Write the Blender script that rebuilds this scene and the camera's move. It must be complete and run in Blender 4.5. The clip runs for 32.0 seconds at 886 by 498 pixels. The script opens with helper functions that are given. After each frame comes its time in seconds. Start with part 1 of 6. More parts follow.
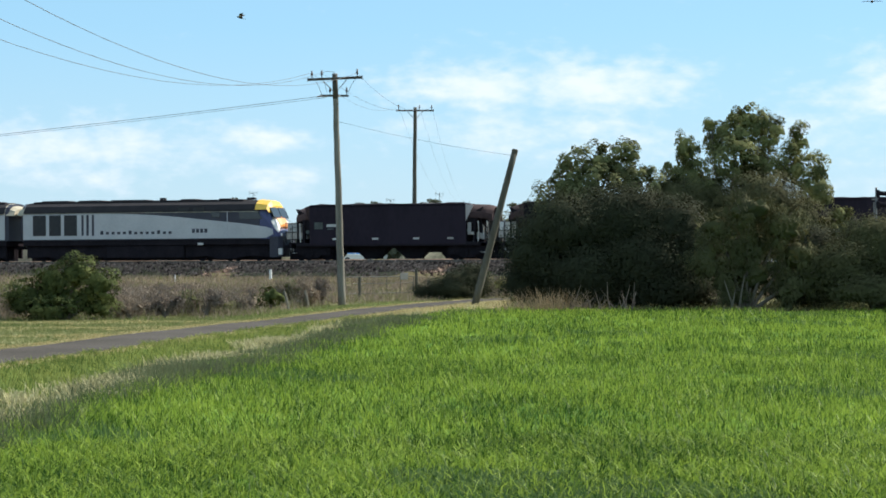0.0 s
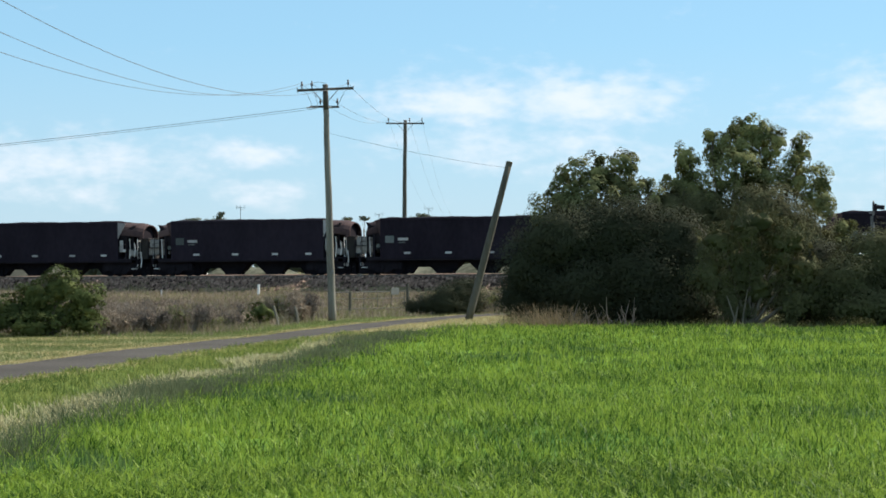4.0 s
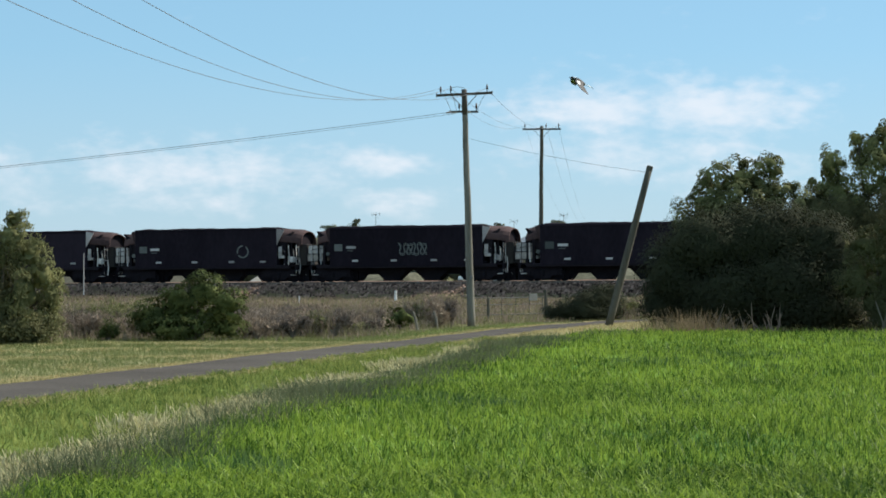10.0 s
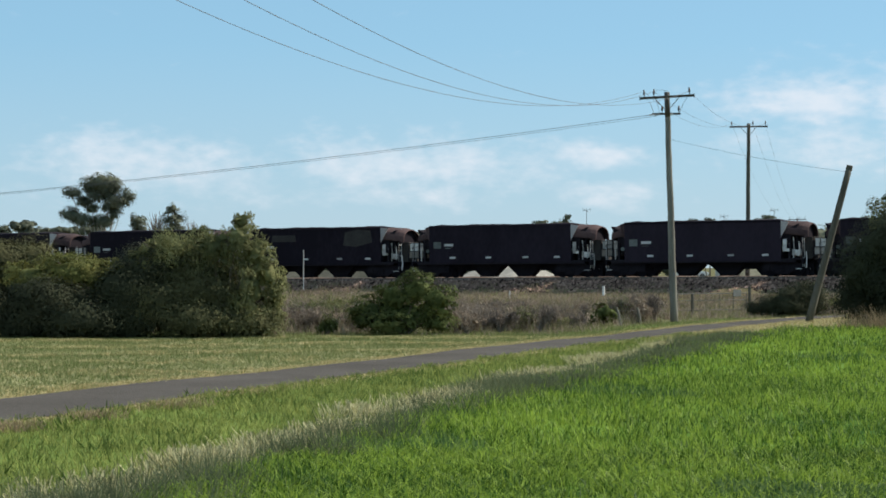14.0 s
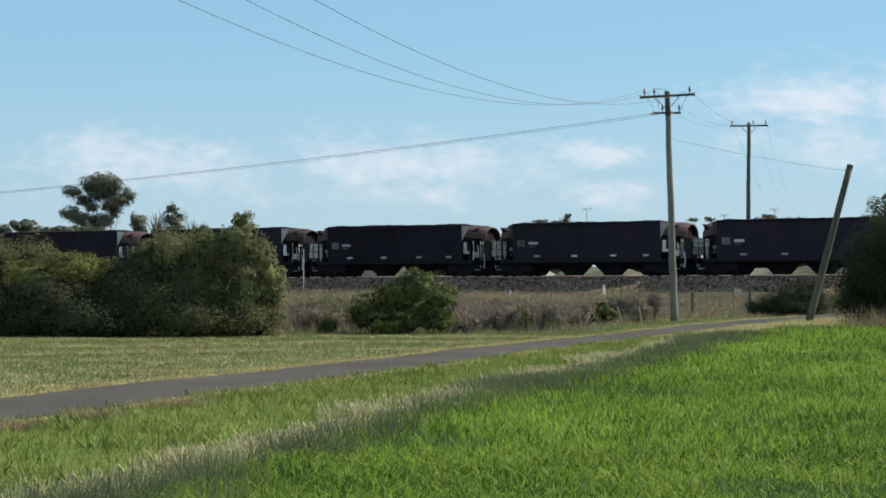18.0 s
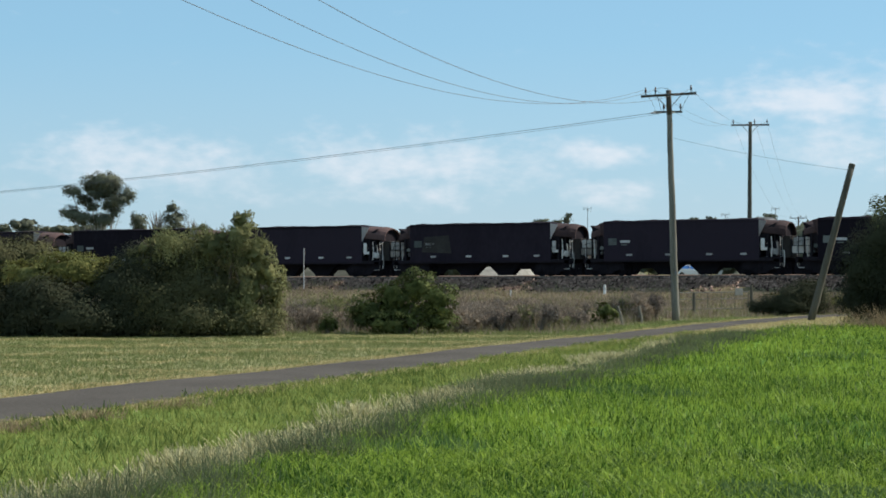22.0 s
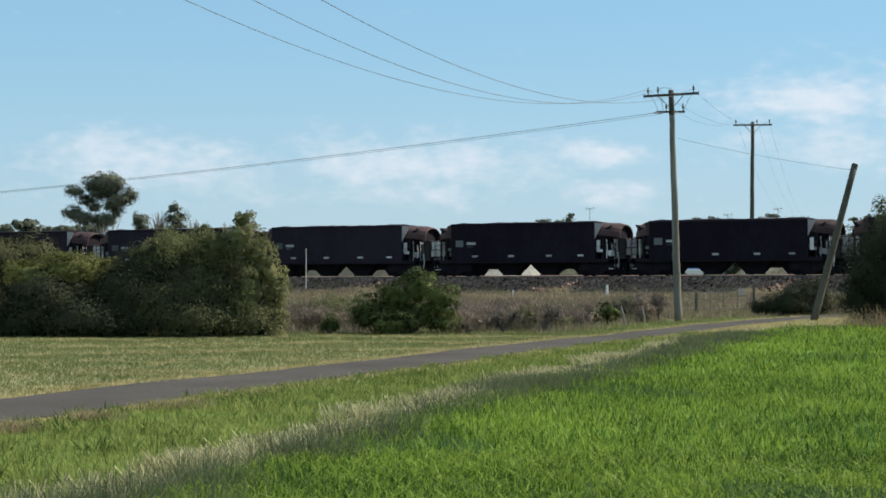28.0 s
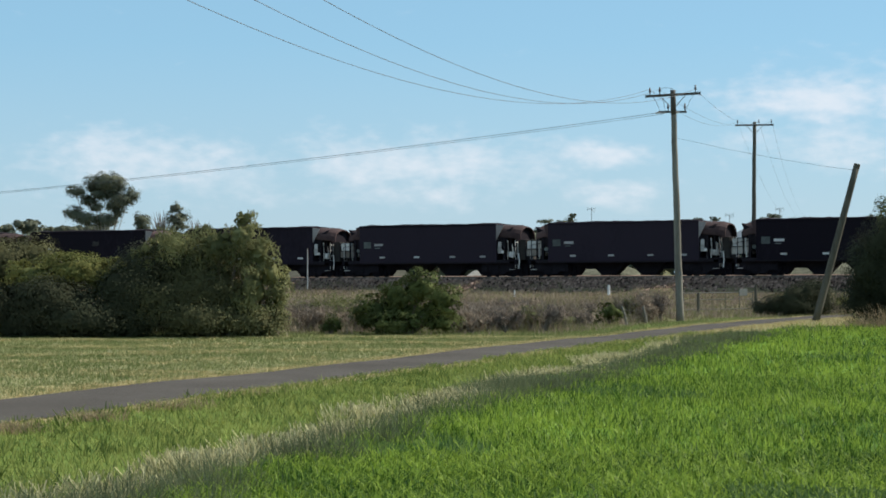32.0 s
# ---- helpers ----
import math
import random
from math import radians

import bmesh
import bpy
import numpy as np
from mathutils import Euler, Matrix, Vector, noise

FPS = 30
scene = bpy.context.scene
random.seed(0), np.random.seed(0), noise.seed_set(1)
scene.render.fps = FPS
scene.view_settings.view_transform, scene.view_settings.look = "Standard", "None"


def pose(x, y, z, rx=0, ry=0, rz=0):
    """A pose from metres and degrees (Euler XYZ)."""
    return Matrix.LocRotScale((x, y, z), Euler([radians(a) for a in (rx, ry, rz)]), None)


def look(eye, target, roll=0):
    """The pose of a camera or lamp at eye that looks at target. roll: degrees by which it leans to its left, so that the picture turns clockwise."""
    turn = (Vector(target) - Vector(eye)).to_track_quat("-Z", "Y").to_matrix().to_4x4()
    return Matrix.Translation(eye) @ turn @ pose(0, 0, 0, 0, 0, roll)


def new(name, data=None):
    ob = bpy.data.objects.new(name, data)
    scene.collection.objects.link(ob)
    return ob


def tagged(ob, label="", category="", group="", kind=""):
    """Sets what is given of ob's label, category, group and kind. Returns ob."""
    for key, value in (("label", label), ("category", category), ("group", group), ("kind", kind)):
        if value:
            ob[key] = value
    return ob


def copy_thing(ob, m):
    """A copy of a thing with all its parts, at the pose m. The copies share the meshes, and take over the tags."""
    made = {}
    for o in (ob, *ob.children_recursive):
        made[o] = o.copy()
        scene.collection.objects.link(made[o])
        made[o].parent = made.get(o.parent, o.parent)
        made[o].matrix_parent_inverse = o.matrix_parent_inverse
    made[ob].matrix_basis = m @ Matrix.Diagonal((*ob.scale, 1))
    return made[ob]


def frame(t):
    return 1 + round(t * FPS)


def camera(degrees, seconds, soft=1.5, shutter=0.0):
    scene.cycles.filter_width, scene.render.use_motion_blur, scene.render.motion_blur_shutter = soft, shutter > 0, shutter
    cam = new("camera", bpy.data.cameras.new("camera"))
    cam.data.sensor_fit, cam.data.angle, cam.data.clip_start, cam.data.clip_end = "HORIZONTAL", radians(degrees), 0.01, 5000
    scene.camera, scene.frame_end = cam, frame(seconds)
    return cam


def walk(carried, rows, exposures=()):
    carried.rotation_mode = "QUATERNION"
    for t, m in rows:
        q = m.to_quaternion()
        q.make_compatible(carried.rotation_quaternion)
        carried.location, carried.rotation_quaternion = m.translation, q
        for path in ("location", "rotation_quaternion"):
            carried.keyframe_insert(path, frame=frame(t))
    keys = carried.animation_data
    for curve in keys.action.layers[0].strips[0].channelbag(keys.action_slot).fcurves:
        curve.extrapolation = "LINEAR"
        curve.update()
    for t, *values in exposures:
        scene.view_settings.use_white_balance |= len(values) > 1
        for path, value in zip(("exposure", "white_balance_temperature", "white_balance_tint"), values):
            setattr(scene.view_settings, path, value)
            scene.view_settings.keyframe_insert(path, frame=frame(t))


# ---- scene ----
# camera: seconds, heading to the right of +y, tilt up (degrees), place (metres)
PATH = [
    (0, 9.904, 0.048, 0.046, 1, 2.26), (0.5, 9.902, 0.083, 0.048, 1.02, 2.258), (1, 9.872, 0.118, 0.038, 0.83, 2.26), (1.5, 9.878, 0.15, 0.047, 0.98, 2.26),
    (2, 9.854, 0.184, 0.039, 0.9, 2.261), (2.5, 9.85, 0.228, 0.05, 1.01, 2.26), (4.5, 10.945, 0.624, 0.121, 3.76, 2.222), (5, 12.978, 0.684, 0.337, 4.58, 2.3),
    (5.5, 15.042, 0.683, 0.472, 4.57, 2.313), (6, 16.033, 0.689, 0.451, 4.37, 2.302), (6.5, 15.688, 0.688, 0.451, 4.3, 2.305), (7, 13.954, 0.67, 0.506, 4.57, 2.333),
    (7.5, 11.326, 0.732, 0.2, 4.12, 2.225), (8, 8.303, 0.755, 0.187, 4.19, 2.215), (8.5, 6.756, 0.757, 0.143, 4.19, 2.214), (9, 6.366, 0.769, 0.127, 4.27, 2.21),
    (9.5, 6.243, 0.785, 0.074, 4.46, 2.2), (10, 6.38, 0.736, -0.157, 3.16, 2.128), (10.5, 6.189, 0.618, -0.096, 1.88, 2.2), (11, 3.96, 0.531, -0.044, 0.77, 2.258),
    (11.5, 1.53, 0.544, -0.014, 0.39, 2.279), (12, 0.164, 0.527, 0, 0.19, 2.3), (12.5, 0.001, 0.526, 0, 0, 2.3), (13, -0.002, 0.531, 0, 0, 2.3),
    (13.5, -0.002, 0.528, 0, 0, 2.3), (14, -0.022, 0.526, 0, -0.01, 2.3), (14.5, -0.03, 0.521, 0, -0.02, 2.3), (16.5, -0.025, 0.505, 0, -0.02, 2.3),
    (18, -0.026, 0.501, 0, 0.05, 2.3), (19, -0.037, 0.486, 0, 0.13, 2.3), (20, -0.033, 0.49, 0, 0.21, 2.3), (21, -0.047, 0.487, 0, 0.27, 2.3),
    (22, -0.045, 0.487, 0, 0.3, 2.3), (23, -0.072, 0.488, 0, 0.31, 2.3), (24, -0.074, 0.485, 0, 0.32, 2.3), (25, -0.088, 0.489, 0, 0.34, 2.3),
    (25.5, -0.09, 0.489, 0, 0.35, 2.3), (27.5, -0.11, 0.49, 0, 0.39, 2.3), (28, -0.11, 0.49, 0, 0.4, 2.3), (29, -0.126, 0.498, 0, 0.41, 2.3),
    (30, -0.133, 0.517, 0, 0.43, 2.3), (31, -0.154, 0.492, 0, 0.46, 2.3), (32, -0.158, 0.497, 0, 0.48, 2.3),
]
cam = camera(2 * math.degrees(math.atan(784 / 3400)), 32.0, soft=1.72)
walk(cam, [(t, pose(x, y, z, 90 + tilt, 0, -head)) for t, head, tilt, x, y, z in PATH],
     exposures=[(0, 0.69), (2, 0.62), (4.5, 0.6), (8, 0.51), (11, 0.43), (12.5, 0.39), (32, 0.39)])

# ---- daylight ----
SUN_AZ, SUN_EL = 72.0, 40.0
world = bpy.data.worlds.new("world")
scene.world = world
world.use_nodes = True


def build_sky():
    nt = world.node_tree
    nd, ln = nt.nodes, nt.links
    nd.clear()
    out = nd.new("ShaderNodeOutputWorld")
    bg = nd.new("ShaderNodeBackground")
    bg.inputs["Strength"].default_value = 0.088
    sky = nd.new("ShaderNodeTexSky")
    sky.sky_type, sky.sun_disc = "NISHITA", False
    sky.sun_elevation, sky.sun_rotation = radians(SUN_EL), radians(SUN_AZ)
    sky.air_density, sky.dust_density, sky.ozone_density, sky.altitude = 1.0, 0.0, 5.0, 900
    tc = nd.new("ShaderNodeTexCoord")
    sep = nd.new("ShaderNodeSeparateXYZ")
    ln.new(tc.outputs["Generated"], sep.inputs[0])

    def math_node(op, a, b=None):
        m = nd.new("ShaderNodeMath")
        m.operation = op
        for i, v in enumerate((a, b)):
            if v is None:
                continue
            if isinstance(v, (int, float)):
                m.inputs[i].default_value = v
            else:
                ln.new(v, m.inputs[i])
        return m.outputs[0]

    az = math_node("ARCTAN2", sep.outputs[0], sep.outputs[1])
    el = math_node("ARCSINE", sep.outputs[2])
    flat = nd.new("ShaderNodeCombineXYZ")
    ln.new(az, flat.inputs[0])
    ln.new(math_node("MULTIPLY", el, 2.1), flat.inputs[1])
    warp = nd.new("ShaderNodeTexNoise")
    warp.inputs["Scale"].default_value, warp.inputs["Detail"].default_value = 90, 6
    ln.new(flat.outputs[0], warp.inputs["Vector"])
    puffs = nd.new("ShaderNodeTexNoise")
    puffs.inputs["Scale"].default_value, puffs.inputs["Detail"].default_value = 24, 8
    puffs.inputs["Roughness"].default_value = 0.55
    ln.new(flat.outputs[0], puffs.inputs["Vector"])
    total = None
    # cloud banks: azimuth, elevation, half width, half height (degrees), weight
    banks = [(11.0, 4.9, 2.4, 0.8, 1.0), (14.6, 4.8, 2.7, 0.9, 1.0), (17.3, 5.4, 1.1, 0.5, 0.6), (13.0, 3.6, 4.8, 1.0, 0.7),
             (24.5, 4.7, 3.5, 1.0, 1.0), (27.5, 5.2, 2.8, 0.9, 0.95), (24.5, 3.2, 5.5, 1.2, 0.6),
             (-8.8, 3.0, 4.2, 0.95, 0.8), (-0.8, 3.0, 4.4, 0.95, 0.8), (4.8, 3.3, 1.5, 0.45, 0.95), (-1.0, 2.2, 3.6, 0.6, 0.65), (5.0, 2.2, 2.0, 0.5, 0.7)]
    for a, e, wa, we, k in banks:
        da = math_node("MULTIPLY", math_node("SUBTRACT", az, radians(a)), 1 / radians(wa))
        de = math_node("MULTIPLY", math_node("SUBTRACT", el, radians(e)), 1 / radians(we))
        g = math_node("EXPONENT", math_node("MULTIPLY", math_node("ADD", math_node("MULTIPLY", da, da), math_node("MULTIPLY", de, de)), -0.8))
        g = math_node("MULTIPLY", g, k)
        total = g if total is None else math_node("MAXIMUM", total, g)
    # ragged puffs inside the banks, wisps elsewhere
    ragged = math_node("MULTIPLY", math_node("SUBTRACT", puffs.outputs["Fac"], 0.5), 1.5)
    small = math_node("MULTIPLY", math_node("SUBTRACT", warp.outputs["Fac"], 0.5), 0.9)
    cover = math_node("ADD", math_node("MULTIPLY", total, 1.05), math_node("ADD", ragged, small))
    # unseen cloud added overhead, so that the skylight in shade is less blue
    high = nd.new("ShaderNodeMapRange")
    high.inputs["From Min"].default_value, high.inputs["From Max"].default_value = 0.17, 0.5
    high.inputs["To Max"].default_value = 0.65
    ln.new(el, high.inputs["Value"])
    cover = math_node("ADD", cover, high.outputs[0])
    ramp = nd.new("ShaderNodeMapRange")
    ramp.interpolation_type = "SMOOTHSTEP"
    ramp.inputs["From Min"].default_value, ramp.inputs["From Max"].default_value = 0.2, 1.25
    ramp.inputs["To Min"].default_value, ramp.inputs["To Max"].default_value = 0.0, 0.72
    ln.new(cover, ramp.inputs["Value"])
    # a thin high veil evens out the blue
    veil = nd.new("ShaderNodeMix")
    veil.data_type = "RGBA"
    veil.inputs["Factor"].default_value = 0.56
    ln.new(sky.outputs[0], veil.inputs["A"])
    veil.inputs["B"].default_value = (2.95, 5.65, 7.3, 1)
    haze = nd.new("ShaderNodeMapRange")
    haze.inputs["From Min"].default_value, haze.inputs["From Max"].default_value = 0.0, 0.115
    haze.inputs["To Min"].default_value, haze.inputs["To Max"].default_value = 0.62, 0.0
    ln.new(el, haze.inputs["Value"])
    low = nd.new("ShaderNodeMix")
    low.data_type = "RGBA"
    ln.new(haze.outputs[0], low.inputs["Factor"])
    ln.new(veil.outputs["Result"], low.inputs["A"])
    low.inputs["B"].default_value = (4.05, 5.2, 6.3, 1)
    mix = nd.new("ShaderNodeMix")
    mix.data_type = "RGBA"
    ln.new(ramp.outputs[0], mix.inputs["Factor"])
    ln.new(low.outputs["Result"], mix.inputs["A"])
    mix.inputs["B"].default_value = (7.6, 7.8, 8.3, 1)
    ln.new(mix.outputs["Result"], bg.inputs["Color"])
    ln.new(bg.outputs[0], out.inputs[0])


build_sky()
sun_data = bpy.data.lights.new("sun", "SUN")
sun_data.energy, sun_data.angle, sun_data.color = 5.0, radians(0.53), (1.0, 0.93, 0.82)
sun = new("sun", sun_data)
sun.matrix_world = look((0, 0, 60), (-math.sin(radians(SUN_AZ)) * math.cos(radians(SUN_EL)), -math.cos(radians(SUN_AZ)) * math.cos(radians(SUN_EL)), 60 - math.sin(radians(SUN_EL))))

# ---- materials ----


def mat(name, dark, light, scale=2.0, fine=30.0, rough=0.85, metal=0.0, bump=0.15, bump_scale=60.0, island=0.0, per_object=0.0, translucent=0.0, coat=0.0, stretch=(1, 1, 1), contrast=0.5, gloss=0.5):
    """A surface that wanders between two colours at two sizes, with fine relief."""
    m = bpy.data.materials.new(name)
    m.use_nodes = True
    nt = m.node_tree
    nd, ln = nt.nodes, nt.links
    bsdf = nd["Principled BSDF"]
    out = nd["Material Output"]
    tc = nd.new("ShaderNodeTexCoord")
    mp = nd.new("ShaderNodeMapping")
    mp.inputs["Scale"].default_value = stretch
    ln.new(tc.outputs["Object"], mp.inputs["Vector"])

    def noise_tex(sc, det):
        n = nd.new("ShaderNodeTexNoise")
        n.inputs["Scale"].default_value, n.inputs["Detail"].default_value = sc, det
        ln.new(mp.outputs[0], n.inputs["Vector"])
        return n.outputs["Fac"]

    def calc(op, a, b):
        q = nd.new("ShaderNodeMath")
        q.operation = op
        for i, v in enumerate((a, b)):
            if isinstance(v, (int, float)):
                q.inputs[i].default_value = v
            else:
                ln.new(v, q.inputs[i])
        return q.outputs[0]

    fac = calc("ADD", calc("MULTIPLY", noise_tex(scale, 4), 0.6), calc("MULTIPLY", noise_tex(fine, 3), 0.4))
    if island:
        geo = nd.new("ShaderNodeNewGeometry")
        fac = calc("ADD", fac, calc("MULTIPLY", calc("SUBTRACT", geo.outputs["Random Per Island"], 0.5), island))
    if per_object:
        info = nd.new("ShaderNodeObjectInfo")
        fac = calc("ADD", fac, calc("MULTIPLY", calc("SUBTRACT", info.outputs["Random"], 0.5), per_object))
    mr = nd.new("ShaderNodeMapRange")
    mr.inputs["From Min"].default_value, mr.inputs["From Max"].default_value = 0.5 - contrast / 2, 0.5 + contrast / 2
    ln.new(fac, mr.inputs["Value"])
    mix = nd.new("ShaderNodeMix")
    mix.data_type = "RGBA"
    ln.new(mr.outputs[0], mix.inputs["Factor"])
    mix.inputs["A"].default_value, mix.inputs["B"].default_value = (*dark, 1), (*light, 1)
    ln.new(mix.outputs["Result"], bsdf.inputs["Base Color"])
    bsdf.inputs["Roughness"].default_value, bsdf.inputs["Metallic"].default_value = rough, metal
    bsdf.inputs["Coat Weight"].default_value = coat
    bsdf.inputs["Specular IOR Level"].default_value = gloss
    if translucent:
        bsdf.inputs["Specular IOR Level"].default_value = 0.06 if gloss == 0.5 else gloss
        tr = nd.new("ShaderNodeBsdfTranslucent")
        ln.new(mix.outputs["Result"], tr.inputs["Color"])
        ms = nd.new("ShaderNodeMixShader")
        ms.inputs[0].default_value = translucent
        ln.new(bsdf.outputs[0], ms.inputs[1])
        ln.new(tr.outputs[0], ms.inputs[2])
        ln.new(ms.outputs[0], out.inputs["Surface"])
    elif bump:
        bp = nd.new("ShaderNodeBump")
        bp.inputs["Strength"].default_value, bp.inputs["Distance"].default_value = bump, 0.02
        ln.new(noise_tex(bump_scale, 4), bp.inputs["Height"])
        ln.new(bp.outputs[0], bsdf.inputs["Normal"])
    return m


M_GROUND = mat("rough_pasture", (0.065, 0.07, 0.03), (0.17, 0.155, 0.075), 0.25, 3.0, bump=0.6, bump_scale=8, gloss=0.04)
M_SOIL = mat("crop_canopy", (0.042, 0.10, 0.016), (0.15, 0.245, 0.034), 0.3, 6, bump=1.0, bump_scale=14, contrast=0.3, gloss=0.04)
M_MOWN = mat("mown_grass", (0.10, 0.12, 0.045), (0.31, 0.28, 0.15), 0.35, 2.2, bump=0.8, bump_scale=14, stretch=(0.7, 1.6, 1), contrast=0.35, gloss=0.04)
M_VERGE = mat("verge_grass_soil", (0.075, 0.12, 0.024), (0.165, 0.21, 0.048), 0.5, 7, bump=0.8, bump_scale=14, contrast=0.4, gloss=0.04)
M_ROAD = mat("worn_asphalt", (0.056, 0.050, 0.044), (0.100, 0.091, 0.081), 0.4, 14, 0.95, bump=0.3, bump_scale=90, gloss=0.04, contrast=0.4)
M_EDGE = mat("dry_road_edge", (0.20, 0.16, 0.07), (0.38, 0.31, 0.16), 1.0, 8, bump=0.5, bump_scale=30, gloss=0.04)
M_BALLAST = mat("railway_ballast", (0.065, 0.043, 0.034), (0.20, 0.136, 0.104), 0.9, 7, bump=1.0, bump_scale=9, contrast=0.3, gloss=0.04)
M_BANK = mat("dry_weedy_bank", (0.065, 0.06, 0.034), (0.19, 0.158, 0.09), 0.5, 6, bump=0.8, bump_scale=10, contrast=0.4, gloss=0.04)
M_PALE = mat("pale_gravel", (0.14, 0.135, 0.115), (0.36, 0.345, 0.305), 0.5, 3, bump=0.8, bump_scale=12, contrast=0.4, gloss=0.04)
M_PALE_D = mat("dull_gravel", (0.04, 0.042, 0.027), (0.16, 0.158, 0.115), 0.35, 3, bump=0.8, bump_scale=12, contrast=0.25, gloss=0.04)
M_DULL = mat("weedy_earth", (0.035, 0.037, 0.028), (0.10, 0.098, 0.078), 0.6, 4, bump=0.8, bump_scale=12, gloss=0.04)
M_STONE = mat("ballast_stone", (0.038, 0.025, 0.021), (0.31, 0.215, 0.17), 0.8, 6, 0.9, island=1.0, bump=0, gloss=0.04)
M_RAIL = mat("rail_steel", (0.10, 0.07, 0.05), (0.24, 0.20, 0.17), 3, 20, 0.5, 0.8)
M_CROP = mat("young_cereal_blades", (0.034, 0.082, 0.013), (0.285, 0.385, 0.06), 0.3, 9, 0.5, island=0.5, translucent=0.38, contrast=0.36, gloss=0.1)
M_WEED = mat("greyish_weed_blades", (0.045, 0.095, 0.032), (0.15, 0.215, 0.075), 0.5, 3, 0.7, island=0.5, translucent=0.35)
M_VERGE_BLADE = mat("verge_grass_blades", (0.058, 0.098, 0.022), (0.31, 0.34, 0.10), 0.45, 7, 0.7, island=0.5, translucent=0.38, contrast=0.46)
M_MOWN_BLADE = mat("mown_grass_blades", (0.08, 0.115, 0.034), (0.255, 0.272, 0.118), 0.3, 1.6, 0.7, island=0.6, translucent=0.35, contrast=0.75)
M_GATE = mat("dull_grey_gate_steel", (0.05, 0.05, 0.048), (0.13, 0.13, 0.125), 4, 30, 0.7, 0.3, gloss=0.2)
M_STRAW = mat("dry_seed_heads", (0.28, 0.235, 0.10), (0.60, 0.52, 0.29), 1, 6, 0.8, island=0.6, translucent=0.3)
M_SEED = mat("olive_straw_seed_heads", (0.21, 0.20, 0.10), (0.58, 0.53, 0.31), 0.8, 6, 0.8, island=0.6, translucent=0.3)
M_RANK = mat("dark_rank_grass", (0.05, 0.066, 0.036), (0.175, 0.20, 0.105), 0.8, 6, 0.7, island=0.35, translucent=0.35)
M_DRY = mat("dry_tussock_grass", (0.17, 0.13, 0.078), (0.38, 0.30, 0.185), 0.8, 5, 0.9, island=0.4, translucent=0.25)
M_SCRUB = mat("dead_brown_scrub", (0.15, 0.115, 0.09), (0.35, 0.285, 0.215), 0.5, 4, 0.9, island=0.3, translucent=0.25)
M_SCRUB_G = mat("olive_scrub", (0.085, 0.093, 0.040), (0.23, 0.23, 0.105), 0.5, 4, 0.9, island=0.4, translucent=0.3)
M_THORN = mat("purplish_brown_thicket", (0.085, 0.070, 0.062), (0.235, 0.195, 0.16), 1.2, 4, 0.85, island=0.3, translucent=0.2, contrast=0.45)
# very dark olive: the shade under trees and hedge is in this colour
M_LEAF_D = mat("dark_shaded_olive_leaves", (0.030, 0.033, 0.021), (0.056, 0.061, 0.033), 0.5, 2.2, 0.8, island=0.0, translucent=0.1, contrast=0.5)
M_LEAF_L = mat("yellow_green_leaves", (0.055, 0.068, 0.028), (0.28, 0.285, 0.115), 0.9, 2.6, 0.75, island=0.1, translucent=0.22, contrast=0.4)
M_LEAF_O = mat("deep_olive_leaves", (0.04, 0.05, 0.022), (0.245, 0.25, 0.105), 0.9, 2.6, 0.75, island=0.1, translucent=0.2, contrast=0.4)
M_LEAF_G = mat("grey_green_leaves", (0.044, 0.046, 0.025), (0.135, 0.132, 0.060), 0.35, 1.8, 0.8, island=0.0, translucent=0.14, contrast=0.4)
M_LEAF_W = mat("willowy_olive_leaves", (0.062, 0.07, 0.032), (0.25, 0.25, 0.11), 0.5, 1.7, 0.75, island=0.1, translucent=0.28, contrast=0.35)
M_LEAF_B = mat("fresh_green_leaves", (0.034, 0.044, 0.017), (0.135, 0.16, 0.052), 0.7, 2.2, 0.75, island=0.1, translucent=0.2, contrast=0.42)
# distance haze is mixed into this pale greyish leaf colour
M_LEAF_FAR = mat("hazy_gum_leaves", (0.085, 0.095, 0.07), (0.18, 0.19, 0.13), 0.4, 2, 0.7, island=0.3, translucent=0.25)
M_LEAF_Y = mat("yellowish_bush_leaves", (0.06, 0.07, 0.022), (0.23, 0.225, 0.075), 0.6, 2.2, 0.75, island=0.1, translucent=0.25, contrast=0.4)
M_BARK = mat("grey_brown_bark", (0.07, 0.055, 0.04), (0.19, 0.16, 0.125), 3, 25, bump=0.6, bump_scale=20, stretch=(1, 1, 0.3))
M_PALE_BARK = mat("pale_gum_bark", (0.2, 0.18, 0.15), (0.42, 0.40, 0.36), 1, 8)
M_TWIG = mat("bare_grey_twigs", (0.12, 0.098, 0.08), (0.27, 0.225, 0.185), 3, 20, gloss=0.1)
M_POLE = mat("weathered_grey_timber", (0.075, 0.07, 0.058), (0.30, 0.285, 0.245), 1.2, 14, 0.9, bump=0.12, bump_scale=5, stretch=(3, 3, 0.25), gloss=0.1)
M_POLE_T = mat("dark_tarred_timber", (0.035, 0.032, 0.028), (0.11, 0.10, 0.085), 1.5, 14, 0.9, bump=0.12, bump_scale=5, stretch=(3, 3, 0.25), gloss=0.2)
M_POLE_D = mat("dark_weathered_timber", (0.036, 0.034, 0.028), (0.155, 0.146, 0.115), 1.2, 14, 0.9, bump=0.12, bump_scale=5, stretch=(3, 3, 0.25), gloss=0.1)
M_STEEL = mat("galvanised_steel", (0.13, 0.13, 0.13), (0.27, 0.27, 0.27), 4, 30, 0.6, 0.5)
M_CERAMIC = mat("brown_porcelain", (0.03, 0.022, 0.02), (0.065, 0.045, 0.04), 6, 30, 0.5, bump=0, gloss=0.3)
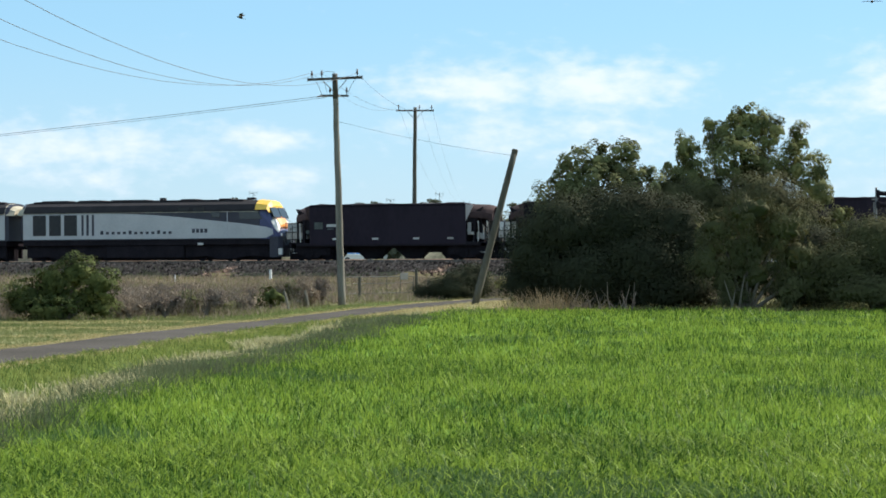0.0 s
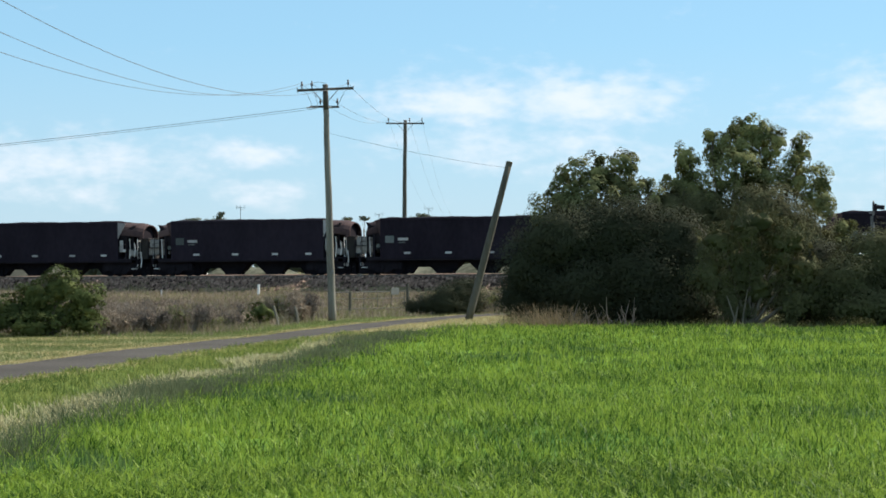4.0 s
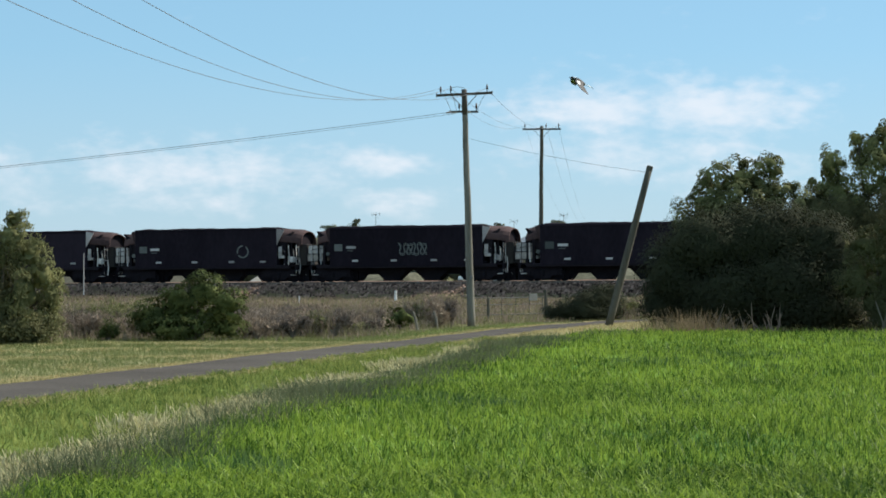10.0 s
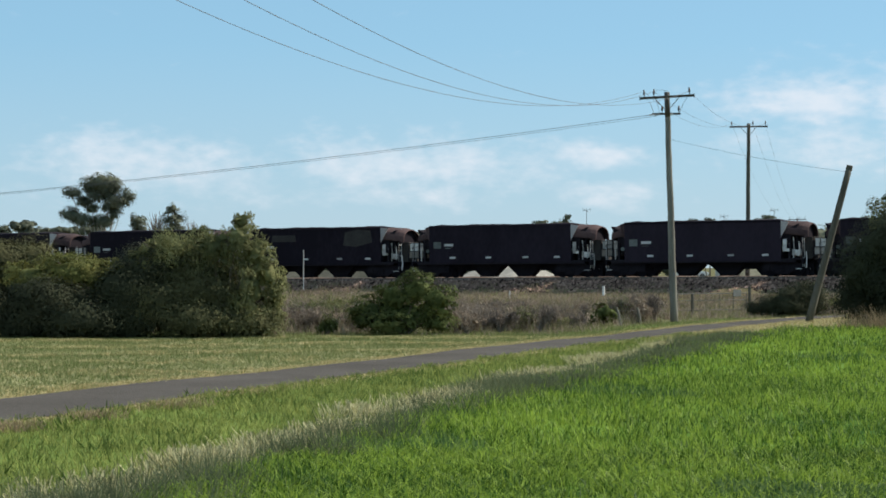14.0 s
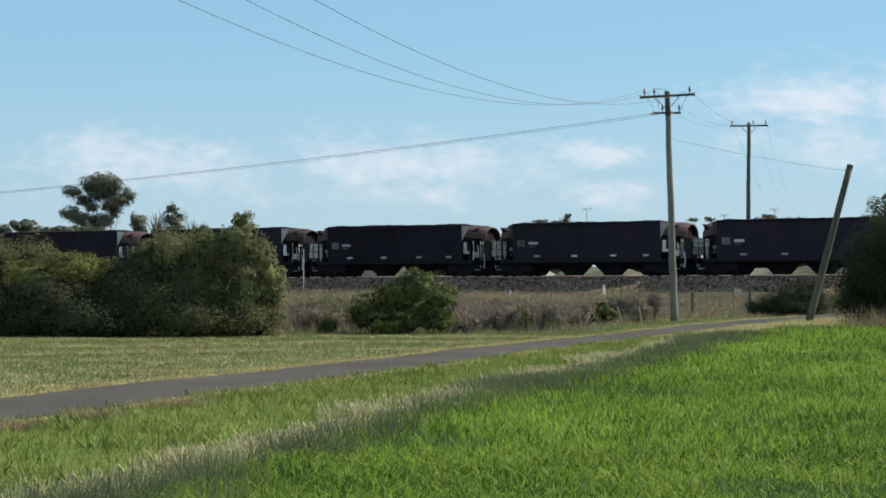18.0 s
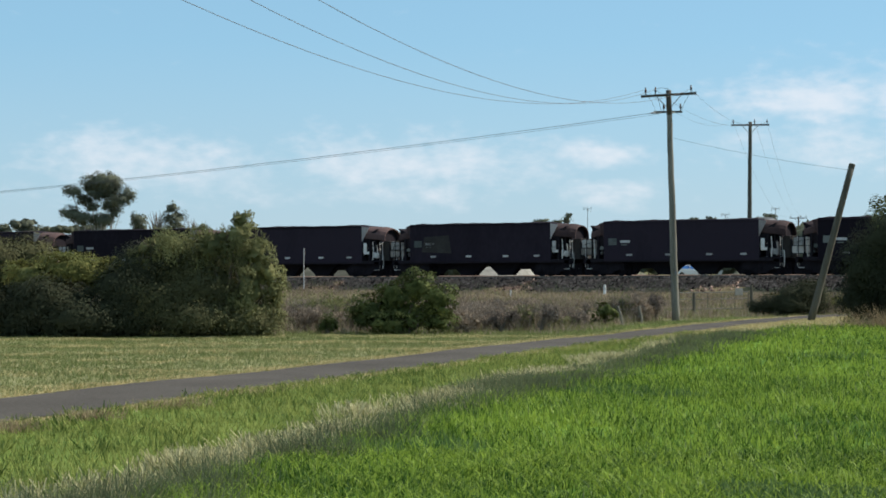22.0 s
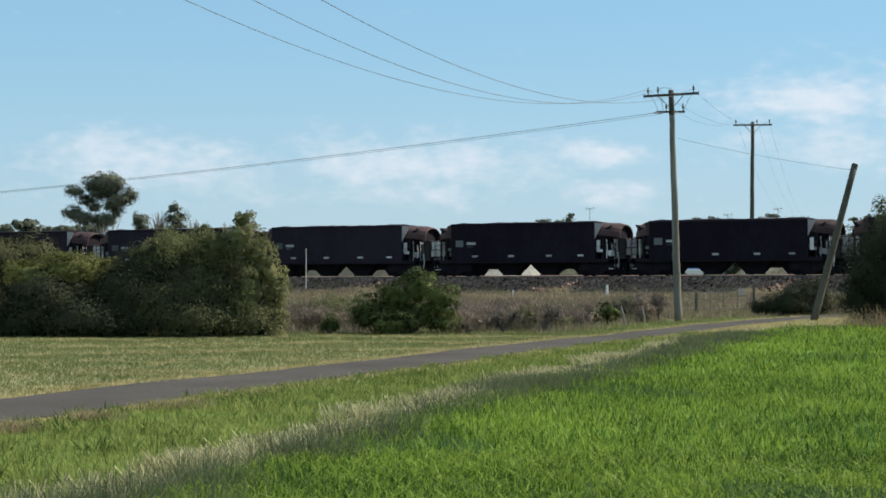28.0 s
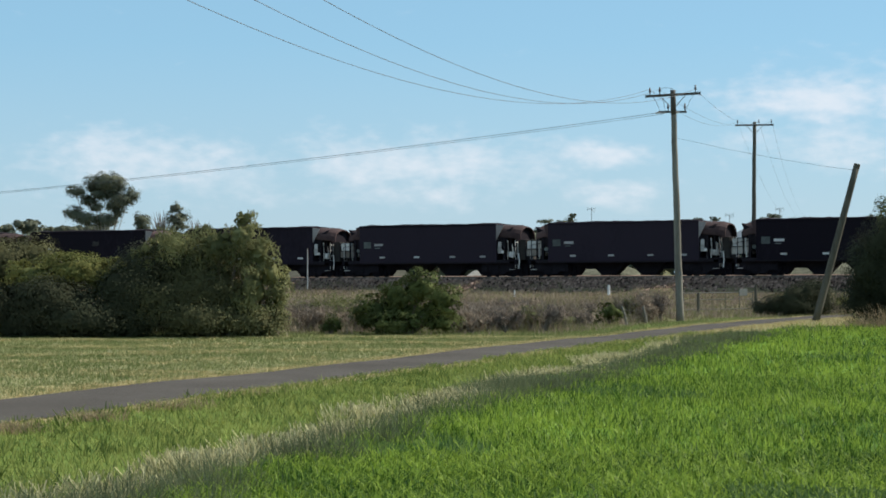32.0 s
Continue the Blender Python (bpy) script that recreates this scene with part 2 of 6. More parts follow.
M_WIRE = mat("dull_aluminium_wire", (0.10, 0.10, 0.105), (0.17, 0.17, 0.175), 3, 20, 0.8, 0.2, bump=0, gloss=0.2)
M_WHITE = mat("chalky_white_paint", (0.62, 0.61, 0.58), (0.82, 0.81, 0.78), 3, 20, 0.7)
M_WAGON = mat("coal_dusted_black_paint", (0.0100, 0.0076, 0.0125), (0.028, 0.0215, 0.031), 0.5, 5, 0.85, per_object=0.6, bump=0.15, bump_scale=8, stretch=(1, 1, 0.5), gloss=0.12)
M_WORN = mat("worn_dusty_paint", (0.022, 0.02, 0.019), (0.06, 0.055, 0.05), 1.5, 9, 0.85, bump=0.1, gloss=0.2)
M_FRAME = mat("grimy_underframe", (0.012, 0.0105, 0.0135), (0.031, 0.0265, 0.031), 1.5, 12, 0.95, gloss=0.03)
M_HOOD = mat("rusty_brown_end_sheet", (0.038, 0.023, 0.023), (0.098, 0.060, 0.056), 1.2, 8, 0.85, per_object=0.5, bump=0.3, gloss=0.2)
M_CORNER = mat("sunlit_grey_corner_plate", (0.24, 0.22, 0.21), (0.48, 0.45, 0.43), 2, 12, 0.8, per_object=0.5)
M_GEAR = mat("worn_pale_grey_gear", (0.26, 0.25, 0.235), (0.70, 0.68, 0.645), 3, 9, 0.7, per_object=0.5, contrast=0.35)
M_PANEL = mat("dusty_pale_brown_panel", (0.22, 0.195, 0.17), (0.60, 0.555, 0.50), 2, 7, 0.8, per_object=0.7, contrast=0.35)
M_MARK = mat("dirty_white_marking", (0.30, 0.29, 0.28), (0.55, 0.54, 0.52), 3, 30, 0.8, per_object=0.8)
M_MARK_G = mat("faded_grey_green_panel", (0.06, 0.07, 0.065), (0.14, 0.155, 0.145), 3, 30, 0.8, per_object=0.8)
M_LOCO_W = mat("dusty_white_enamel", (0.36, 0.36, 0.37), (0.52, 0.52, 0.52), 0.8, 9, 0.5, coat=0.1, bump=0.03)
M_LOCO_D = mat("dark_slate_blue_enamel", (0.014, 0.014, 0.026), (0.036, 0.035, 0.056), 0.8, 9, 0.55, coat=0.1, bump=0.03)
M_LOCO_R = mat("sooty_roof", (0.014, 0.0125, 0.014), (0.036, 0.031, 0.033), 1, 8, 0.75, gloss=0.2)
M_LOCO_B = mat("deep_blue_enamel", (0.025, 0.032, 0.10), (0.045, 0.055, 0.16), 1, 8, 0.4, coat=0.2)
M_YELLOW = mat("safety_yellow_enamel", (0.70, 0.40, 0.03), (0.85, 0.52, 0.06), 1, 8, 0.4, coat=0.2, bump=0.03)
M_ORANGE = mat("orange_enamel", (0.7, 0.25, 0.05), (0.85, 0.36, 0.09), 1, 8, 0.4, coat=0.2, bump=0.03)
M_CREAM = mat("faded_cream_enamel", (0.26, 0.235, 0.17), (0.42, 0.38, 0.29), 1, 8, 0.6)
M_GRILLE = mat("black_grille", (0.008, 0.008, 0.010), (0.025, 0.025, 0.028), 4, 40, 0.6)
M_GLASS_D = mat("dark_window_glass", (0.02, 0.025, 0.03), (0.04, 0.045, 0.05), 1, 4, 0.06, bump=0)
M_BIRD = mat("black_feathers", (0.012, 0.012, 0.013), (0.04, 0.04, 0.042), 30, 120, 0.7, bump=0)
M_BIRD_W = mat("white_feathers", (0.65, 0.64, 0.62), (0.82, 0.81, 0.79), 30, 120, 0.8, bump=0)
M_BIRD_G = mat("grey_feathers", (0.10, 0.10, 0.105), (0.2, 0.2, 0.205), 30, 120, 0.8, bump=0)
M_LENS = mat("dark_signal_lens", (0.02, 0.01, 0.01), (0.04, 0.03, 0.03), 10, 30, 0.2, bump=0)
M_CAR = mat("white_car_enamel", (0.66, 0.66, 0.62), (0.76, 0.76, 0.72), 1, 8, 0.35, coat=0.4, bump=0)
# the blue of the reflected sky is put into the glass colour
M_CAR_GLASS = mat("sky_reflection_blue_glass", (0.05, 0.15, 0.40), (0.08, 0.22, 0.52), 1, 4, 0.08, coat=0.5, bump=0)
M_TYRE = mat("black_tyre_rubber", (0.012, 0.012, 0.012), (0.03, 0.03, 0.03), 6, 30, 0.9, bump=0)
M_TIN = mat("weathered_roof_iron", (0.22, 0.22, 0.22), (0.36, 0.36, 0.36), 1, 10, 0.6, 0.2)
M_WALLB = mat("weatherboard_cream", (0.4, 0.38, 0.33), (0.55, 0.52, 0.47), 1, 10)

# ---- mesh helpers ----


def link(name, me, material, parent=None, label=""):
    me.materials.append(material)
    ob = new(name, me)
    if parent is not None:
        ob.parent = parent
    if label:
        ob["label"] = label
    return ob


def part(name, bm, material, parent=None, label="", smooth=False):
    me = bpy.data.meshes.new(name)
    bm.to_mesh(me)
    bm.free()
    if smooth:
        for p in me.polygons:
            p.use_smooth = True
    return link(name, me, material, parent, label)


def raw(name, verts, faces, material, parent=None, label=""):
    """A mesh from numpy arrays; all faces have the same number of corners."""
    me = bpy.data.meshes.new(name)
    verts, faces = np.asarray(verts, dtype=np.float32), np.asarray(faces, dtype=np.int32)
    k = faces.shape[1]
    me.vertices.add(len(verts))
    me.vertices.foreach_set("co", verts.ravel())
    me.loops.add(faces.size)
    me.loops.foreach_set("vertex_index", faces.ravel())
    me.polygons.add(len(faces))
    me.polygons.foreach_set("loop_start", np.arange(0, faces.size, k, dtype=np.int32))
    me.update(calc_edges=True)
    return link(name, me, material, parent, label)


def empty(name, m=None, **tags):
    ob = new(name)
    ob.empty_display_size = 0.3
    if m is not None:
        ob.matrix_world = m
    return tagged(ob, **tags)


def box(bm, x0, x1, y0, y1, z0, z1, bevel=0.0):
    g = bmesh.ops.create_cube(bm, size=1.0)
    for v in g["verts"]:
        v.co = Vector(((x0 + x1) / 2 + v.co.x * (x1 - x0), (y0 + y1) / 2 + v.co.y * (y1 - y0), (z0 + z1) / 2 + v.co.z * (z1 - z0)))
    if bevel:
        es = {e for v in g["verts"] for e in v.link_edges}
        bmesh.ops.bevel(bm, geom=list(es), offset=bevel, segments=1, affect="EDGES")
    return bm


def boxed(*a, **k):
    return box(bmesh.new(), *a, **k)


def tube(bm, pts, radii, sides=8, caps=True):
    """A round bar through the points."""
    pts = [Vector(p) for p in pts]
    rings = []
    for i, p in enumerate(pts):
        d = (pts[min(i + 1, len(pts) - 1)] - pts[max(i - 1, 0)]).normalized()
        a = d.cross(Vector((0, 0, 1)) if abs(d.z) < 0.9 else Vector((1, 0, 0))).normalized()
        b = d.cross(a)
        r = radii[i] if isinstance(radii, (list, tuple)) else radii
        rings.append([bm.verts.new(p + (a * math.cos(2 * math.pi * k / sides) + b * math.sin(2 * math.pi * k / sides)) * r) for k in range(sides)])
    for r0, r1 in zip(rings, rings[1:]):
        for k in range(sides):
            bm.faces.new((r0[k], r0[(k + 1) % sides], r1[(k + 1) % sides], r1[k]))
    if caps:
        bm.faces.new(rings[0][::-1])
        bm.faces.new(rings[-1])
    return bm


def tubed(*a, **k):
    return tube(bmesh.new(), *a, **k)


def prism(bm, outline, y0, y1):
    """A plate: an outline in x and z, drawn out from y0 to y1."""
    a = [bm.verts.new((x, y0, z)) for x, z in outline]
    b = [bm.verts.new((x, y1, z)) for x, z in outline]
    bm.faces.new(a)
    bm.faces.new(b[::-1])
    n = len(a)
    for i in range(n):
        bm.faces.new((a[i], b[i], b[(i + 1) % n], a[(i + 1) % n]))
    bmesh.ops.recalc_face_normals(bm, faces=bm.faces[:])
    return bm


def loft(bm, rings, caps=True):
    vs = [[bm.verts.new(p) for p in r] for r in rings]
    n = len(vs[0])
    for a, b in zip(vs, vs[1:]):
        for i in range(n):
            bm.faces.new((a[i], a[(i + 1) % n], b[(i + 1) % n], b[i]))
    if caps:
        bm.faces.new(vs[0][::-1])
        bm.faces.new(vs[-1])
    bmesh.ops.recalc_face_normals(bm, faces=bm.faces[:])
    return bm

# ---- the ground ----
# road centre line and the crop's edge: x for each y
ROAD_Y = [-30, 4, 18, 28, 31, 33.2, 37, 42, 45, 48.9, 54.5, 58.6, 63.4, 67.3, 71.7, 76, 80, 84, 89, 95]
ROAD_X = [-33, -18, -12, -8.0, -6.9, -6.05, -4.5, -2.3, -1.05, 0.44, 2.62, 4.4, 6.5, 8.1, 9.95, 11.6, 13.3, 15.3, 18.7, 24]
EDGE_Y = [-30, 4, 12, 16.2, 18, 24.3, 29.8, 35, 41.6, 54.1, 61.5]
EDGE_X = [-11.5, -5.9, -4.35, -3.3, -2.75, -1.15, 0.2, 1.6, 3.6, 7.4, 11.2]
# far edge of the crop: y for each x
FAR_X = [8, 12, 16.5, 18.6, 20.8, 25.4, 30.4, 60]
FAR_Y = [61.5, 62, 61.2, 59.2, 57.8, 58.8, 58.5, 58]


# the lane bends smoothly
BEND_Y = np.arange(-40.0, 106.0, 0.5)
BEND_X = np.interp(BEND_Y, ROAD_Y, ROAD_X)
for _ in range(3):
    BEND_X[8:-8] = np.convolve(BEND_X, np.ones(17) / 17, "valid")


def road_x(y):
    return np.interp(y, BEND_Y, BEND_X)


def half_lane(y):
    """Half the lane's width: it widens towards the foreground."""
    return np.interp(y, [26, 33, 40, 50, 60], [1.66, 1.58, 1.34, 1.22, 1.12])


def edge_x(y):
    return np.interp(y, EDGE_Y, EDGE_X)


def far_y(x):
    return np.interp(x, FAR_X, FAR_Y)


def crop_rise(y):
    """The crop field lifts gently towards its far end."""
    return 0.17 * np.clip((np.asarray(y) - 38.0) / 20.0, 0, 1) ** 2


def swell(x, y):
    """Low unevenness of the land."""
    return 0.02 * np.sin(x * 0.31 + 1.3) * np.cos(y * 0.23) + 0.01 * np.sin(x * 0.83 + y * 0.51)


# track: the line on which the train's middle runs; along() counts to the left of the gate, away from the camera
TRACK_0 = Vector((3.84, 126.8, 1.60))
TRACK_D = Vector((-0.896, 0.444, -0.0065))
TRACK_TURN = math.degrees(math.atan2(-0.444, 0.896))


def along(s, off=0.0, up=0.0):
    """A place on the track, off metres towards the camera."""
    p = TRACK_0 + TRACK_D * s
    return Vector((p.x - 0.444 * off, p.y - 0.896 * off, p.z + up))


def on_track(s):
    p = along(s)
    return Matrix.Translation(p) @ pose(0, 0, 0, 0, -0.37, TRACK_TURN)


def sheet(name, xs_of, ys, cols, z, material, label, category):
    """A strip of land between two lines, row by row."""
    verts, faces = [], []
    for y in ys:
        a, b = xs_of(y)
        for k in range(cols + 1):
            x = a + (b - a) * k / cols
            verts.append((x, y, (z(y) if callable(z) else z) + float(swell(x, y))))
    n = cols + 1
    for j in range(len(ys) - 1):
        for k in range(cols):
            i = j * n + k
            faces.append((i, i + 1, i + n + 1, i + n))
    ob = raw(name, verts, faces, material)
    return tagged(ob, label, category, kind="structure")


def build_land():
    verts, faces = [], []
    xs = np.concatenate([[-2600, -1200, -500, -250], np.arange(-140, 161, 4.0), [250, 500, 1200, 2600]])
    ys = np.concatenate([[-2600, -1200, -400, -100, -30], np.arange(0, 181, 4.0), [240, 400, 900, 1800, 3600]])
    for y in ys:
        for x in xs:
            verts.append((x, y, float(swell(x, y)) - 0.02))
    n = len(xs)
    for j in range(len(ys) - 1):
        for k in range(n - 1):
            i = j * n + k
            faces.append((i, i + 1, i + n + 1, i + n))
    tagged(raw("ground", verts, faces, M_GROUND), "rough olive and brown pasture ground", "ground", kind="structure")
    fine = np.arange(-30, 62.1, 1.0)
    sheet("mown_field", lambda y: (-70, float(road_x(y) - half_lane(y)) + 0.05), np.arange(-30, 63.1, 1.5), 24, 0.012, M_MOWN, "mown pale green grass field with cut rows", "field")
    sheet("verge", lambda y: (float(road_x(y) + half_lane(y)) - 0.05, float(edge_x(y)) + 0.3), fine, 6, 0.014, M_VERGE, "green grass verge beside the road", "verge")
    sheet("crop_ground", lambda y: (float(edge_x(y)), 64.0), np.arange(-30, 61.1, 1.5), 24, lambda y: 0.15 + float(crop_rise(y)), M_SOIL, "green ground under the young cereal crop", "field")
    sheet("verge_strip", lambda y: (float(road_x(y)) - 3.6, float(road_x(y)) - 1.0), np.arange(61, 85.1, 1.5), 3, 0.016, M_VERGE, "short grass strip between the lane and the scrub", "verge")
    sheet("verge_strip", lambda y: (float(road_x(y)) + 1.0, float(road_x(y)) + 5.0), np.arange(61, 82.1, 1.5), 3, 0.016, M_MOWN, "pale dry grass strip beside the lane", "verge")
    ragged = lambda y, k: 0.03 * math.sin(y * 2.3 + k) + 0.04 * math.sin(y * 5.9 + 2 * k)
    ry = np.arange(-30, 95.1, 0.5)
    sheet("road", lambda y: (float(road_x(y) - half_lane(y)) + ragged(y, 0), float(road_x(y) + half_lane(y)) - 0.06 + ragged(y, 2)), ry, 4, 0.045, M_ROAD, "narrow grey asphalt lane, worn and patched", "road")
    for side, w0, w1 in ((-1, -0.12, 0.36), (1, -0.12, 0.18)):
        sheet("road_edge", lambda y: tuple(sorted((float(road_x(y) + side * (half_lane(y) + w0)), float(road_x(y) + side * half_lane(y)) + side * (w1 + 0.2 * math.sin(y * 1.7 + side) * math.sin(y * 0.6) + 0.1 * math.sin(y * 4.1))))), ry, 2, 0.03, M_EDGE, "dry straw-coloured edge of the lane", "road edge")


def build_bank():
    """The railway bank: foot, weedy slope, ballast shoulder and top."""

    ss = np.concatenate([np.arange(-260, -70, 12.0), np.arange(-70, 70, 1.5), np.arange(70, 720, 14.0)])
    rng = np.random.RandomState(5)

    def strip(name, pts, material, label, category, rough):
        verts, faces = [], []
        for s in ss:
            zt = TRACK_0.z + TRACK_D.z * s
            for off, z in pts:
                p = along(s, off)
                zz = z(zt) if callable(z) else z
                verts.append((p.x, p.y, zz + rng.uniform(-rough, rough)))
        n = len(pts)
        for j in range(len(ss) - 1):
            for k in range(n - 1):
                i = j * n + k
                faces.append((i, i + n, i + n + 1, i + 1))
        return tagged(raw(name, verts, faces, material), label, category, kind="structure")

    strip("bank_slope", [(19, -0.05), (14, 0.12), (10, 0.32), (7, 0.5), (5.2, lambda z: z - 1.05), (4.3, lambda z: z - 0.75)], M_BANK, "weedy brown railway bank with dry grass", "railway bank", 0.05)
    strip("ballast", [(4.5, lambda z: z - 0.85), (3.4, lambda z: z - 0.45), (2.5, lambda z: z - 0.2), (1.6, lambda z: z - 0.17), (-1.6, lambda z: z - 0.17), (-2.4, lambda z: z - 0.1), (-3.3, lambda z: z + 0.02), (-4.5, lambda z: z - 0.3), (-9, 0.0)], M_BALLAST, "dark crushed-stone railway ballast", "ballast", 0.035)
    for off in (-0.75, 0.75):
        bm = bmesh.new()
        a, b = along(-260, off), along(720, off)
        loft(bm, [[q + Vector((-0.444 * y, -0.896 * y, z)) for y, z in ((-0.035, -0.02), (0.035, -0.02), (0.035, -0.16), (-0.035, -0.16))] for q in (a, b)])
        tagged(part("rail", bm, M_RAIL), "brown steel running rail on the ballast", "rail", "running rails", "structure")
    # gravel heaps beyond the track: pale opposite the gate, dull elsewhere
    for s0, s1, material, label in ((0.5, 9.5, M_PALE, "low heap of pale gravel beyond the track"), (-6.4, 2.2, M_PALE_D, "low heap of dull olive gravel beyond the track"), (-24, -10.8, M_PALE_D, "low heap of dull grey gravel beyond the track"),
                                    (-60, -26, M_DULL, "low weedy earth heap beyond the track"), (11, 42, M_DULL, "low weedy earth heap beyond the track")):
        strip_ss = np.arange(s0, s1 + 0.1, 0.5)
        verts, faces = [], []
        for q in strip_ss:
            zt = TRACK_0.z + TRACK_D.z * q
            k = max(0.0, min(1.0, (q - s0) / 2.5, (s1 - q) / 2.5))
            for off, h in ((-5.0, -0.9), (-7.5, -0.3), (-9.5, 0.45 + 0.12 * math.sin(q * 0.9) + 0.09 * math.sin(q * 2.3 + 1)), (-12, 0.75 + 0.17 * math.sin(q * 0.5) + 0.1 * math.sin(q * 1.37 + 2)), (-16, 0.1), (-20, -1.6)):
                p = along(q, off)
                verts.append((p.x, p.y, zt - 1.6 + (h + 1.6) * k))
        for j in range(len(strip_ss) - 1):
            for k in range(5):
                i = j * 6 + k
                faces.append((i, i + 6, i + 7, i + 1))
        tagged(raw("gravel_heap", verts, faces, material), label, "gravel heap", kind="structure")


def stones():
    """Loose ballast stones on the shoulder facing the lane."""
    rng = np.random.RandomState(9)
    n = 11000
    s = -62 + 112 * rng.rand(n)
    off = 1.7 + 3.2 * rng.rand(n) ** 0.8
    up = np.interp(off, [1.6, 2.5, 3.4, 4.5, 5], [-0.17, -0.2, -0.45, -0.85, -1.0])
    c = np.stack([TRACK_0.x + TRACK_D.x * s - 0.444 * off, TRACK_0.y + TRACK_D.y * s - 0.896 * off, TRACK_0.z + TRACK_D.z * s + up], 1)
    r = 0.045 + 0.10 * rng.rand(n) ** 2
    octa = np.array([(1, 0, 0), (0, 1, 0), (-1, 0, 0), (0, -1, 0), (0, 0, 1), (0, 0, -1)], dtype=float)
    v = octa[None] * (0.6 + 0.8 * rng.rand(n, 6, 1)) * r[:, None, None]
    a = rng.rand(n) * 6.28
    ca, sa = np.cos(a)[:, None], np.sin(a)[:, None]
    v = np.stack([v[:, :, 0] * ca - v[:, :, 1] * sa + v[:, :, 2] * 0.3, v[:, :, 0] * sa + v[:, :, 1] * ca, v[:, :, 2]], 2) + c[:, None]
    tri = np.array([(0, 1, 4), (1, 2, 4), (2, 3, 4), (3, 0, 4), (1, 0, 5), (2, 1, 5), (3, 2, 5), (0, 3, 5)])
    f = (tri[None] + 6 * np.arange(n)[:, None, None]).reshape(-1, 3)
    tagged(raw("ballast_stones", v.reshape(-1, 3), f, M_STONE), "loose brown crushed stones on the ballast shoulder", "stones", kind="stuff")


build_land()
build_bank()
stones()

# ---- grass, crop and scrub ----


def blades(name, pts, height, per, width, material, label, category, lean=0.35, spread=0.05, seed=1, hvar=0.4, heads=False, bent=False):
    """Clumps of thin blades: one quad a blade, or two where it bends over."""
    rng = np.random.RandomState(seed)
    n = len(pts) * per
    base = np.repeat(np.asarray(pts), per, axis=0)
    hs = np.repeat(np.asarray(height) * np.ones(len(pts)), per) * (1 - hvar / 2 + hvar * rng.rand(n))
    ang = rng.rand(n) * 2 * np.pi
    off = rng.normal(0, spread, (n, 2))
    x, y = base[:, 0] + off[:, 0], base[:, 1] + off[:, 1]
    z = swell(x, y) + (base[:, 2] if base.shape[1] > 2 else 0.0)
    ln = rng.rand(n) * lean * hs
    la = rng.rand(n) * 2 * np.pi
    tx, ty = x + np.cos(la) * ln, y + np.sin(la) * ln
    w = width * (0.7 + 0.6 * rng.rand(n))
    dx, dy = np.cos(ang) * w / 2, np.sin(ang) * w / 2
    top = 1.6 if heads else 0.3
    v = np.empty((n, 4, 3), dtype=np.float32)
    v[:, 0] = np.stack([x - dx, y - dy, z - 0.02], 1)
    v[:, 1] = np.stack([x + dx, y + dy, z - 0.02], 1)
    v[:, 2] = np.stack([tx + dx * top, ty + dy * top, z + hs], 1)
    v[:, 3] = np.stack([tx - dx * top, ty - dy * top, z + hs], 1)
    f = np.arange(n * 4).reshape(n, 4)
    if bent:
        mid = np.stack([x + (tx - x) * 0.28, y + (ty - y) * 0.28, z + hs * 0.62], 1)
        d2 = np.stack([dx, dy, np.zeros(n)], 1)
        w6 = np.stack([v[:, 0], v[:, 1], mid + d2 * 0.85, mid - d2 * 0.85, v[:, 2], v[:, 3]], 1)
        q = 6 * np.arange(n)[:, None]
        f = np.concatenate([q + np.array([0, 1, 2, 3]), q + np.array([3, 2, 4, 5])])
        v = w6
    return tagged(raw(name, v.reshape(-1, 3), f, material), label, category, kind="stuff")


def scatter(n, x0, x1, y0, y1, keep, seed, near=0.0):
    """Random places; near > 0 crowds them towards y0."""
    rng = np.random.RandomState(seed)
    u = rng.rand(n)
    if near:
        u = u ** (1 + near)
    y = y0 + (y1 - y0) * u
    x = x0 + (x1 - x0) * rng.rand(n)
    ok = keep(x, y)
    return np.stack([x[ok], y[ok]], 1)


def in_view(x, y):
    a = np.degrees(np.arctan2(x, y))
    return (a > -14.5) & (a < 31)


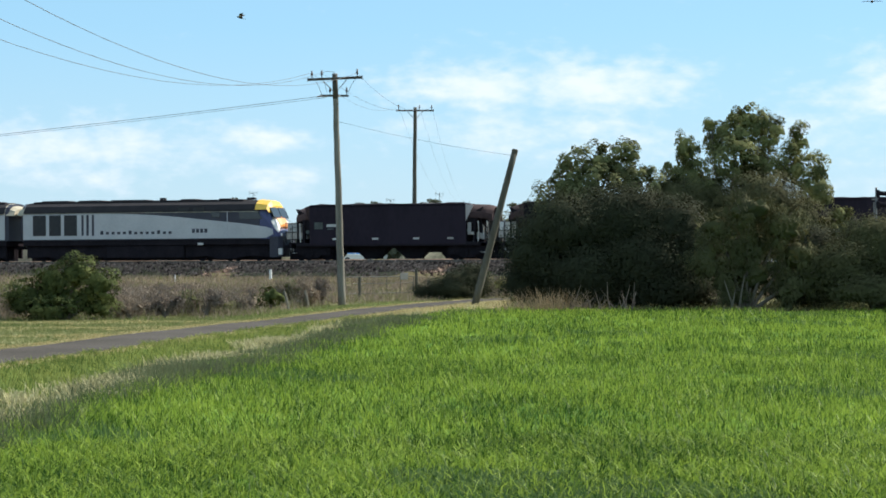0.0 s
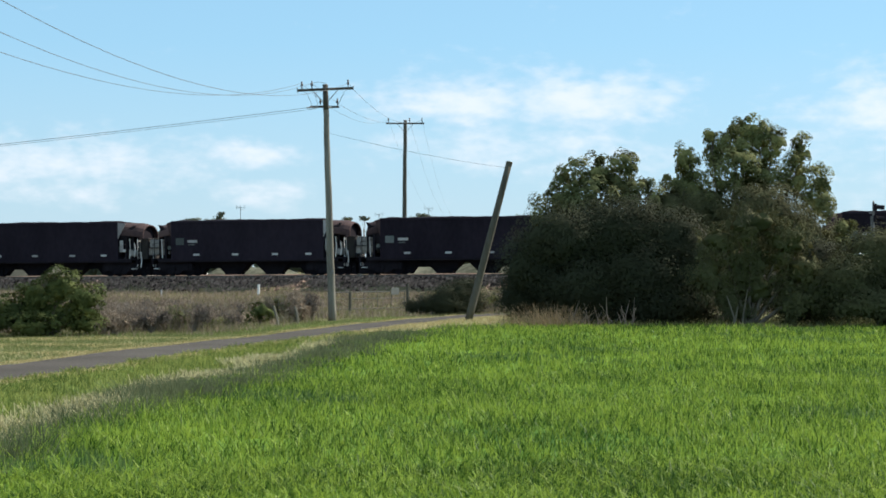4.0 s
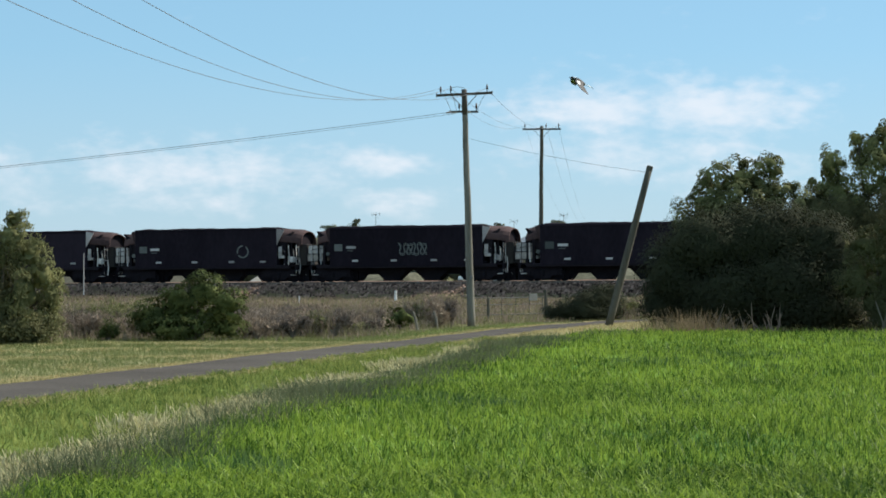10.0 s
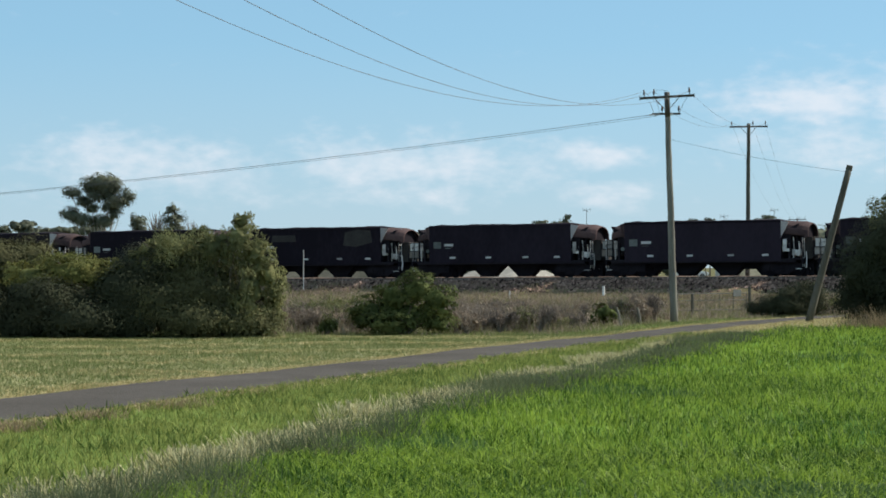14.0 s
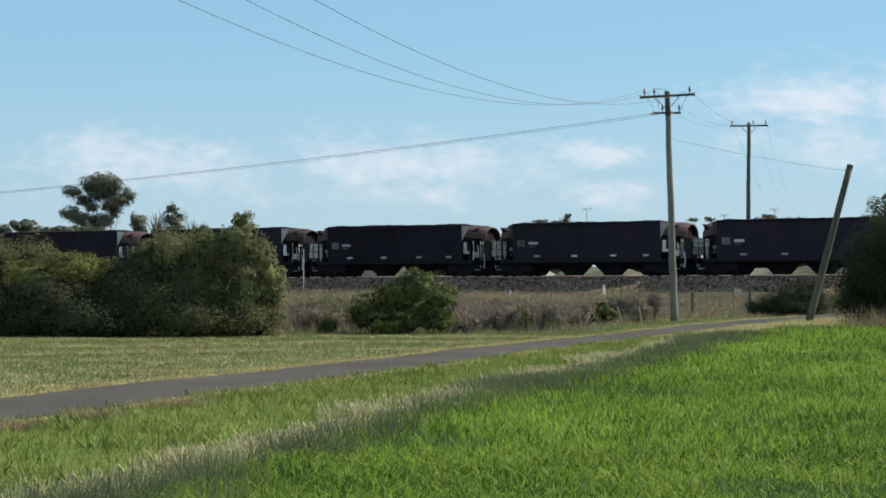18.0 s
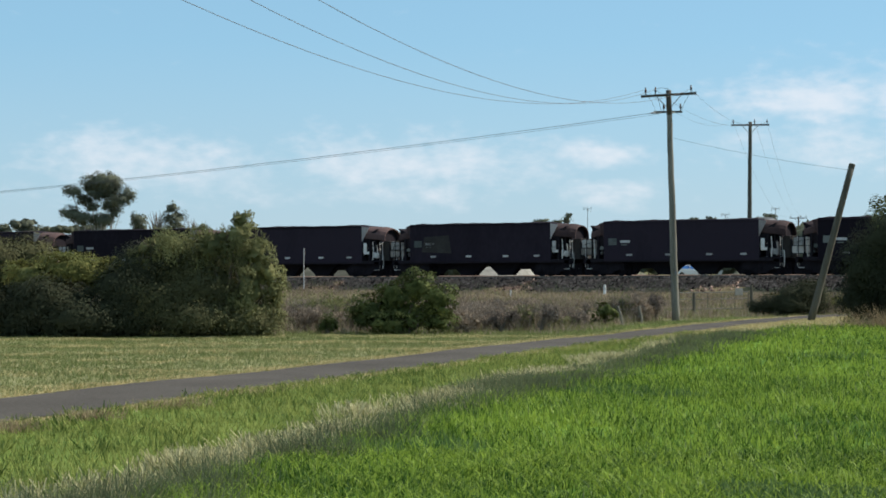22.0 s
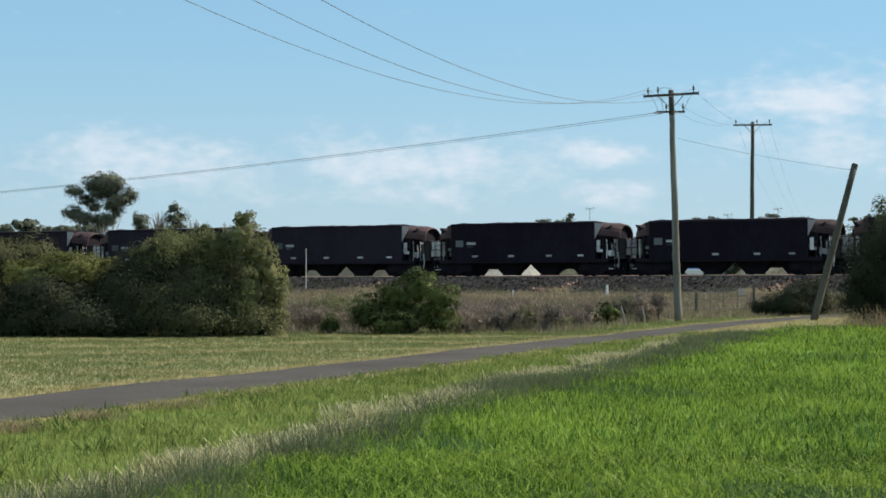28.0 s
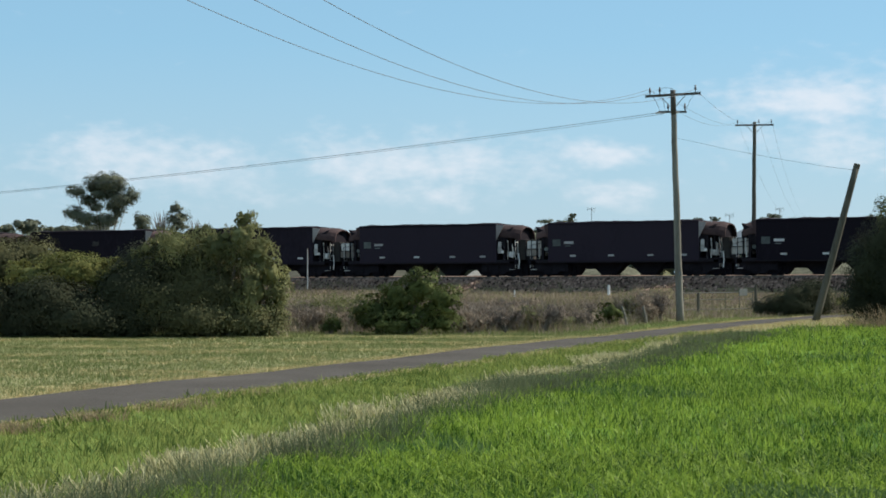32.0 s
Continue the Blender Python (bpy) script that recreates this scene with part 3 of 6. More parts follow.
def sow():
    crop_keep = lambda x, y: in_view(x, y) & (x > edge_x(y)) & (y < far_y(x))
    rs = np.random.RandomState(17)
    beds = ((scatter(25000, -4.6, 11, 13, 22, crop_keep, 11), True, 0.0135), (scatter(33000, -3.5, 24, 22, 38, crop_keep, 12), False, 0.019), (scatter(25000, 2, 38, 38, 62.5, crop_keep, 10), False, 0.028))
    for k, (p, bent, wide) in enumerate(beds):
        patch = np.sin(p[:, 0] * 0.45 + 0.8 * np.sin(p[:, 1] * 0.21)) * np.cos(p[:, 1] * 0.33 + 1.1) + 0.5 * np.sin(p[:, 0] * 1.3 + p[:, 1] * 0.9)
        tall = (0.105, 0.115, 0.12)[k] * (1 + 0.15 * patch) * (0.5 + 0.9 * rs.rand(len(p)) ** 1.5)
        p = np.concatenate([p, 0.14 + crop_rise(p[:, 1])[:, None]], 1)
        weed = (patch > 0.75) & (rs.rand(len(p)) < 0.5)
        blades("crop", p[~weed], tall[~weed], 5, wide, M_CROP, "bright green young cereal crop in a field", "crop", (1.7, 1.3, 1.0)[k], 0.07, 21 + 40 * k, 0.6, bent=bent)
        blades("crop_weeds", p[weed], 0.1, 6, 0.024, M_WEED, "greyish green weedy patches in the crop", "weeds", 0.8, 0.08, 22 + 40 * k, bent=bent)
    verge_keep = lambda x, y: in_view(x, y) & (x > road_x(y) + half_lane(y) + 0.02 + 0.12 * np.sin(y * 3.7)) & (x < edge_x(y) + 0.1)
    p = scatter(46000, -9, 12, 15, 64, verge_keep, 13)
    blades("verge_grass", p, 0.1, 5, 0.017, M_VERGE_BLADE, "short green verge grass beside the lane", "grass", 1.4, 0.06, 23, 1.0)
    p = scatter(6500, -9, 12, 15, 64, verge_keep, 19)
    p = p[np.sin(p[:, 0] * 1.7 + p[:, 1] * 0.8) + np.sin(p[:, 1] * 1.9) > 0.2]
    blades("verge_weeds", p, 0.13, 7, 0.034, M_VERGE_BLADE, "broad-leaved weeds in the verge", "weeds", 1.6, 0.1, 64, 0.9)
    mown_keep = lambda x, y: in_view(x, y) & (x < road_x(y) - half_lane(y) - 0.04)
    p = scatter(34000, -17, 9, 27, 66, mown_keep, 14)
    blades("mown_grass", p, 0.085, 5, 0.02, M_MOWN_BLADE, "short mown grass of the paddock", "grass", 1.2, 0.12, 24)
    strip_keep = lambda x, y: in_view(x, y) & (((x < road_x(y) - 1.15) & (x > road_x(y) - 3.6)) | ((x > road_x(y) + 1.15) & (x < road_x(y) + 4.5)))
    p = scatter(9000, 0, 22, 61, 84, strip_keep, 33)
    far_side = p[:, 0] > road_x(p[:, 1])
    blades("strip_straw", p[far_side], 0.1, 5, 0.022, M_STRAW, "pale dry grass between the lane and the crop", "grass", 1.3, 0.1, 70)
    p = p[~far_side]
    blades("strip_grass", p, 0.1, 5, 0.022, M_MOWN_BLADE, "short grass beside the far part of the lane", "grass", 1.3, 0.1, 69)
    # short broken rows of cut straw
    rs = np.random.RandomState(15)
    c = scatter(1500, -17, 6, 29, 63, mown_keep, 15)
    c = c[np.sin(c[:, 1] * 1.25 - c[:, 0] * 0.2 + 0.9 * np.sin(c[:, 0] * 0.4)) + 1.2 * (rs.rand(len(c)) - 0.5) > 0.35]
    per = rs.randint(8, 34, len(c))
    p = np.repeat(c, per, axis=0) + rs.normal(0, 1, (int(per.sum()), 2)) * np.stack([np.repeat(0.14 + 0.4 * rs.rand(len(c)), per), np.full(int(per.sum()), 0.09)], 1)
    p = p[mown_keep(p[:, 0], p[:, 1])]
    blades("cut_straw", p, 0.07, 6, 0.022, M_STRAW, "pale cut straw lying in rows on the paddock", "straw", 2.5, 0.15, 25)
    # dark growth at the foot of the trees
    foot = lambda x, y: in_view(x, y) & (y > far_y(x) - 0.3) & (x > 14)
    p = scatter(7000, 14, 48, 57, 69, foot, 18)
    blades("undergrowth", p, 0.35, 6, 0.03, M_SCRUB_G, "olive rank undergrowth at the foot of the trees", "undergrowth", 0.8, 0.15, 63, 0.8)
    # dead tussocks before the thicket
    q = np.random.RandomState(44).normal(0, 1, (150, 2)) * np.array([0.95, 0.3]) + np.array([14.0, 61.7])
    q = q[(q[:, 0] > 12.3) & (q[:, 0] < 16.0)]
    blades("dry_tussock", q, 0.66 - 0.14 * np.abs(q[:, 0] - 14.2), 9, 0.014, M_DRY, "tall dead grass tussocks beside the leaning pole", "grass", 1.3, 0.12, 65, 1.5)
    # stalky dead growth in patches below the bank
    q = scatter(2600, -12, 24, 65, 86, lambda x, y: in_view(x, y) & (x < np.where(y < 86, road_x(y) - 3.0, 1e3)) & ((x < 0.11 * y) | (y > 82.5)) & (np.sin(x * 1.3 + 0.6 * y) + np.sin(y * 0.9 - 0.7 * x) > 0.35), 45)
    q = np.concatenate([q, np.maximum(bank_height(q), 0)[:, None]], 1)
    tall = 0.3 + 0.35 * np.random.RandomState(46).rand(len(q)) ** 2
    blades("dead_stalks", q[::2], tall[::2], 8, 0.016, M_SCRUB, "brown stalky dead growth below the bank", "scrub", 0.9, 0.13, 66, 0.9)
    blades("rank_grass", q[1::2], 0.85 * tall[1::2], 8, 0.018, M_SCRUB_G, "rank olive grass among the shrubs", "grass", 1.0, 0.14, 67, 0.9)
    # dry seed heads along the crop's edge
    rng = np.random.RandomState(31)

    def tussocks(n, y0, y1, dx, wide, weight, few, many, spread):
        """Places of stems gathered in uneven tufts along the crop's edge, and each tuft's vigour."""
        yc = y0 + (y1 - y0) * rng.rand(n)
        keep = rng.rand(n) < weight(yc) * (0.25 + 0.75 * np.clip(np.sin(yc * 0.83 + 0.4) + np.sin(yc * 0.37 + 1) + 0.6 * np.sin(yc * 2.1), 0, 1))
        yc = yc[keep]
        xc = edge_x(yc) + dx + rng.normal(0, wide, len(yc))
        per = rng.randint(few, many, len(yc))
        vigour = np.repeat(0.6 + 0.8 * rng.rand(len(yc)) ** 1.5, per)
        k = int(per.sum())
        return np.stack([np.repeat(xc, per) + rng.normal(0, spread, k), np.repeat(yc, per) + rng.normal(0, spread * 1.3, k)], 1), vigour

    p, v = tussocks(760, 13, 62, -0.56, 0.42, lambda y: np.interp(y, [13, 18, 23, 30, 42, 50, 62], [0.12, 0.25, 0.75, 1.0, 1.0, 0.5, 0.15]), 4, 26, 0.2)
    blades("dry_seed_grass", p, 0.17 * v, 9, 0.008, M_SEED, "tall dry seeding grass along the crop edge", "grass", 1.2, 0.07, 26, 0.7, True)
    p, v = tussocks(560, 12, 36, 0.06, 0.32, lambda y: np.interp(y, [12, 20, 36], [0.5, 0.7, 0.8]), 5, 24, 0.17)
    blades("edge_weeds", p, 0.26 * v, 8, 0.012, M_RANK, "dark grey-green rank grass tufts along the crop edge", "grass", 1.4, 0.08, 27, 0.8)
    p, v = tussocks(420, 33, 60, 0.42, 0.36, lambda y: np.interp(y, [33, 40, 60], [0.6, 1.0, 0.8]), 5, 20, 0.22)
    p = np.concatenate([p, 0.14 + crop_rise(p[:, 1])[:, None]], 1)
    blades("edge_weeds", p, 0.14 * v, 7, 0.018, M_RANK, "dark grey-green rank grass tufts along the crop edge", "grass", 1.4, 0.1, 28, 0.8)
    # dead brown tufts where the verge meets the lane
    q = np.concatenate([np.random.RandomState(80 + i).normal(0, 1, (n, 2)) * np.array([0.22, 0.12]) + np.array([x, y]) for i, (x, y, n) in enumerate([(-6.1, 26.6, 40), (-5.8, 26.9, 20), (-5.3, 28.8, 36), (-5.12, 29.0, 16), (-4.4, 31.0, 26), (-4.15, 31.3, 16), (-3.45, 34.0, 14)])])
    blades("dead_tuft", q, 0.13, 9, 0.014, M_DRY, "dead brown grass tufts at the edge of the lane", "grass", 1.8, 0.06, 68, 0.9)
    # straw on the lane's edges
    y = 24 + 60 * rng.rand(5200)
    side = np.where(rng.rand(len(y)) < 0.65, -1, 1)
    x = road_x(y) + side * (half_lane(y) + 0.1 + np.abs(rng.normal(-0.08, 0.24, len(y))))
    blades("lane_edge_straw", np.stack([x, y], 1), 0.07, 6, 0.02, M_STRAW, "dry straw scattered along the lane", "straw", 2.0, 0.12, 28)
    # rough growth between the lane and the bank
    rough_keep = lambda x, y: in_view(x, y) & (x < np.where(y < 86, road_x(y) - 2.9, 1e3)) & (y > 62.5) & ((x < 0.113 * y) | (y > 82.5))
    p = scatter(26000, -32, 48, 63, 114, rough_keep, 16)
    pz = np.concatenate([p, bank_height(p)[:, None]], 1)
    m = np.sin(p[:, 0] * 0.6 + 1.0) * np.sin(p[:, 1] * 0.45) + 0.4 * np.sin(p[:, 0] * 1.9 + p[:, 1])
    hi = 0.15 + 0.2 * np.clip(m, 0, 1)
    brown = rng.rand(len(p)) < np.where(m > 0.1, 0.6, 0.12)
    blades("dry_scrub", pz[brown], hi[brown], 5, 0.035, M_SCRUB, "dead brown scrub and thistles below the railway bank", "scrub", 0.9, 0.12, 29, 0.8)
    blades("green_scrub", pz[~brown], 0.8 * hi[~brown], 5, 0.03, M_SCRUB_G, "olive rough grass below the railway bank", "grass", 0.9, 0.12, 30, 0.6)
    # growth on the bank's slope
    n = 8000
    s, off = -62 + 110 * rng.rand(n), 3.3 + 15 * rng.rand(n) ** 1.1
    q = np.stack([TRACK_0.x + TRACK_D.x * s - 0.444 * off, TRACK_0.y + TRACK_D.y * s - 0.896 * off], 1)
    qz = np.concatenate([q, bank_height(q)[:, None]], 1)
    blades("bank_weeds", qz, 0.2, 5, 0.04, M_SCRUB, "dry brown weeds on the railway bank", "weeds", 0.9, 0.15, 61, 0.9)
    blades("bank_grass", qz[::2], 0.17, 5, 0.035, M_SCRUB_G, "olive grass on the railway bank", "grass", 0.9, 0.3, 62, 0.7)


def bank_height(p):
    """Height of the bank's slope above the plain."""
    rel = p - np.array([TRACK_0.x, TRACK_0.y])
    off = rel[:, 0] * -0.444 + rel[:, 1] * -0.896
    return np.interp(off, [3.3, 4.3, 5.2, 7, 10, 14, 19], [1.17, 0.85, 0.55, 0.5, 0.32, 0.12, -0.02])


sow()

# ---- trees and bushes ----


def crown(bm_limbs, blobs, dense, leaf, seed, depth=0.85, clump=0.27, droop=0.0, per=90, core=True, tall=0.8, slim=0.3, rise=0.0):
    """Leaves gathered in tufts over the lobes of a crown; a limb runs to each lobe. Returns leaf corners."""
    rng = np.random.RandomState(seed)
    quads, lumps = [], []
    ball = bmesh.new()
    bmesh.ops.create_icosphere(ball, subdivisions=3, radius=1.0)
    ball_v = np.array([v.co[:] for v in ball.verts])
    ball_f = np.array([[v.index for v in f.verts] for f in ball.faces])
    ball.free()
    lobes = []
    for ox, oz, rx, rz in blobs:
        ry = max(rx, rz) * depth
        lobes.append((np.array([ox, rng.uniform(-0.5, 0.5) * ry, oz]), np.array([rx, ry, rz])))

    def leaves(cc, nrm, hang, ll, slim):
        k = len(cc)
        nrm = nrm / (np.linalg.norm(nrm, axis=1)[:, None] + 1e-9)
        a = np.cross(nrm, rng.normal(size=(k, 3)))
        if hang:
            a = a * 0.5 + np.array([0, 0, -1.0]) * hang
        a /= np.linalg.norm(a, axis=1)[:, None] + 1e-9
        b = np.cross(nrm, a)
        b /= np.linalg.norm(b, axis=1)[:, None] + 1e-9
        ll = ll[:, None]
        cc[:, 2] = np.maximum(cc[:, 2], 0.05)
        if clump > 0.4:
            quads.append(np.stack([cc - a * ll * 0.5, cc + a * ll * 0.5, cc + b * ll * slim * 2], 1))
        else:
            quads.append(np.stack([cc - a * ll * 0.5, cc + b * ll * slim, cc + a * ll * 0.5, cc - b * ll * slim], 1))

    for mid3, size3 in lobes:
        (ox, oy, oz), (rx, ry, rz) = mid3, size3
        area = 4 * math.pi * ((rx * rz) ** 1.6 / 3 + (rx * ry) ** 1.6 / 3 + (ry * rz) ** 1.6 / 3) ** (1 / 1.6)
        nc = max(6, int(area * dense / per))
        d = rng.normal(size=(nc, 3))
        d /= np.linalg.norm(d, axis=1)[:, None]
        rad = 0.66 + 0.38 * rng.rand(nc) ** 0.7
        c = d * rad[:, None] * size3 + mid3
        # none where another lobe covers it
        free = np.ones(nc, bool)
        for m2, s2 in lobes:
            if m2 is not mid3:
                free &= np.linalg.norm((c - m2) / s2, axis=1) > 0.62
        c, d, nc = c[free], d[free], int(free.sum())
        if core:
            bumps = (0.5 if droop else 0.74 if clump > 0.4 else 0.55) + 0.05 * np.sin(ball_v @ rng.normal(size=(3, 3)) * 3.0 + rng.rand(3) * 6).sum(1) + 0.03 * np.sin(ball_v @ rng.normal(size=(3, 3)) * 8.0 + rng.rand(3) * 6).sum(1)
            lumps.append((np.maximum(ball_v * bumps[:, None] * size3 + mid3, [-99, -99, 0.02]), ball_f))
        if not nc:
            continue
        k = nc * per
        size = clump * (0.6 + 0.8 * rng.rand(nc)) * min(1.0, 0.5 + 0.5 * max(rx, rz))
        # each tuft is a small cushion: leaves lie over its outside, thin below
        jit = rng.normal(size=(k, 3))
        jit /= np.linalg.norm(jit, axis=1)[:, None]
        jit[:, 2] = np.where(rng.rand(k) < 0.6, np.abs(jit[:, 2]), jit[:, 2])
        r3 = (0.55 + 0.5 * rng.rand(k) ** 0.5)[:, None]
        cc = np.repeat(c, per, axis=0) + jit * r3 * np.repeat(size, per)[:, None] * np.array([1.0, 1.0, tall])
        if droop:
            cc[:, 2] -= droop * rng.rand(k) ** 1.5 * np.repeat(rng.rand(nc), per)
        leaves(cc, jit * (0.25 if clump > 0.4 else 0.5) + np.repeat(d, per, axis=0) * 1.0 + rng.normal(size=(k, 3)) * (0.08 if clump > 0.4 else 0.15) + np.array([0, 0, 0.3]), 0.55 if droop else -rise, leaf * (0.6 + 0.8 * rng.rand(k)), 0.13 if droop else slim)
        k = max(20, int(area * 7))
        d = rng.normal(size=(k, 3))
        d /= np.linalg.norm(d, axis=1)[:, None]
        cc = d * ((0.78 if core else 0.55) * rng.rand(k)[:, None] ** 0.5) * size3 + mid3
        leaves(cc, rng.normal(size=(k, 3)), 0.0, leaf * 2.3 * (0.7 + 0.6 * rng.rand(k)), 0.34)
        if bm_limbs is not None:
            tip = Vector((ox, oy, oz + 0.3 * rz))
            mid = Vector((ox * 0.45, oy * 0.4, oz * 0.52 + 0.1))
            tube(bm_limbs, [(ox * 0.08, 0, min(0.35, oz * 0.2)), mid, tip], [0.07, 0.05, 0.015], 5, False)
            for _ in range(3):
                e = tip + Vector((rng.uniform(-1, 1) * rx, rng.uniform(-1, 1) * ry, rng.uniform(-0.2, 1) * rz)) * 0.8
                tube(bm_limbs, [mid.lerp(tip, rng.uniform(0.4, 0.9)), e], [0.022, 0.006], 4, False)
    return np.concatenate(quads), lumps


def tree(name, x, y, turn, blobs, material, label, category, dense=330, leaf=0.088, trunk=0.13, height=1.2, bark=None, seed=1, clump=0.27, droop=0.0, group="", per=90, core=True, tall=0.8, slim=0.3, rise=0.0):
    ob = empty(name, pose(x, y, float(swell(x, y)), 0, 0, turn), label=label, category=category, group=group)
    rng = random.Random(seed)
    bm = bmesh.new()
    tube(bm, [(0, 0, -0.15), (rng.uniform(-0.05, 0.05), 0, height * 0.4), (rng.uniform(-0.15, 0.15), 0.03, height)], [trunk * 1.25, trunk, trunk * 0.7], 8)
    part("trunk", bm, bark or M_BARK, ob, smooth=True)
    limbs = bmesh.new()
    q, lumps = crown(limbs, blobs, dense, leaf, seed, clump=clump, droop=droop, per=per, core=core, tall=tall, slim=slim, rise=rise)
    part("limb", limbs, bark or M_BARK, ob, smooth=True)
    raw("crown", q.reshape(-1, 3), np.arange(q.shape[0] * q.shape[1]).reshape(-1, q.shape[1]), material, ob)
    if lumps:
        n = len(lumps[0][0])
        tagged(raw("inner_growth", np.concatenate([v for v, _ in lumps]), np.concatenate([f + n * i for i, (_, f) in enumerate(lumps)]), material, ob), kind="stuff")
    return ob


tree("tree", 16.75, 66.97, -9.9, [(0.3, 5.48, 0.68, 0.52), (-0.4, 5.32, 0.6, 0.52), (-0.8, 4.62, 0.6, 0.6), (1.3, 5.72, 0.48, 0.48), (1.0, 5.02, 0.68, 0.6), (-1.3, 4.02, 0.64, 0.64), (0.2, 4.52, 0.92, 0.68), (1.6, 4.52, 0.68, 0.68), (2.2, 4.52, 0.4, 0.6), (-0.2, 3.92, 1.0, 0.68)], M_LEAF_O, "broad-crowned olive tree at the edge of the crop", "tree", seed=3, trunk=0.16, height=2.6, dense=700, per=130, leaf=0.085, clump=0.25, tall=1.2, slim=0.36, core=False)
# the thickets below the crowns carry their shade in the leaf colour
tree("thicket", 15.87, 65.1, -9.9, [(-0.39, 3.0, 1.46, 1.07), (1.16, 3.1, 1.55, 1.2), (-1.36, 2.13, 1.01, 1.13), (0.39, 1.54, 1.75, 1.07), (-1.75, 1.16, 0.78, 0.66), (1.94, 3.29, 1.16, 1.07), (2.14, 1.93, 1.36, 1.16), (-0.67, 1.16, 1.36, 0.74), (1.36, 0.86, 1.36, 0.58)], M_LEAF_D, "dense thicket under the trees, shade put into its leaf colour", "bush", seed=33, dense=1100, leaf=0.06, slim=0.4, rise=0.1, clump=0.45, per=70)
tree("tree", 21.99, 67.07, -9.9, [(0.71, 6.95, 0.69, 0.53), (0.2, 6.38, 0.53, 0.61), (1.21, 6.38, 0.53, 0.61), (-0.41, 6.22, 0.34, 0.57), (-0.65, 6.75, 0.16, 0.24), (-1.53, 5.93, 0.37, 0.57), (-1.73, 5.06, 0.61, 0.69), (0.2, 5.37, 0.97, 0.85), (-1.02, 4.76, 0.81, 0.73), (1.66, 6.42, 0.34, 0.53), (2.53, 6.22, 0.32, 0.57), (2.33, 5.37, 0.61, 0.73), (1.21, 5.16, 0.69, 0.69), (3.24, 5.2, 0.37, 0.53), (3.04, 4.35, 0.65, 0.65), (4.02, 3.38, 0.41, 0.37), (3.55, 3.03, 0.53, 0.45)], M_LEAF_L, "tall yellow-green tree with open upright tufts", "tree", seed=4, trunk=0.17, height=2.4, dense=700, per=130, leaf=0.085, clump=0.25, tall=1.3, slim=0.36, core=False)
stemmy = tree("tree", 20.5, 60.9, -9.9, [(0.1, 3.6, 1.1, 0.6), (-0.9, 3.0, 0.9, 0.6), (1.2, 3.0, 1.0, 0.7), (0.1, 2.4, 1.3, 0.8), (1.7, 2.1, 0.9, 0.8), (-1.3, 2.0, 0.7, 0.8), (0.3, 1.5, 1.0, 0.7), (-0.7, 1.2, 0.6, 0.6), (1.5, 1.1, 0.9, 0.6), (-0.2, 0.8, 0.5, 0.4), (2.1, 1.4, 0.6, 0.6)], M_LEAF_G, "small drooping grey-olive tree with thin stems by the crop", "tree", seed=5, droop=0.8, leaf=0.11, dense=330, per=90, trunk=0.05, height=1.2)
for bx, tx, h in ((-0.55, -0.85, 1.3), (-0.4, -0.2, 1.5), (-0.65, -0.5, 1.0)):
    part("stem", tubed([(bx, -1.1, -0.1), (bx + (tx - bx) * 0.3, -1.15, h * 0.5), (tx, -1.1, h)], [0.035, 0.03, 0.015], 6), M_BARK, stemmy, "thin leaning stem")
tree("thicket", 24.63, 59.99, -16.3, [(-0.0, 2.33, 1.33, 1.03), (-1.07, 1.62, 1.07, 0.8), (1.07, 1.62, 1.42, 0.98), (-0.53, 0.9, 1.25, 0.44), (1.06, 0.73, 1.42, 0.32)], M_LEAF_G, "dark grey-green bush beside the crop", "bush", seed=6, dense=1100, leaf=0.06, slim=0.4, rise=0.1, clump=0.45, per=70)
tree("thicket", 27.88, 59.04, -16.3, [(-1.6, 2.59, 1.16, 1.1), (0.0, 2.77, 1.33, 1.21), (1.42, 2.95, 1.25, 1.16), (2.49, 3.04, 1.07, 1.07), (-0.36, 1.35, 1.96, 0.89), (1.96, 1.35, 1.6, 0.89), (3.91, 2.33, 1.6, 1.6), (-0.36, 0.73, 1.96, 0.32), (2.13, 0.73, 1.96, 0.32), (-1.42, 1.08, 1.25, 0.53)], M_LEAF_G, "broad rounded dark green bush beside the crop", "bush", seed=7, dense=1100, leaf=0.06, slim=0.4, rise=0.1, clump=0.45, per=70)
tree("tree", 38.02, 72.22, -16.3, [(-0.67, 5.8, 0.94, 0.76), (-1.79, 4.97, 0.8, 0.67), (-2.69, 4.61, 0.49, 0.36), (0.23, 5.24, 1.12, 1.12), (1.12, 4.57, 1.34, 1.34), (-0.67, 4.35, 1.12, 0.89)], M_LEAF_L, "yellow-green tree rising behind the bushes", "tree", seed=8, height=2.5, per=60)
tree("thicket", 35.43, 59.43, -16.3, [(-0.74, 3.25, 1.67, 1.67), (1.3, 3.81, 1.85, 2.04), (0.37, 1.4, 2.78, 1.11), (3.15, 2.88, 2.04, 2.04)], M_LEAF_D, "dark tree mass at the end of the hedge", "bush", seed=9, dense=60)
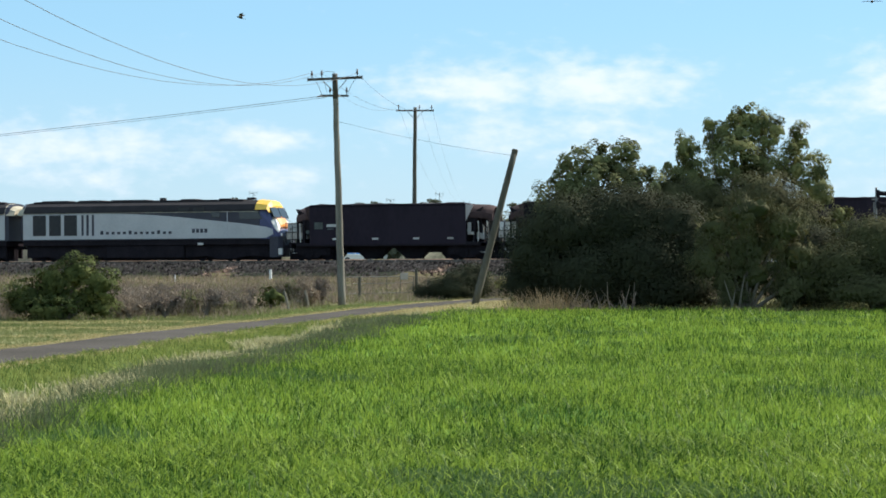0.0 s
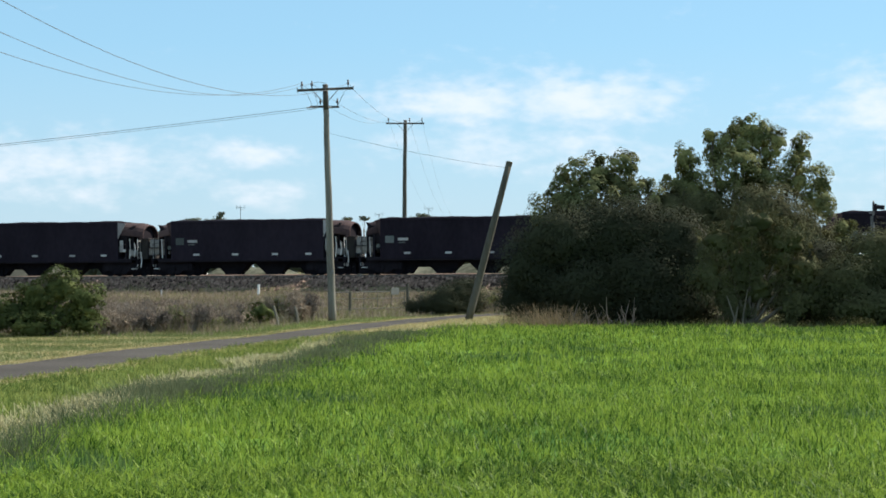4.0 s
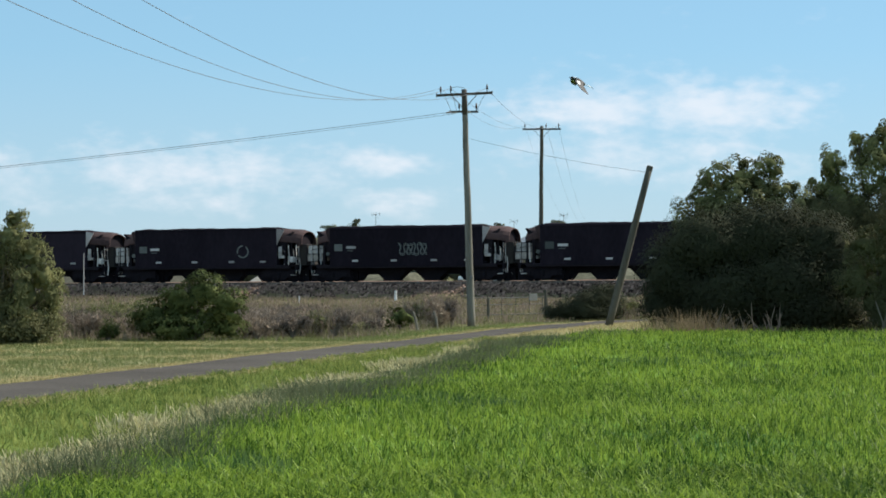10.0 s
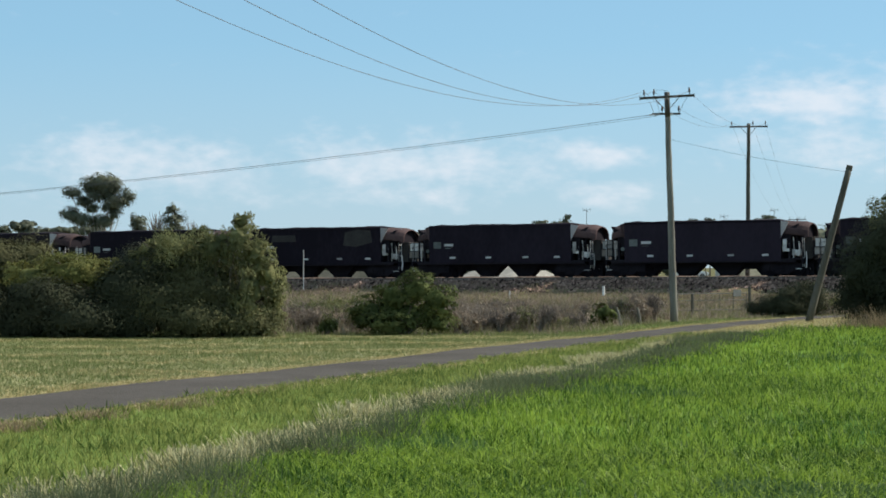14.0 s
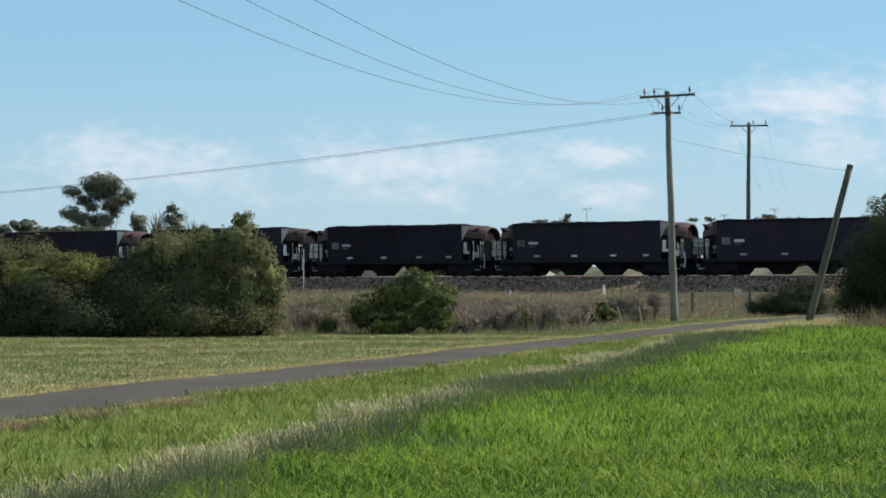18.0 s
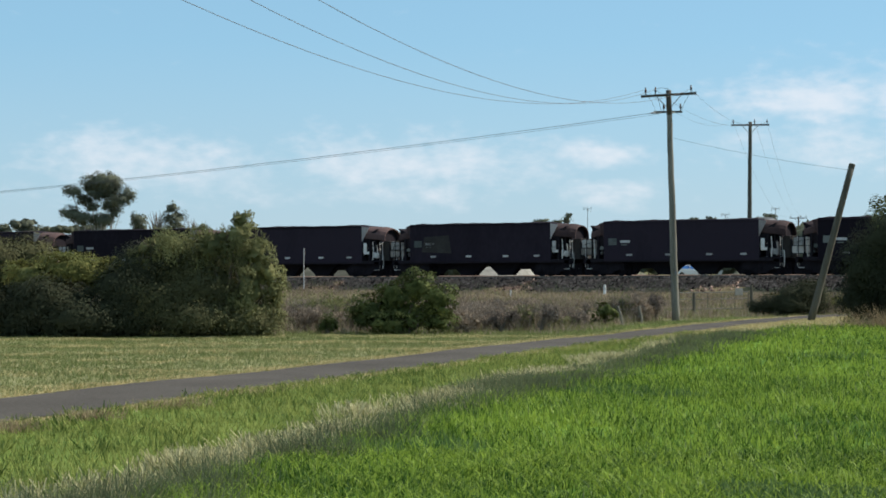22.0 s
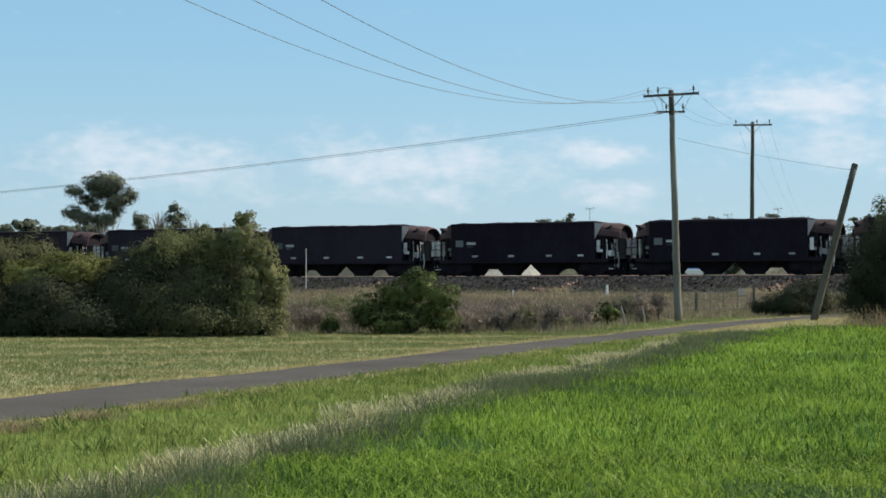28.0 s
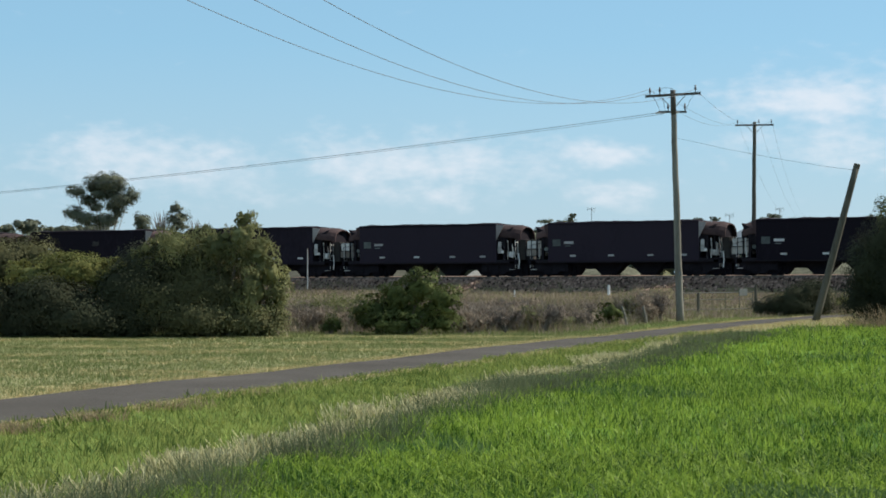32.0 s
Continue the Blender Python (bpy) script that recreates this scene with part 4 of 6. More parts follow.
tree("tree", -7.12, 61.8, 0.0, [(0.58, 3.72, 0.40, 0.34), (0.5, 3.22, 0.62, 0.5), (-0.35, 2.95, 0.9, 0.6), (-1.6, 2.98, 0.85, 0.5), (-2.4, 2.72, 0.6, 0.45), (1.05, 2.72, 0.6, 0.6), (1.45, 2.05, 0.5, 0.7), (1.7, 1.4, 0.36, 0.7), (0.9, 1.55, 0.75, 0.85), (1.45, 0.7, 0.5, 0.5), (0.35, 1.1, 0.4, 0.6)], M_LEAF_W, "spreading drooping-leaved tree, grey-green, by the mown field", "tree", seed=10, droop=0.9, leaf=0.12, dense=400, per=110, trunk=0.15)
tree("thicket", -7.12, 62.0, 0.0, [(-0.92, 0.51, 1.47, 0.51), (0.73, 0.42, 1.1, 0.46), (-0.74, 1.43, 1.56, 1.07), (-2.12, 1.15, 1.1, 0.88), (-1.3, 2.0, 1.1, 0.7)], M_LEAF_G, "dark low growth under a drooping tree", "bush", seed=71, dense=1100, leaf=0.06, slim=0.4, rise=0.1, clump=0.45, per=70)
# hedge: the sunlit top has yellow-green leaves, the shaded foot is coloured dark
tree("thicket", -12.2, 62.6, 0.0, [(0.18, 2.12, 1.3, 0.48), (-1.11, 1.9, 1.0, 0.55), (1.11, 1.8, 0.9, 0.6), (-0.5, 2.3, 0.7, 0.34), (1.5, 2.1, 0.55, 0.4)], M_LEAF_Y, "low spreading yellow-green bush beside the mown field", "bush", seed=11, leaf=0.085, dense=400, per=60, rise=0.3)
tree("thicket", -12.3, 61.8, 0.0, [(0.74, 0.49, 1.48, 0.52), (-1.3, 0.45, 1.48, 0.48), (-0.37, 1.0, 1.57, 0.78), (-3.15, 0.86, 1.48, 0.78), (2.13, 1.33, 1.02, 0.95), (1.94, 0.49, 1.3, 0.52), (2.6, 2.1, 0.9, 0.75)], M_LEAF_D, "low hedge growth beside the mown field, shade put into its colour", "bush", seed=72, dense=1100, leaf=0.06, slim=0.4, rise=0.1, clump=0.45, per=70)
tree("bush", -14.1, 64.6, 0.0, [(0.1, 2.45, 0.8, 0.7), (-0.9, 2.35, 1.0, 0.75), (0.5, 1.8, 1.0, 0.8), (-1.0, 1.4, 1.2, 0.9)], M_LEAF_G, "dark green rounded bush behind the hedge", "bush", seed=75, dense=1100, leaf=0.06, slim=0.4, rise=0.1, clump=0.45, per=70)
tree("thicket", -18.13, 66.0, 0.0, [(0.39, 2.35, 1.36, 1.36), (-1.36, 2.93, 1.75, 1.75), (-0.97, 0.99, 2.33, 1.16)], M_LEAF_D, "dark bush at the end of the field hedge", "bush", seed=12, dense=60)
tree("thicket", 18.92, 63.99, -9.9, [(0.1, 3.02, 1.19, 1.0), (0.68, 2.09, 1.16, 1.16), (-0.78, 1.71, 1.64, 1.16), (-0.0, 0.94, 1.73, 0.67)], M_LEAF_D, "dense thicket under the trees, shade put into its leaf colour", "bush", seed=73, dense=1100, leaf=0.06, slim=0.4, rise=0.1, clump=0.45, per=70)
tree("thicket", 23.58, 62.68, -9.9, [(-0.19, 1.9, 1.05, 1.15), (0.47, 1.33, 1.15, 0.96), (-0.29, 0.85, 1.34, 0.48)], M_LEAF_D, "dense thicket under the trees, shade put into its leaf colour", "bush", seed=74, dense=1100, leaf=0.06, slim=0.4, rise=0.1, clump=0.45, per=70)
tree("bush", -1.3, 64.0, 0.0, [(0.43, 1.59, 0.79, 0.49), (1.13, 1.14, 0.6, 0.56), (-0.28, 1.26, 0.75, 0.56), (-1.13, 0.8, 0.68, 0.53), (0.09, 0.73, 1.04, 0.56), (-0.47, 0.35, 1.13, 0.3), (-1.41, 0.54, 0.45, 0.38), (1.03, 0.46, 0.68, 0.34)], M_LEAF_B, "rounded fresh green bush beside the lane", "bush", seed=13, trunk=0.07, height=0.4, leaf=0.075, clump=0.27, dense=560, per=90, slim=0.34, rise=0.2)
tree("bush", 6.39, 76.0, 0.0, [(-0.0, 0.5, 0.58, 0.38), (-0.34, 0.34, 0.54, 0.27)], M_LEAF_B, "small green bush by the fence posts", "bush", seed=14, trunk=0.05, height=0.25, leaf=0.08, clump=0.17, dense=420)
tree("bush", 15.8, 89.2, 0.0, [(-1.3, 0.28, 0.5, 0.28), (-0.7, 0.42, 0.6, 0.4), (0.1, 0.66, 0.7, 0.56), (0.8, 0.9, 0.75, 0.62), (1.35, 0.95, 0.55, 0.6), (1.2, 0.4, 0.7, 0.4), (0.2, 0.35, 0.9, 0.36)], M_LEAF_D, "low dark bush beside the gate", "bush", seed=15, trunk=0.05, height=0.25, leaf=0.06, slim=0.4, clump=0.41, dense=1000, per=70, rise=0.1)
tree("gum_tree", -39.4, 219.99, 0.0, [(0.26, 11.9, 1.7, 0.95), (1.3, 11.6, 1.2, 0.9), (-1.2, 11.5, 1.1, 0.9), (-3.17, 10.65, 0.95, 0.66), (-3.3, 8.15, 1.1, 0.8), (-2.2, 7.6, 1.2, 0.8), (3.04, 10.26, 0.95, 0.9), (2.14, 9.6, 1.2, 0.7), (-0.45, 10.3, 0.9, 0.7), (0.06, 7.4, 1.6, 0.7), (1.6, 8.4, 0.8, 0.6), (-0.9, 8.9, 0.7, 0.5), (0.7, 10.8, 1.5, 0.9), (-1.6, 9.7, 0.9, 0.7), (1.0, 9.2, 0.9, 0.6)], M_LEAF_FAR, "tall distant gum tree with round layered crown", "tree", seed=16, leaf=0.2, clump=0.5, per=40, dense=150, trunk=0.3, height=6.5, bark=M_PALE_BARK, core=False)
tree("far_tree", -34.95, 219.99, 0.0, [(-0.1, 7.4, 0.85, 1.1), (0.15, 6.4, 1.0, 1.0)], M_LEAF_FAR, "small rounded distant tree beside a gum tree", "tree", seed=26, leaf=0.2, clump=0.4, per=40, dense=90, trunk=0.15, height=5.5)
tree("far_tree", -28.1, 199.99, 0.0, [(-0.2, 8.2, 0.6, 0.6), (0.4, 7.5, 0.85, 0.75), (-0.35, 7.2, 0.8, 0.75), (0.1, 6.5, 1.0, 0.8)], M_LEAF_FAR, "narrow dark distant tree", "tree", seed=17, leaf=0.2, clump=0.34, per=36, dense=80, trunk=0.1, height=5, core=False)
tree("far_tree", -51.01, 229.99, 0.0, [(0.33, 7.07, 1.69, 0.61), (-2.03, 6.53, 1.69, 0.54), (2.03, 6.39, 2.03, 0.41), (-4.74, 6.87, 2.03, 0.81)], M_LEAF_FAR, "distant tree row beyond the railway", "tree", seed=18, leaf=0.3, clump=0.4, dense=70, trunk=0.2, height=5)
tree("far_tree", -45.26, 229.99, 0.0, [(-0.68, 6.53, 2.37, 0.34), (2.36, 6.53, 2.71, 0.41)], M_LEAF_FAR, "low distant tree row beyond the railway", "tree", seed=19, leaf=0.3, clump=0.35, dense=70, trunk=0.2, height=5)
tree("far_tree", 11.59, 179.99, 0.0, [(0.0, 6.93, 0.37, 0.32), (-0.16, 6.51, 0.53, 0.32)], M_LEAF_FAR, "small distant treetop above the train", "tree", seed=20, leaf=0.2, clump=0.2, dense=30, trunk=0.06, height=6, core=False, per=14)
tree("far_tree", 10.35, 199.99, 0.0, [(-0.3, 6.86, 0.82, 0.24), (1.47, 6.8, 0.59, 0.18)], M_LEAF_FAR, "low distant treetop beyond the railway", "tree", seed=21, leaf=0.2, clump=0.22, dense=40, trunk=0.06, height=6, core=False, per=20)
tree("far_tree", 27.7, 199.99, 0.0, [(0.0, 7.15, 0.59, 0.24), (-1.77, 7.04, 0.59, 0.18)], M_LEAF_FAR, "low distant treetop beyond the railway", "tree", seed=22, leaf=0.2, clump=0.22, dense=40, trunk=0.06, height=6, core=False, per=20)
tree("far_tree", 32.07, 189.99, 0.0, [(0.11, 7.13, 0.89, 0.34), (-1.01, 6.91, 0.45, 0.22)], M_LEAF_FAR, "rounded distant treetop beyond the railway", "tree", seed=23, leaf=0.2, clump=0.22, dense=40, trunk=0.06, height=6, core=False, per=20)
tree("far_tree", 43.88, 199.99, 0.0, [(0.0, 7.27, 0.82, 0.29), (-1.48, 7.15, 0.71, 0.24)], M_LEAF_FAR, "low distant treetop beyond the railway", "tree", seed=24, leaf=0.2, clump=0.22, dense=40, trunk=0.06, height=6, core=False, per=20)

tree("thicket", 22.63, 66.45, -9.9, [(0.0, 3.97, 1.61, 0.97), (-1.82, 3.83, 1.41, 1.01), (1.61, 3.13, 0.97, 0.89), (-0.61, 3.13, 1.61, 0.91), (-3.02, 4.13, 0.69, 0.81)], M_LEAF_G, "grey-green lower growth of the tall trees", "bush", seed=34, dense=1100, leaf=0.06, slim=0.4, rise=0.1, clump=0.45, per=70)


def brush(x, y, r, h, seed, green=False):
    """A low twiggy shrub: upright stalks with dry leaves."""
    rng = random.Random(seed)
    z = float(bank_height(np.array([[x, y]]))[0])
    ob = empty("brush", pose(x, y, max(z, 0.0)), label="olive and brown twiggy shrub below the bank" if green else "dead brown twiggy shrub below the bank", category="shrub", group="shrubs below the bank")
    r, h = 1.25 * r, 1.15 * h
    blobs = [(rng.uniform(-r, r), h * rng.uniform(0.3, 0.7), r * rng.uniform(0.35, 0.6), h * rng.uniform(0.25, 0.4)) for _ in range(6)]
    q, _ = crown(None, blobs, 90 if green else 45, 0.10, seed, clump=0.3, core=False, per=30, slim=0.12, rise=0.6)
    # twigs fan out of the base and fork near their tips
    verts, faces = [], []
    for _ in range(170):
        a, f = rng.uniform(0, 6.28), rng.uniform(0.1, 1.0)
        p0 = Vector((rng.uniform(-0.55, 0.55) * r, rng.uniform(-0.3, 0.3), -0.05))
        p1 = p0 + Vector((math.cos(a) * f * r * 0.3, math.sin(a) * f * 0.3, h * rng.uniform(0.35, 0.6)))
        for _ in range(2):
            p2 = p1 + Vector((math.cos(a) * f * r * rng.uniform(0.1, 0.6), math.sin(a) * f * 0.4, h * rng.uniform(0.15, 0.6)))
            side = Vector((rng.uniform(-1, 1), rng.uniform(-1, 1), 0)).normalized() * 0.008
            i = len(verts)
            verts += [p0 - side, p0 + side, p1 + side * 0.8, p1 - side * 0.8, p2 + side * 0.3, p2 - side * 0.3]
            faces += [(i, i + 1, i + 2, i + 3), (i + 3, i + 2, i + 4, i + 5)]
    tagged(raw("brushwood", verts, faces, M_TWIG, ob), kind="stuff")
    raw("foliage", q.reshape(-1, 3), np.arange(len(q) * 4).reshape(-1, 4), M_SCRUB_G if green else M_SCRUB, ob)


BRUSH = [(-4.6, 67, 1.0, 0.75), (-3.3, 68, 0.9, 0.85), (0.9, 68.5, 0.9, 0.8), (2.2, 69.5, 0.9, 0.75), (3.3, 69.5, 0.8, 0.8), (4.4, 71, 0.7, 0.6), (-1.0, 78, 1.4, 0.8), (-6, 76, 1.5, 0.9), (1.6, 80, 1.4, 0.7), (4.2, 84, 1.4, 0.7),
         (7.3, 80.6, 0.6, 0.95), (8.3, 82.6, 0.5, 1.1), (8.2, 80.4, 0.3, 0.7), (16.2, 72.2, 0.8, 0.7), (17.2, 71.6, 0.8, 0.75), (18.2, 71.0, 0.8, 0.85), (19.2, 69.8, 0.7, 0.9), (-9, 84, 1.6, 0.8),
         (22.0, 66.5, 0.9, 0.6), (24.5, 65.8, 0.9, 0.55), (-2.6, 90, 1.6, 0.7), (6.5, 90, 1.4, 0.6), (17.5, 92, 1.4, 0.9), (19.5, 95, 1.6, 0.9), (1.0, 92, 1.5, 0.6), (-6, 94, 1.6, 0.7)]
for k, (bx, by, br, bh) in enumerate(BRUSH):
    brush(bx, by, br, bh, 300 + k, k % 3 == 1)
def dead_branches(x, y, seed):
    """Bare pale sticks leaning out of the thicket's foot."""
    rng = random.Random(seed)
    ob = empty("dead_branches", pose(x, y, 0), label="bare pale dead branches leaning at the thicket foot", category="branches")
    for k in range(9):
        a, lean, h = rng.uniform(-0.5, 0.5), rng.uniform(-0.5, 0.5), rng.uniform(0.5, 1.25)
        p0, p2 = Vector((a, rng.uniform(-0.2, 0.2), -0.05)), Vector((a + lean, rng.uniform(-0.3, 0.1), h))
        p1 = p0.lerp(p2, 0.55) + Vector((rng.uniform(-0.08, 0.08), 0, 0.05))
        b = part("branch", tubed([p0, p1, p2], [0.022, 0.016, 0.006], 6), M_TWIG, ob)
        for _ in range(2):
            q = p1 + Vector((rng.uniform(-0.3, 0.3), rng.uniform(-0.1, 0.1), rng.uniform(0.15, 0.35)))
            part("twig", tubed([p1, q], [0.010, 0.004], 5), M_TWIG, b)


dead_branches(15.2, 61.6, 41)
dead_branches(16.3, 61.4, 42)
# denser low shrubs among the brush: place, half width, height, leaf
LOW_SHRUBS = [(0.75, 64.6, 0.62, 0.95, M_SCRUB), (2.0, 67.0, 0.7, 0.9, M_THORN), (3.3, 66.6, 0.75, 0.95, M_THORN), (-5.9, 78.0, 0.9, 0.8, M_THORN), (-3.9, 64.3, 0.4, 0.6, M_LEAF_B),
              (8.0, 78.4, 0.5, 1.15, M_SCRUB), (8.75, 79.6, 0.4, 1.2, M_THORN), (4.9, 70.5, 0.4, 0.55, M_THORN), (-4.9, 71.0, 0.8, 0.75, M_THORN), (5.6, 76.5, 0.5, 0.6, M_THORN), (-6.6, 70.0, 0.8, 0.7, M_THORN),
              (11.0, 101.0, 0.8, 0.7, M_THORN), (0.5, 84.0, 1.1, 0.8, M_THORN), (-2.5, 82.0, 1.0, 0.8, M_THORN), (3.2, 88.0, 1.1, 0.7, M_THORN)]
for k, (bx, by, br, bh, bm_leaf) in enumerate(LOW_SHRUBS):
    rr = random.Random(700 + k)
    lobes = [(rr.uniform(-0.6, 0.6) * br, bh * rr.uniform(0.3, 0.72), br * rr.uniform(0.4, 0.62), bh * rr.uniform(0.25, 0.36)) for _ in range(5)]
    tree("shrub", bx, by, 0.0, lobes, bm_leaf, "low fresh green shrub beside the scrub" if bm_leaf is M_LEAF_B else "dense purplish brown dead shrub below the bank", "shrub", seed=720 + k, dense=330, leaf=0.1, slim=0.1, rise=0.8, clump=0.3, per=40, core=False, trunk=0.03, height=0.3, group="shrubs below the bank")


# low dark scrub beyond the railway, seen between the wagons
for k in range(16):
    s0 = -78 + 13.5 * k
    c0 = along(s0, -38)
    big = 1.0
    if k == 6:
        c0, big = Vector((27.5, 258.0, 0)), 1.1
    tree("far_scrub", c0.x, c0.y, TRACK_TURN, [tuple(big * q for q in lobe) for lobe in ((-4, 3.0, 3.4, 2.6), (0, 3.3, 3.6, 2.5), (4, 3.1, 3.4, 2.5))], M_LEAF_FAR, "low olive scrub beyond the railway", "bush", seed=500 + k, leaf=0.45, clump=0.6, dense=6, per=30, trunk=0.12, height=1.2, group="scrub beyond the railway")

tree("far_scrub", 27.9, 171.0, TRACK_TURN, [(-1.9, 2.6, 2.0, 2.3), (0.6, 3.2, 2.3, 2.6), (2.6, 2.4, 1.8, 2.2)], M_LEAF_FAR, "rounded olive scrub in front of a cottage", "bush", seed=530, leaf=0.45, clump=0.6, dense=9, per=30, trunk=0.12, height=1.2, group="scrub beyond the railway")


def bare_tree(x, y, h, seed):
    ob = empty("bare_tree", pose(x, y, 0), label="bare leafless grey tree far beyond the railway", category="tree")
    rng = random.Random(seed)
    bm = bmesh.new()
    tube(bm, [(0, 0, -0.2), (0.05, 0, h * 0.5)], [0.14, 0.09], 6)
    part("trunk", bm, M_TWIG, ob)
    bm = bmesh.new()
    for _ in range(70):
        a, r = rng.uniform(0, 6.28), rng.uniform(0.3, 1.3)
        z0, z1 = h * rng.uniform(0.4, 0.7), h * rng.uniform(0.8, 1.0)
        p0, p2 = Vector((0.2 * r * math.cos(a), 0.2 * r * math.sin(a), z0)), Vector((r * math.cos(a), r * math.sin(a), z1 - 0.25 * r))
        p1 = p0.lerp(p2, 0.5) + Vector((rng.uniform(-0.15, 0.15), 0, 0.1))
        tube(bm, [p0, p1, p2], [0.035, 0.028, 0.014], 4, False)
    part("bare_crown", bm, M_TWIG, ob)


bare_tree(-29.8, 200, 8.2, 1)
bare_tree(-25.9, 200, 7.3, 2)

# ---- power line ----


def insulator(parent, x, z, y=0.0):
    bm = bmesh.new()
    tube(bm, [(x, y, z), (x, y, z + 0.1), (x, y, z + 0.11), (x, y, z + 0.2), (x, y, z + 0.21), (x, y, z + 0.31)], [0.018, 0.018, 0.05, 0.045, 0.036, 0.028], 10)
    part("insulator", bm, M_CERAMIC, parent, smooth=True)


def power_pole(x, y, h, turn, lean, label, second_arm=True, arm_half=1.13, r=0.17, tilt=0.0, timber=None):
    """A timber pole with crossarm, braces and pin insulators; lean: how far its top stands to its right."""
    ob = empty("power_pole", pose(x, y, 0, 0, 0, turn), label=label, category="power pole", group="power poles")
    bm = bmesh.new()
    n = 14
    bow = [0.006 * math.sin(k * 1.1) + 0.006 * math.sin(k * 2.7) for k in range(n + 1)]
    tube(bm, [(lean * k / n + bow[k] * (0 < k < n), 0, -0.3 + (h + 0.3) * k / n) for k in range(n + 1)], [r * (1 - 0.36 * k / n) for k in range(n + 1)], 14)
    part("pole", bm, timber or M_POLE, ob, smooth=True)
    part("pole_cap", tubed([(lean, 0, h), (lean, 0, h + 0.03), (lean, 0, h + 0.06)], [r * 0.7, r * 0.7, r * 0.45], 12), M_STEEL, ob)
    az = h - 0.17
    arm = boxed(lean - arm_half, lean + arm_half, -0.24, -0.13, az - 0.05, az + 0.05, bevel=0.012)
    for v in arm.verts:
        v.co.z += (v.co.x - lean) * tilt
    part("crossarm", arm, M_POLE_T, ob)
    if timber is None:
        part("tarred_head", tubed([(lean * 0.9, 0, h - 1.0), (lean, 0, h + 0.005)], [r * 0.7, r * 0.665], 14), M_POLE_T, ob, "dark tarred pole head", smooth=True)
    for sx in (-1, 1):
        part("brace", tubed([(lean + sx * 0.5, -0.2, az - 0.06 + sx * 0.5 * tilt), (lean + sx * 0.1, -0.16, az - 0.5)], 0.017, 6), M_STEEL, ob)
        part("end_bracket", boxed(lean + sx * (arm_half + 0.005) - 0.02, lean + sx * (arm_half + 0.005) + 0.02, -0.26, -0.11, az - 0.08 + sx * arm_half * tilt, az + 0.08 + sx * arm_half * tilt, bevel=0.008), M_STEEL, ob)
    for ix in (-arm_half + 0.17, -0.55, arm_half - 0.2) if second_arm else (-arm_half + 0.12, 0.28, arm_half - 0.12):
        insulator(ob, lean + ix, az + 0.05 + ix * tilt, -0.19)
    part("bolt", tubed([(lean, -0.28, az), (lean, 0.2, az)], 0.02, 6), M_STEEL, ob)
    if second_arm:
        lz = h - 0.86
        part("low_arm", boxed(lean - 0.62, lean + 0.58, 0.1, 0.2, lz - 0.04, lz + 0.04, bevel=0.01), M_POLE_T, ob)
        for ix in (-0.52, -0.3, 0.26):
            part("strain_clamp", tubed([(lean + ix, 0.13, lz - 0.02), (lean + ix - 0.22, -0.02, lz - 0.06)], [0.04, 0.03], 8), M_MARK, ob, "pale strain insulator")
        insulator(ob, lean + 0.5, lz + 0.04, 0.15)
        insulator(ob, lean - 0.2, lz + 0.04, 0.15)
        for k in range(3):
            ix = (-arm_half + 0.17, -0.55, arm_half - 0.2)[k]
            part("jumper", tubed([(lean + ix, -0.19, az + 0.1), (lean + ix * 0.75, -0.25, az - 0.25), (lean + ix * 0.55, 0.1, lz + 0.02)], 0.008, 5), M_WIRE, ob)
        part("bridge_wire", tubed([(lean - 0.55, -0.19, az + 0.25), (lean - 0.3, -0.19, az + 0.3), (lean, -0.05, az + 0.27)], 0.009, 5), M_WIRE, ob)
    part("number_plate", boxed(-0.05, 0.05, -r - 0.012, -r + 0.01, 1.9, 2.05, bevel=0.004), M_STEEL, ob)
    return ob


P1, P2, P0, P3 = Vector((9.72, 81, 0)), Vector((19.75, 125, 0)), Vector((-11.2, 16.8, 0)), Vector((46.0, 250.0, 0))
power_pole(P1.x, P1.y, 9.62, -6, -0.30, "grey weathered timber power pole with two crossarms", tilt=0.05)
power_pole(P2.x, P2.y, 11.57, -10, 0.1, "grey timber power pole with one crossarm beyond the railway", False, 1.2, 0.175, timber=M_POLE_D)
power_pole(P0.x, P0.y, 10.75, -6, 0.0, "grey timber power pole beside the lane", False, 1.75)
power_pole(P3.x, P3.y, 8.6, -10, 0.0, "far timber power pole beyond the railway", False, 1.1, 0.15)


def wire(name, a, b, sag, r, label):
    bm = bmesh.new()
    a, b = Vector(a), Vector(b)
    n = 40
    pts = [a.lerp(b, k / n) - Vector((0, 0, 4 * sag * (k / n) * (1 - k / n))) for k in range(n + 1)]
    tube(bm, pts, r, 6)
    tagged(part(name, bm, M_WIRE), label, "wire", "overhead wires")


def arm_point(base, turn, x, z, y=-0.19):
    p = Matrix.Rotation(radians(turn), 3, "Z") @ Vector((x, y, 0))
    return Vector((base.x + p.x, base.y + p.y, z))


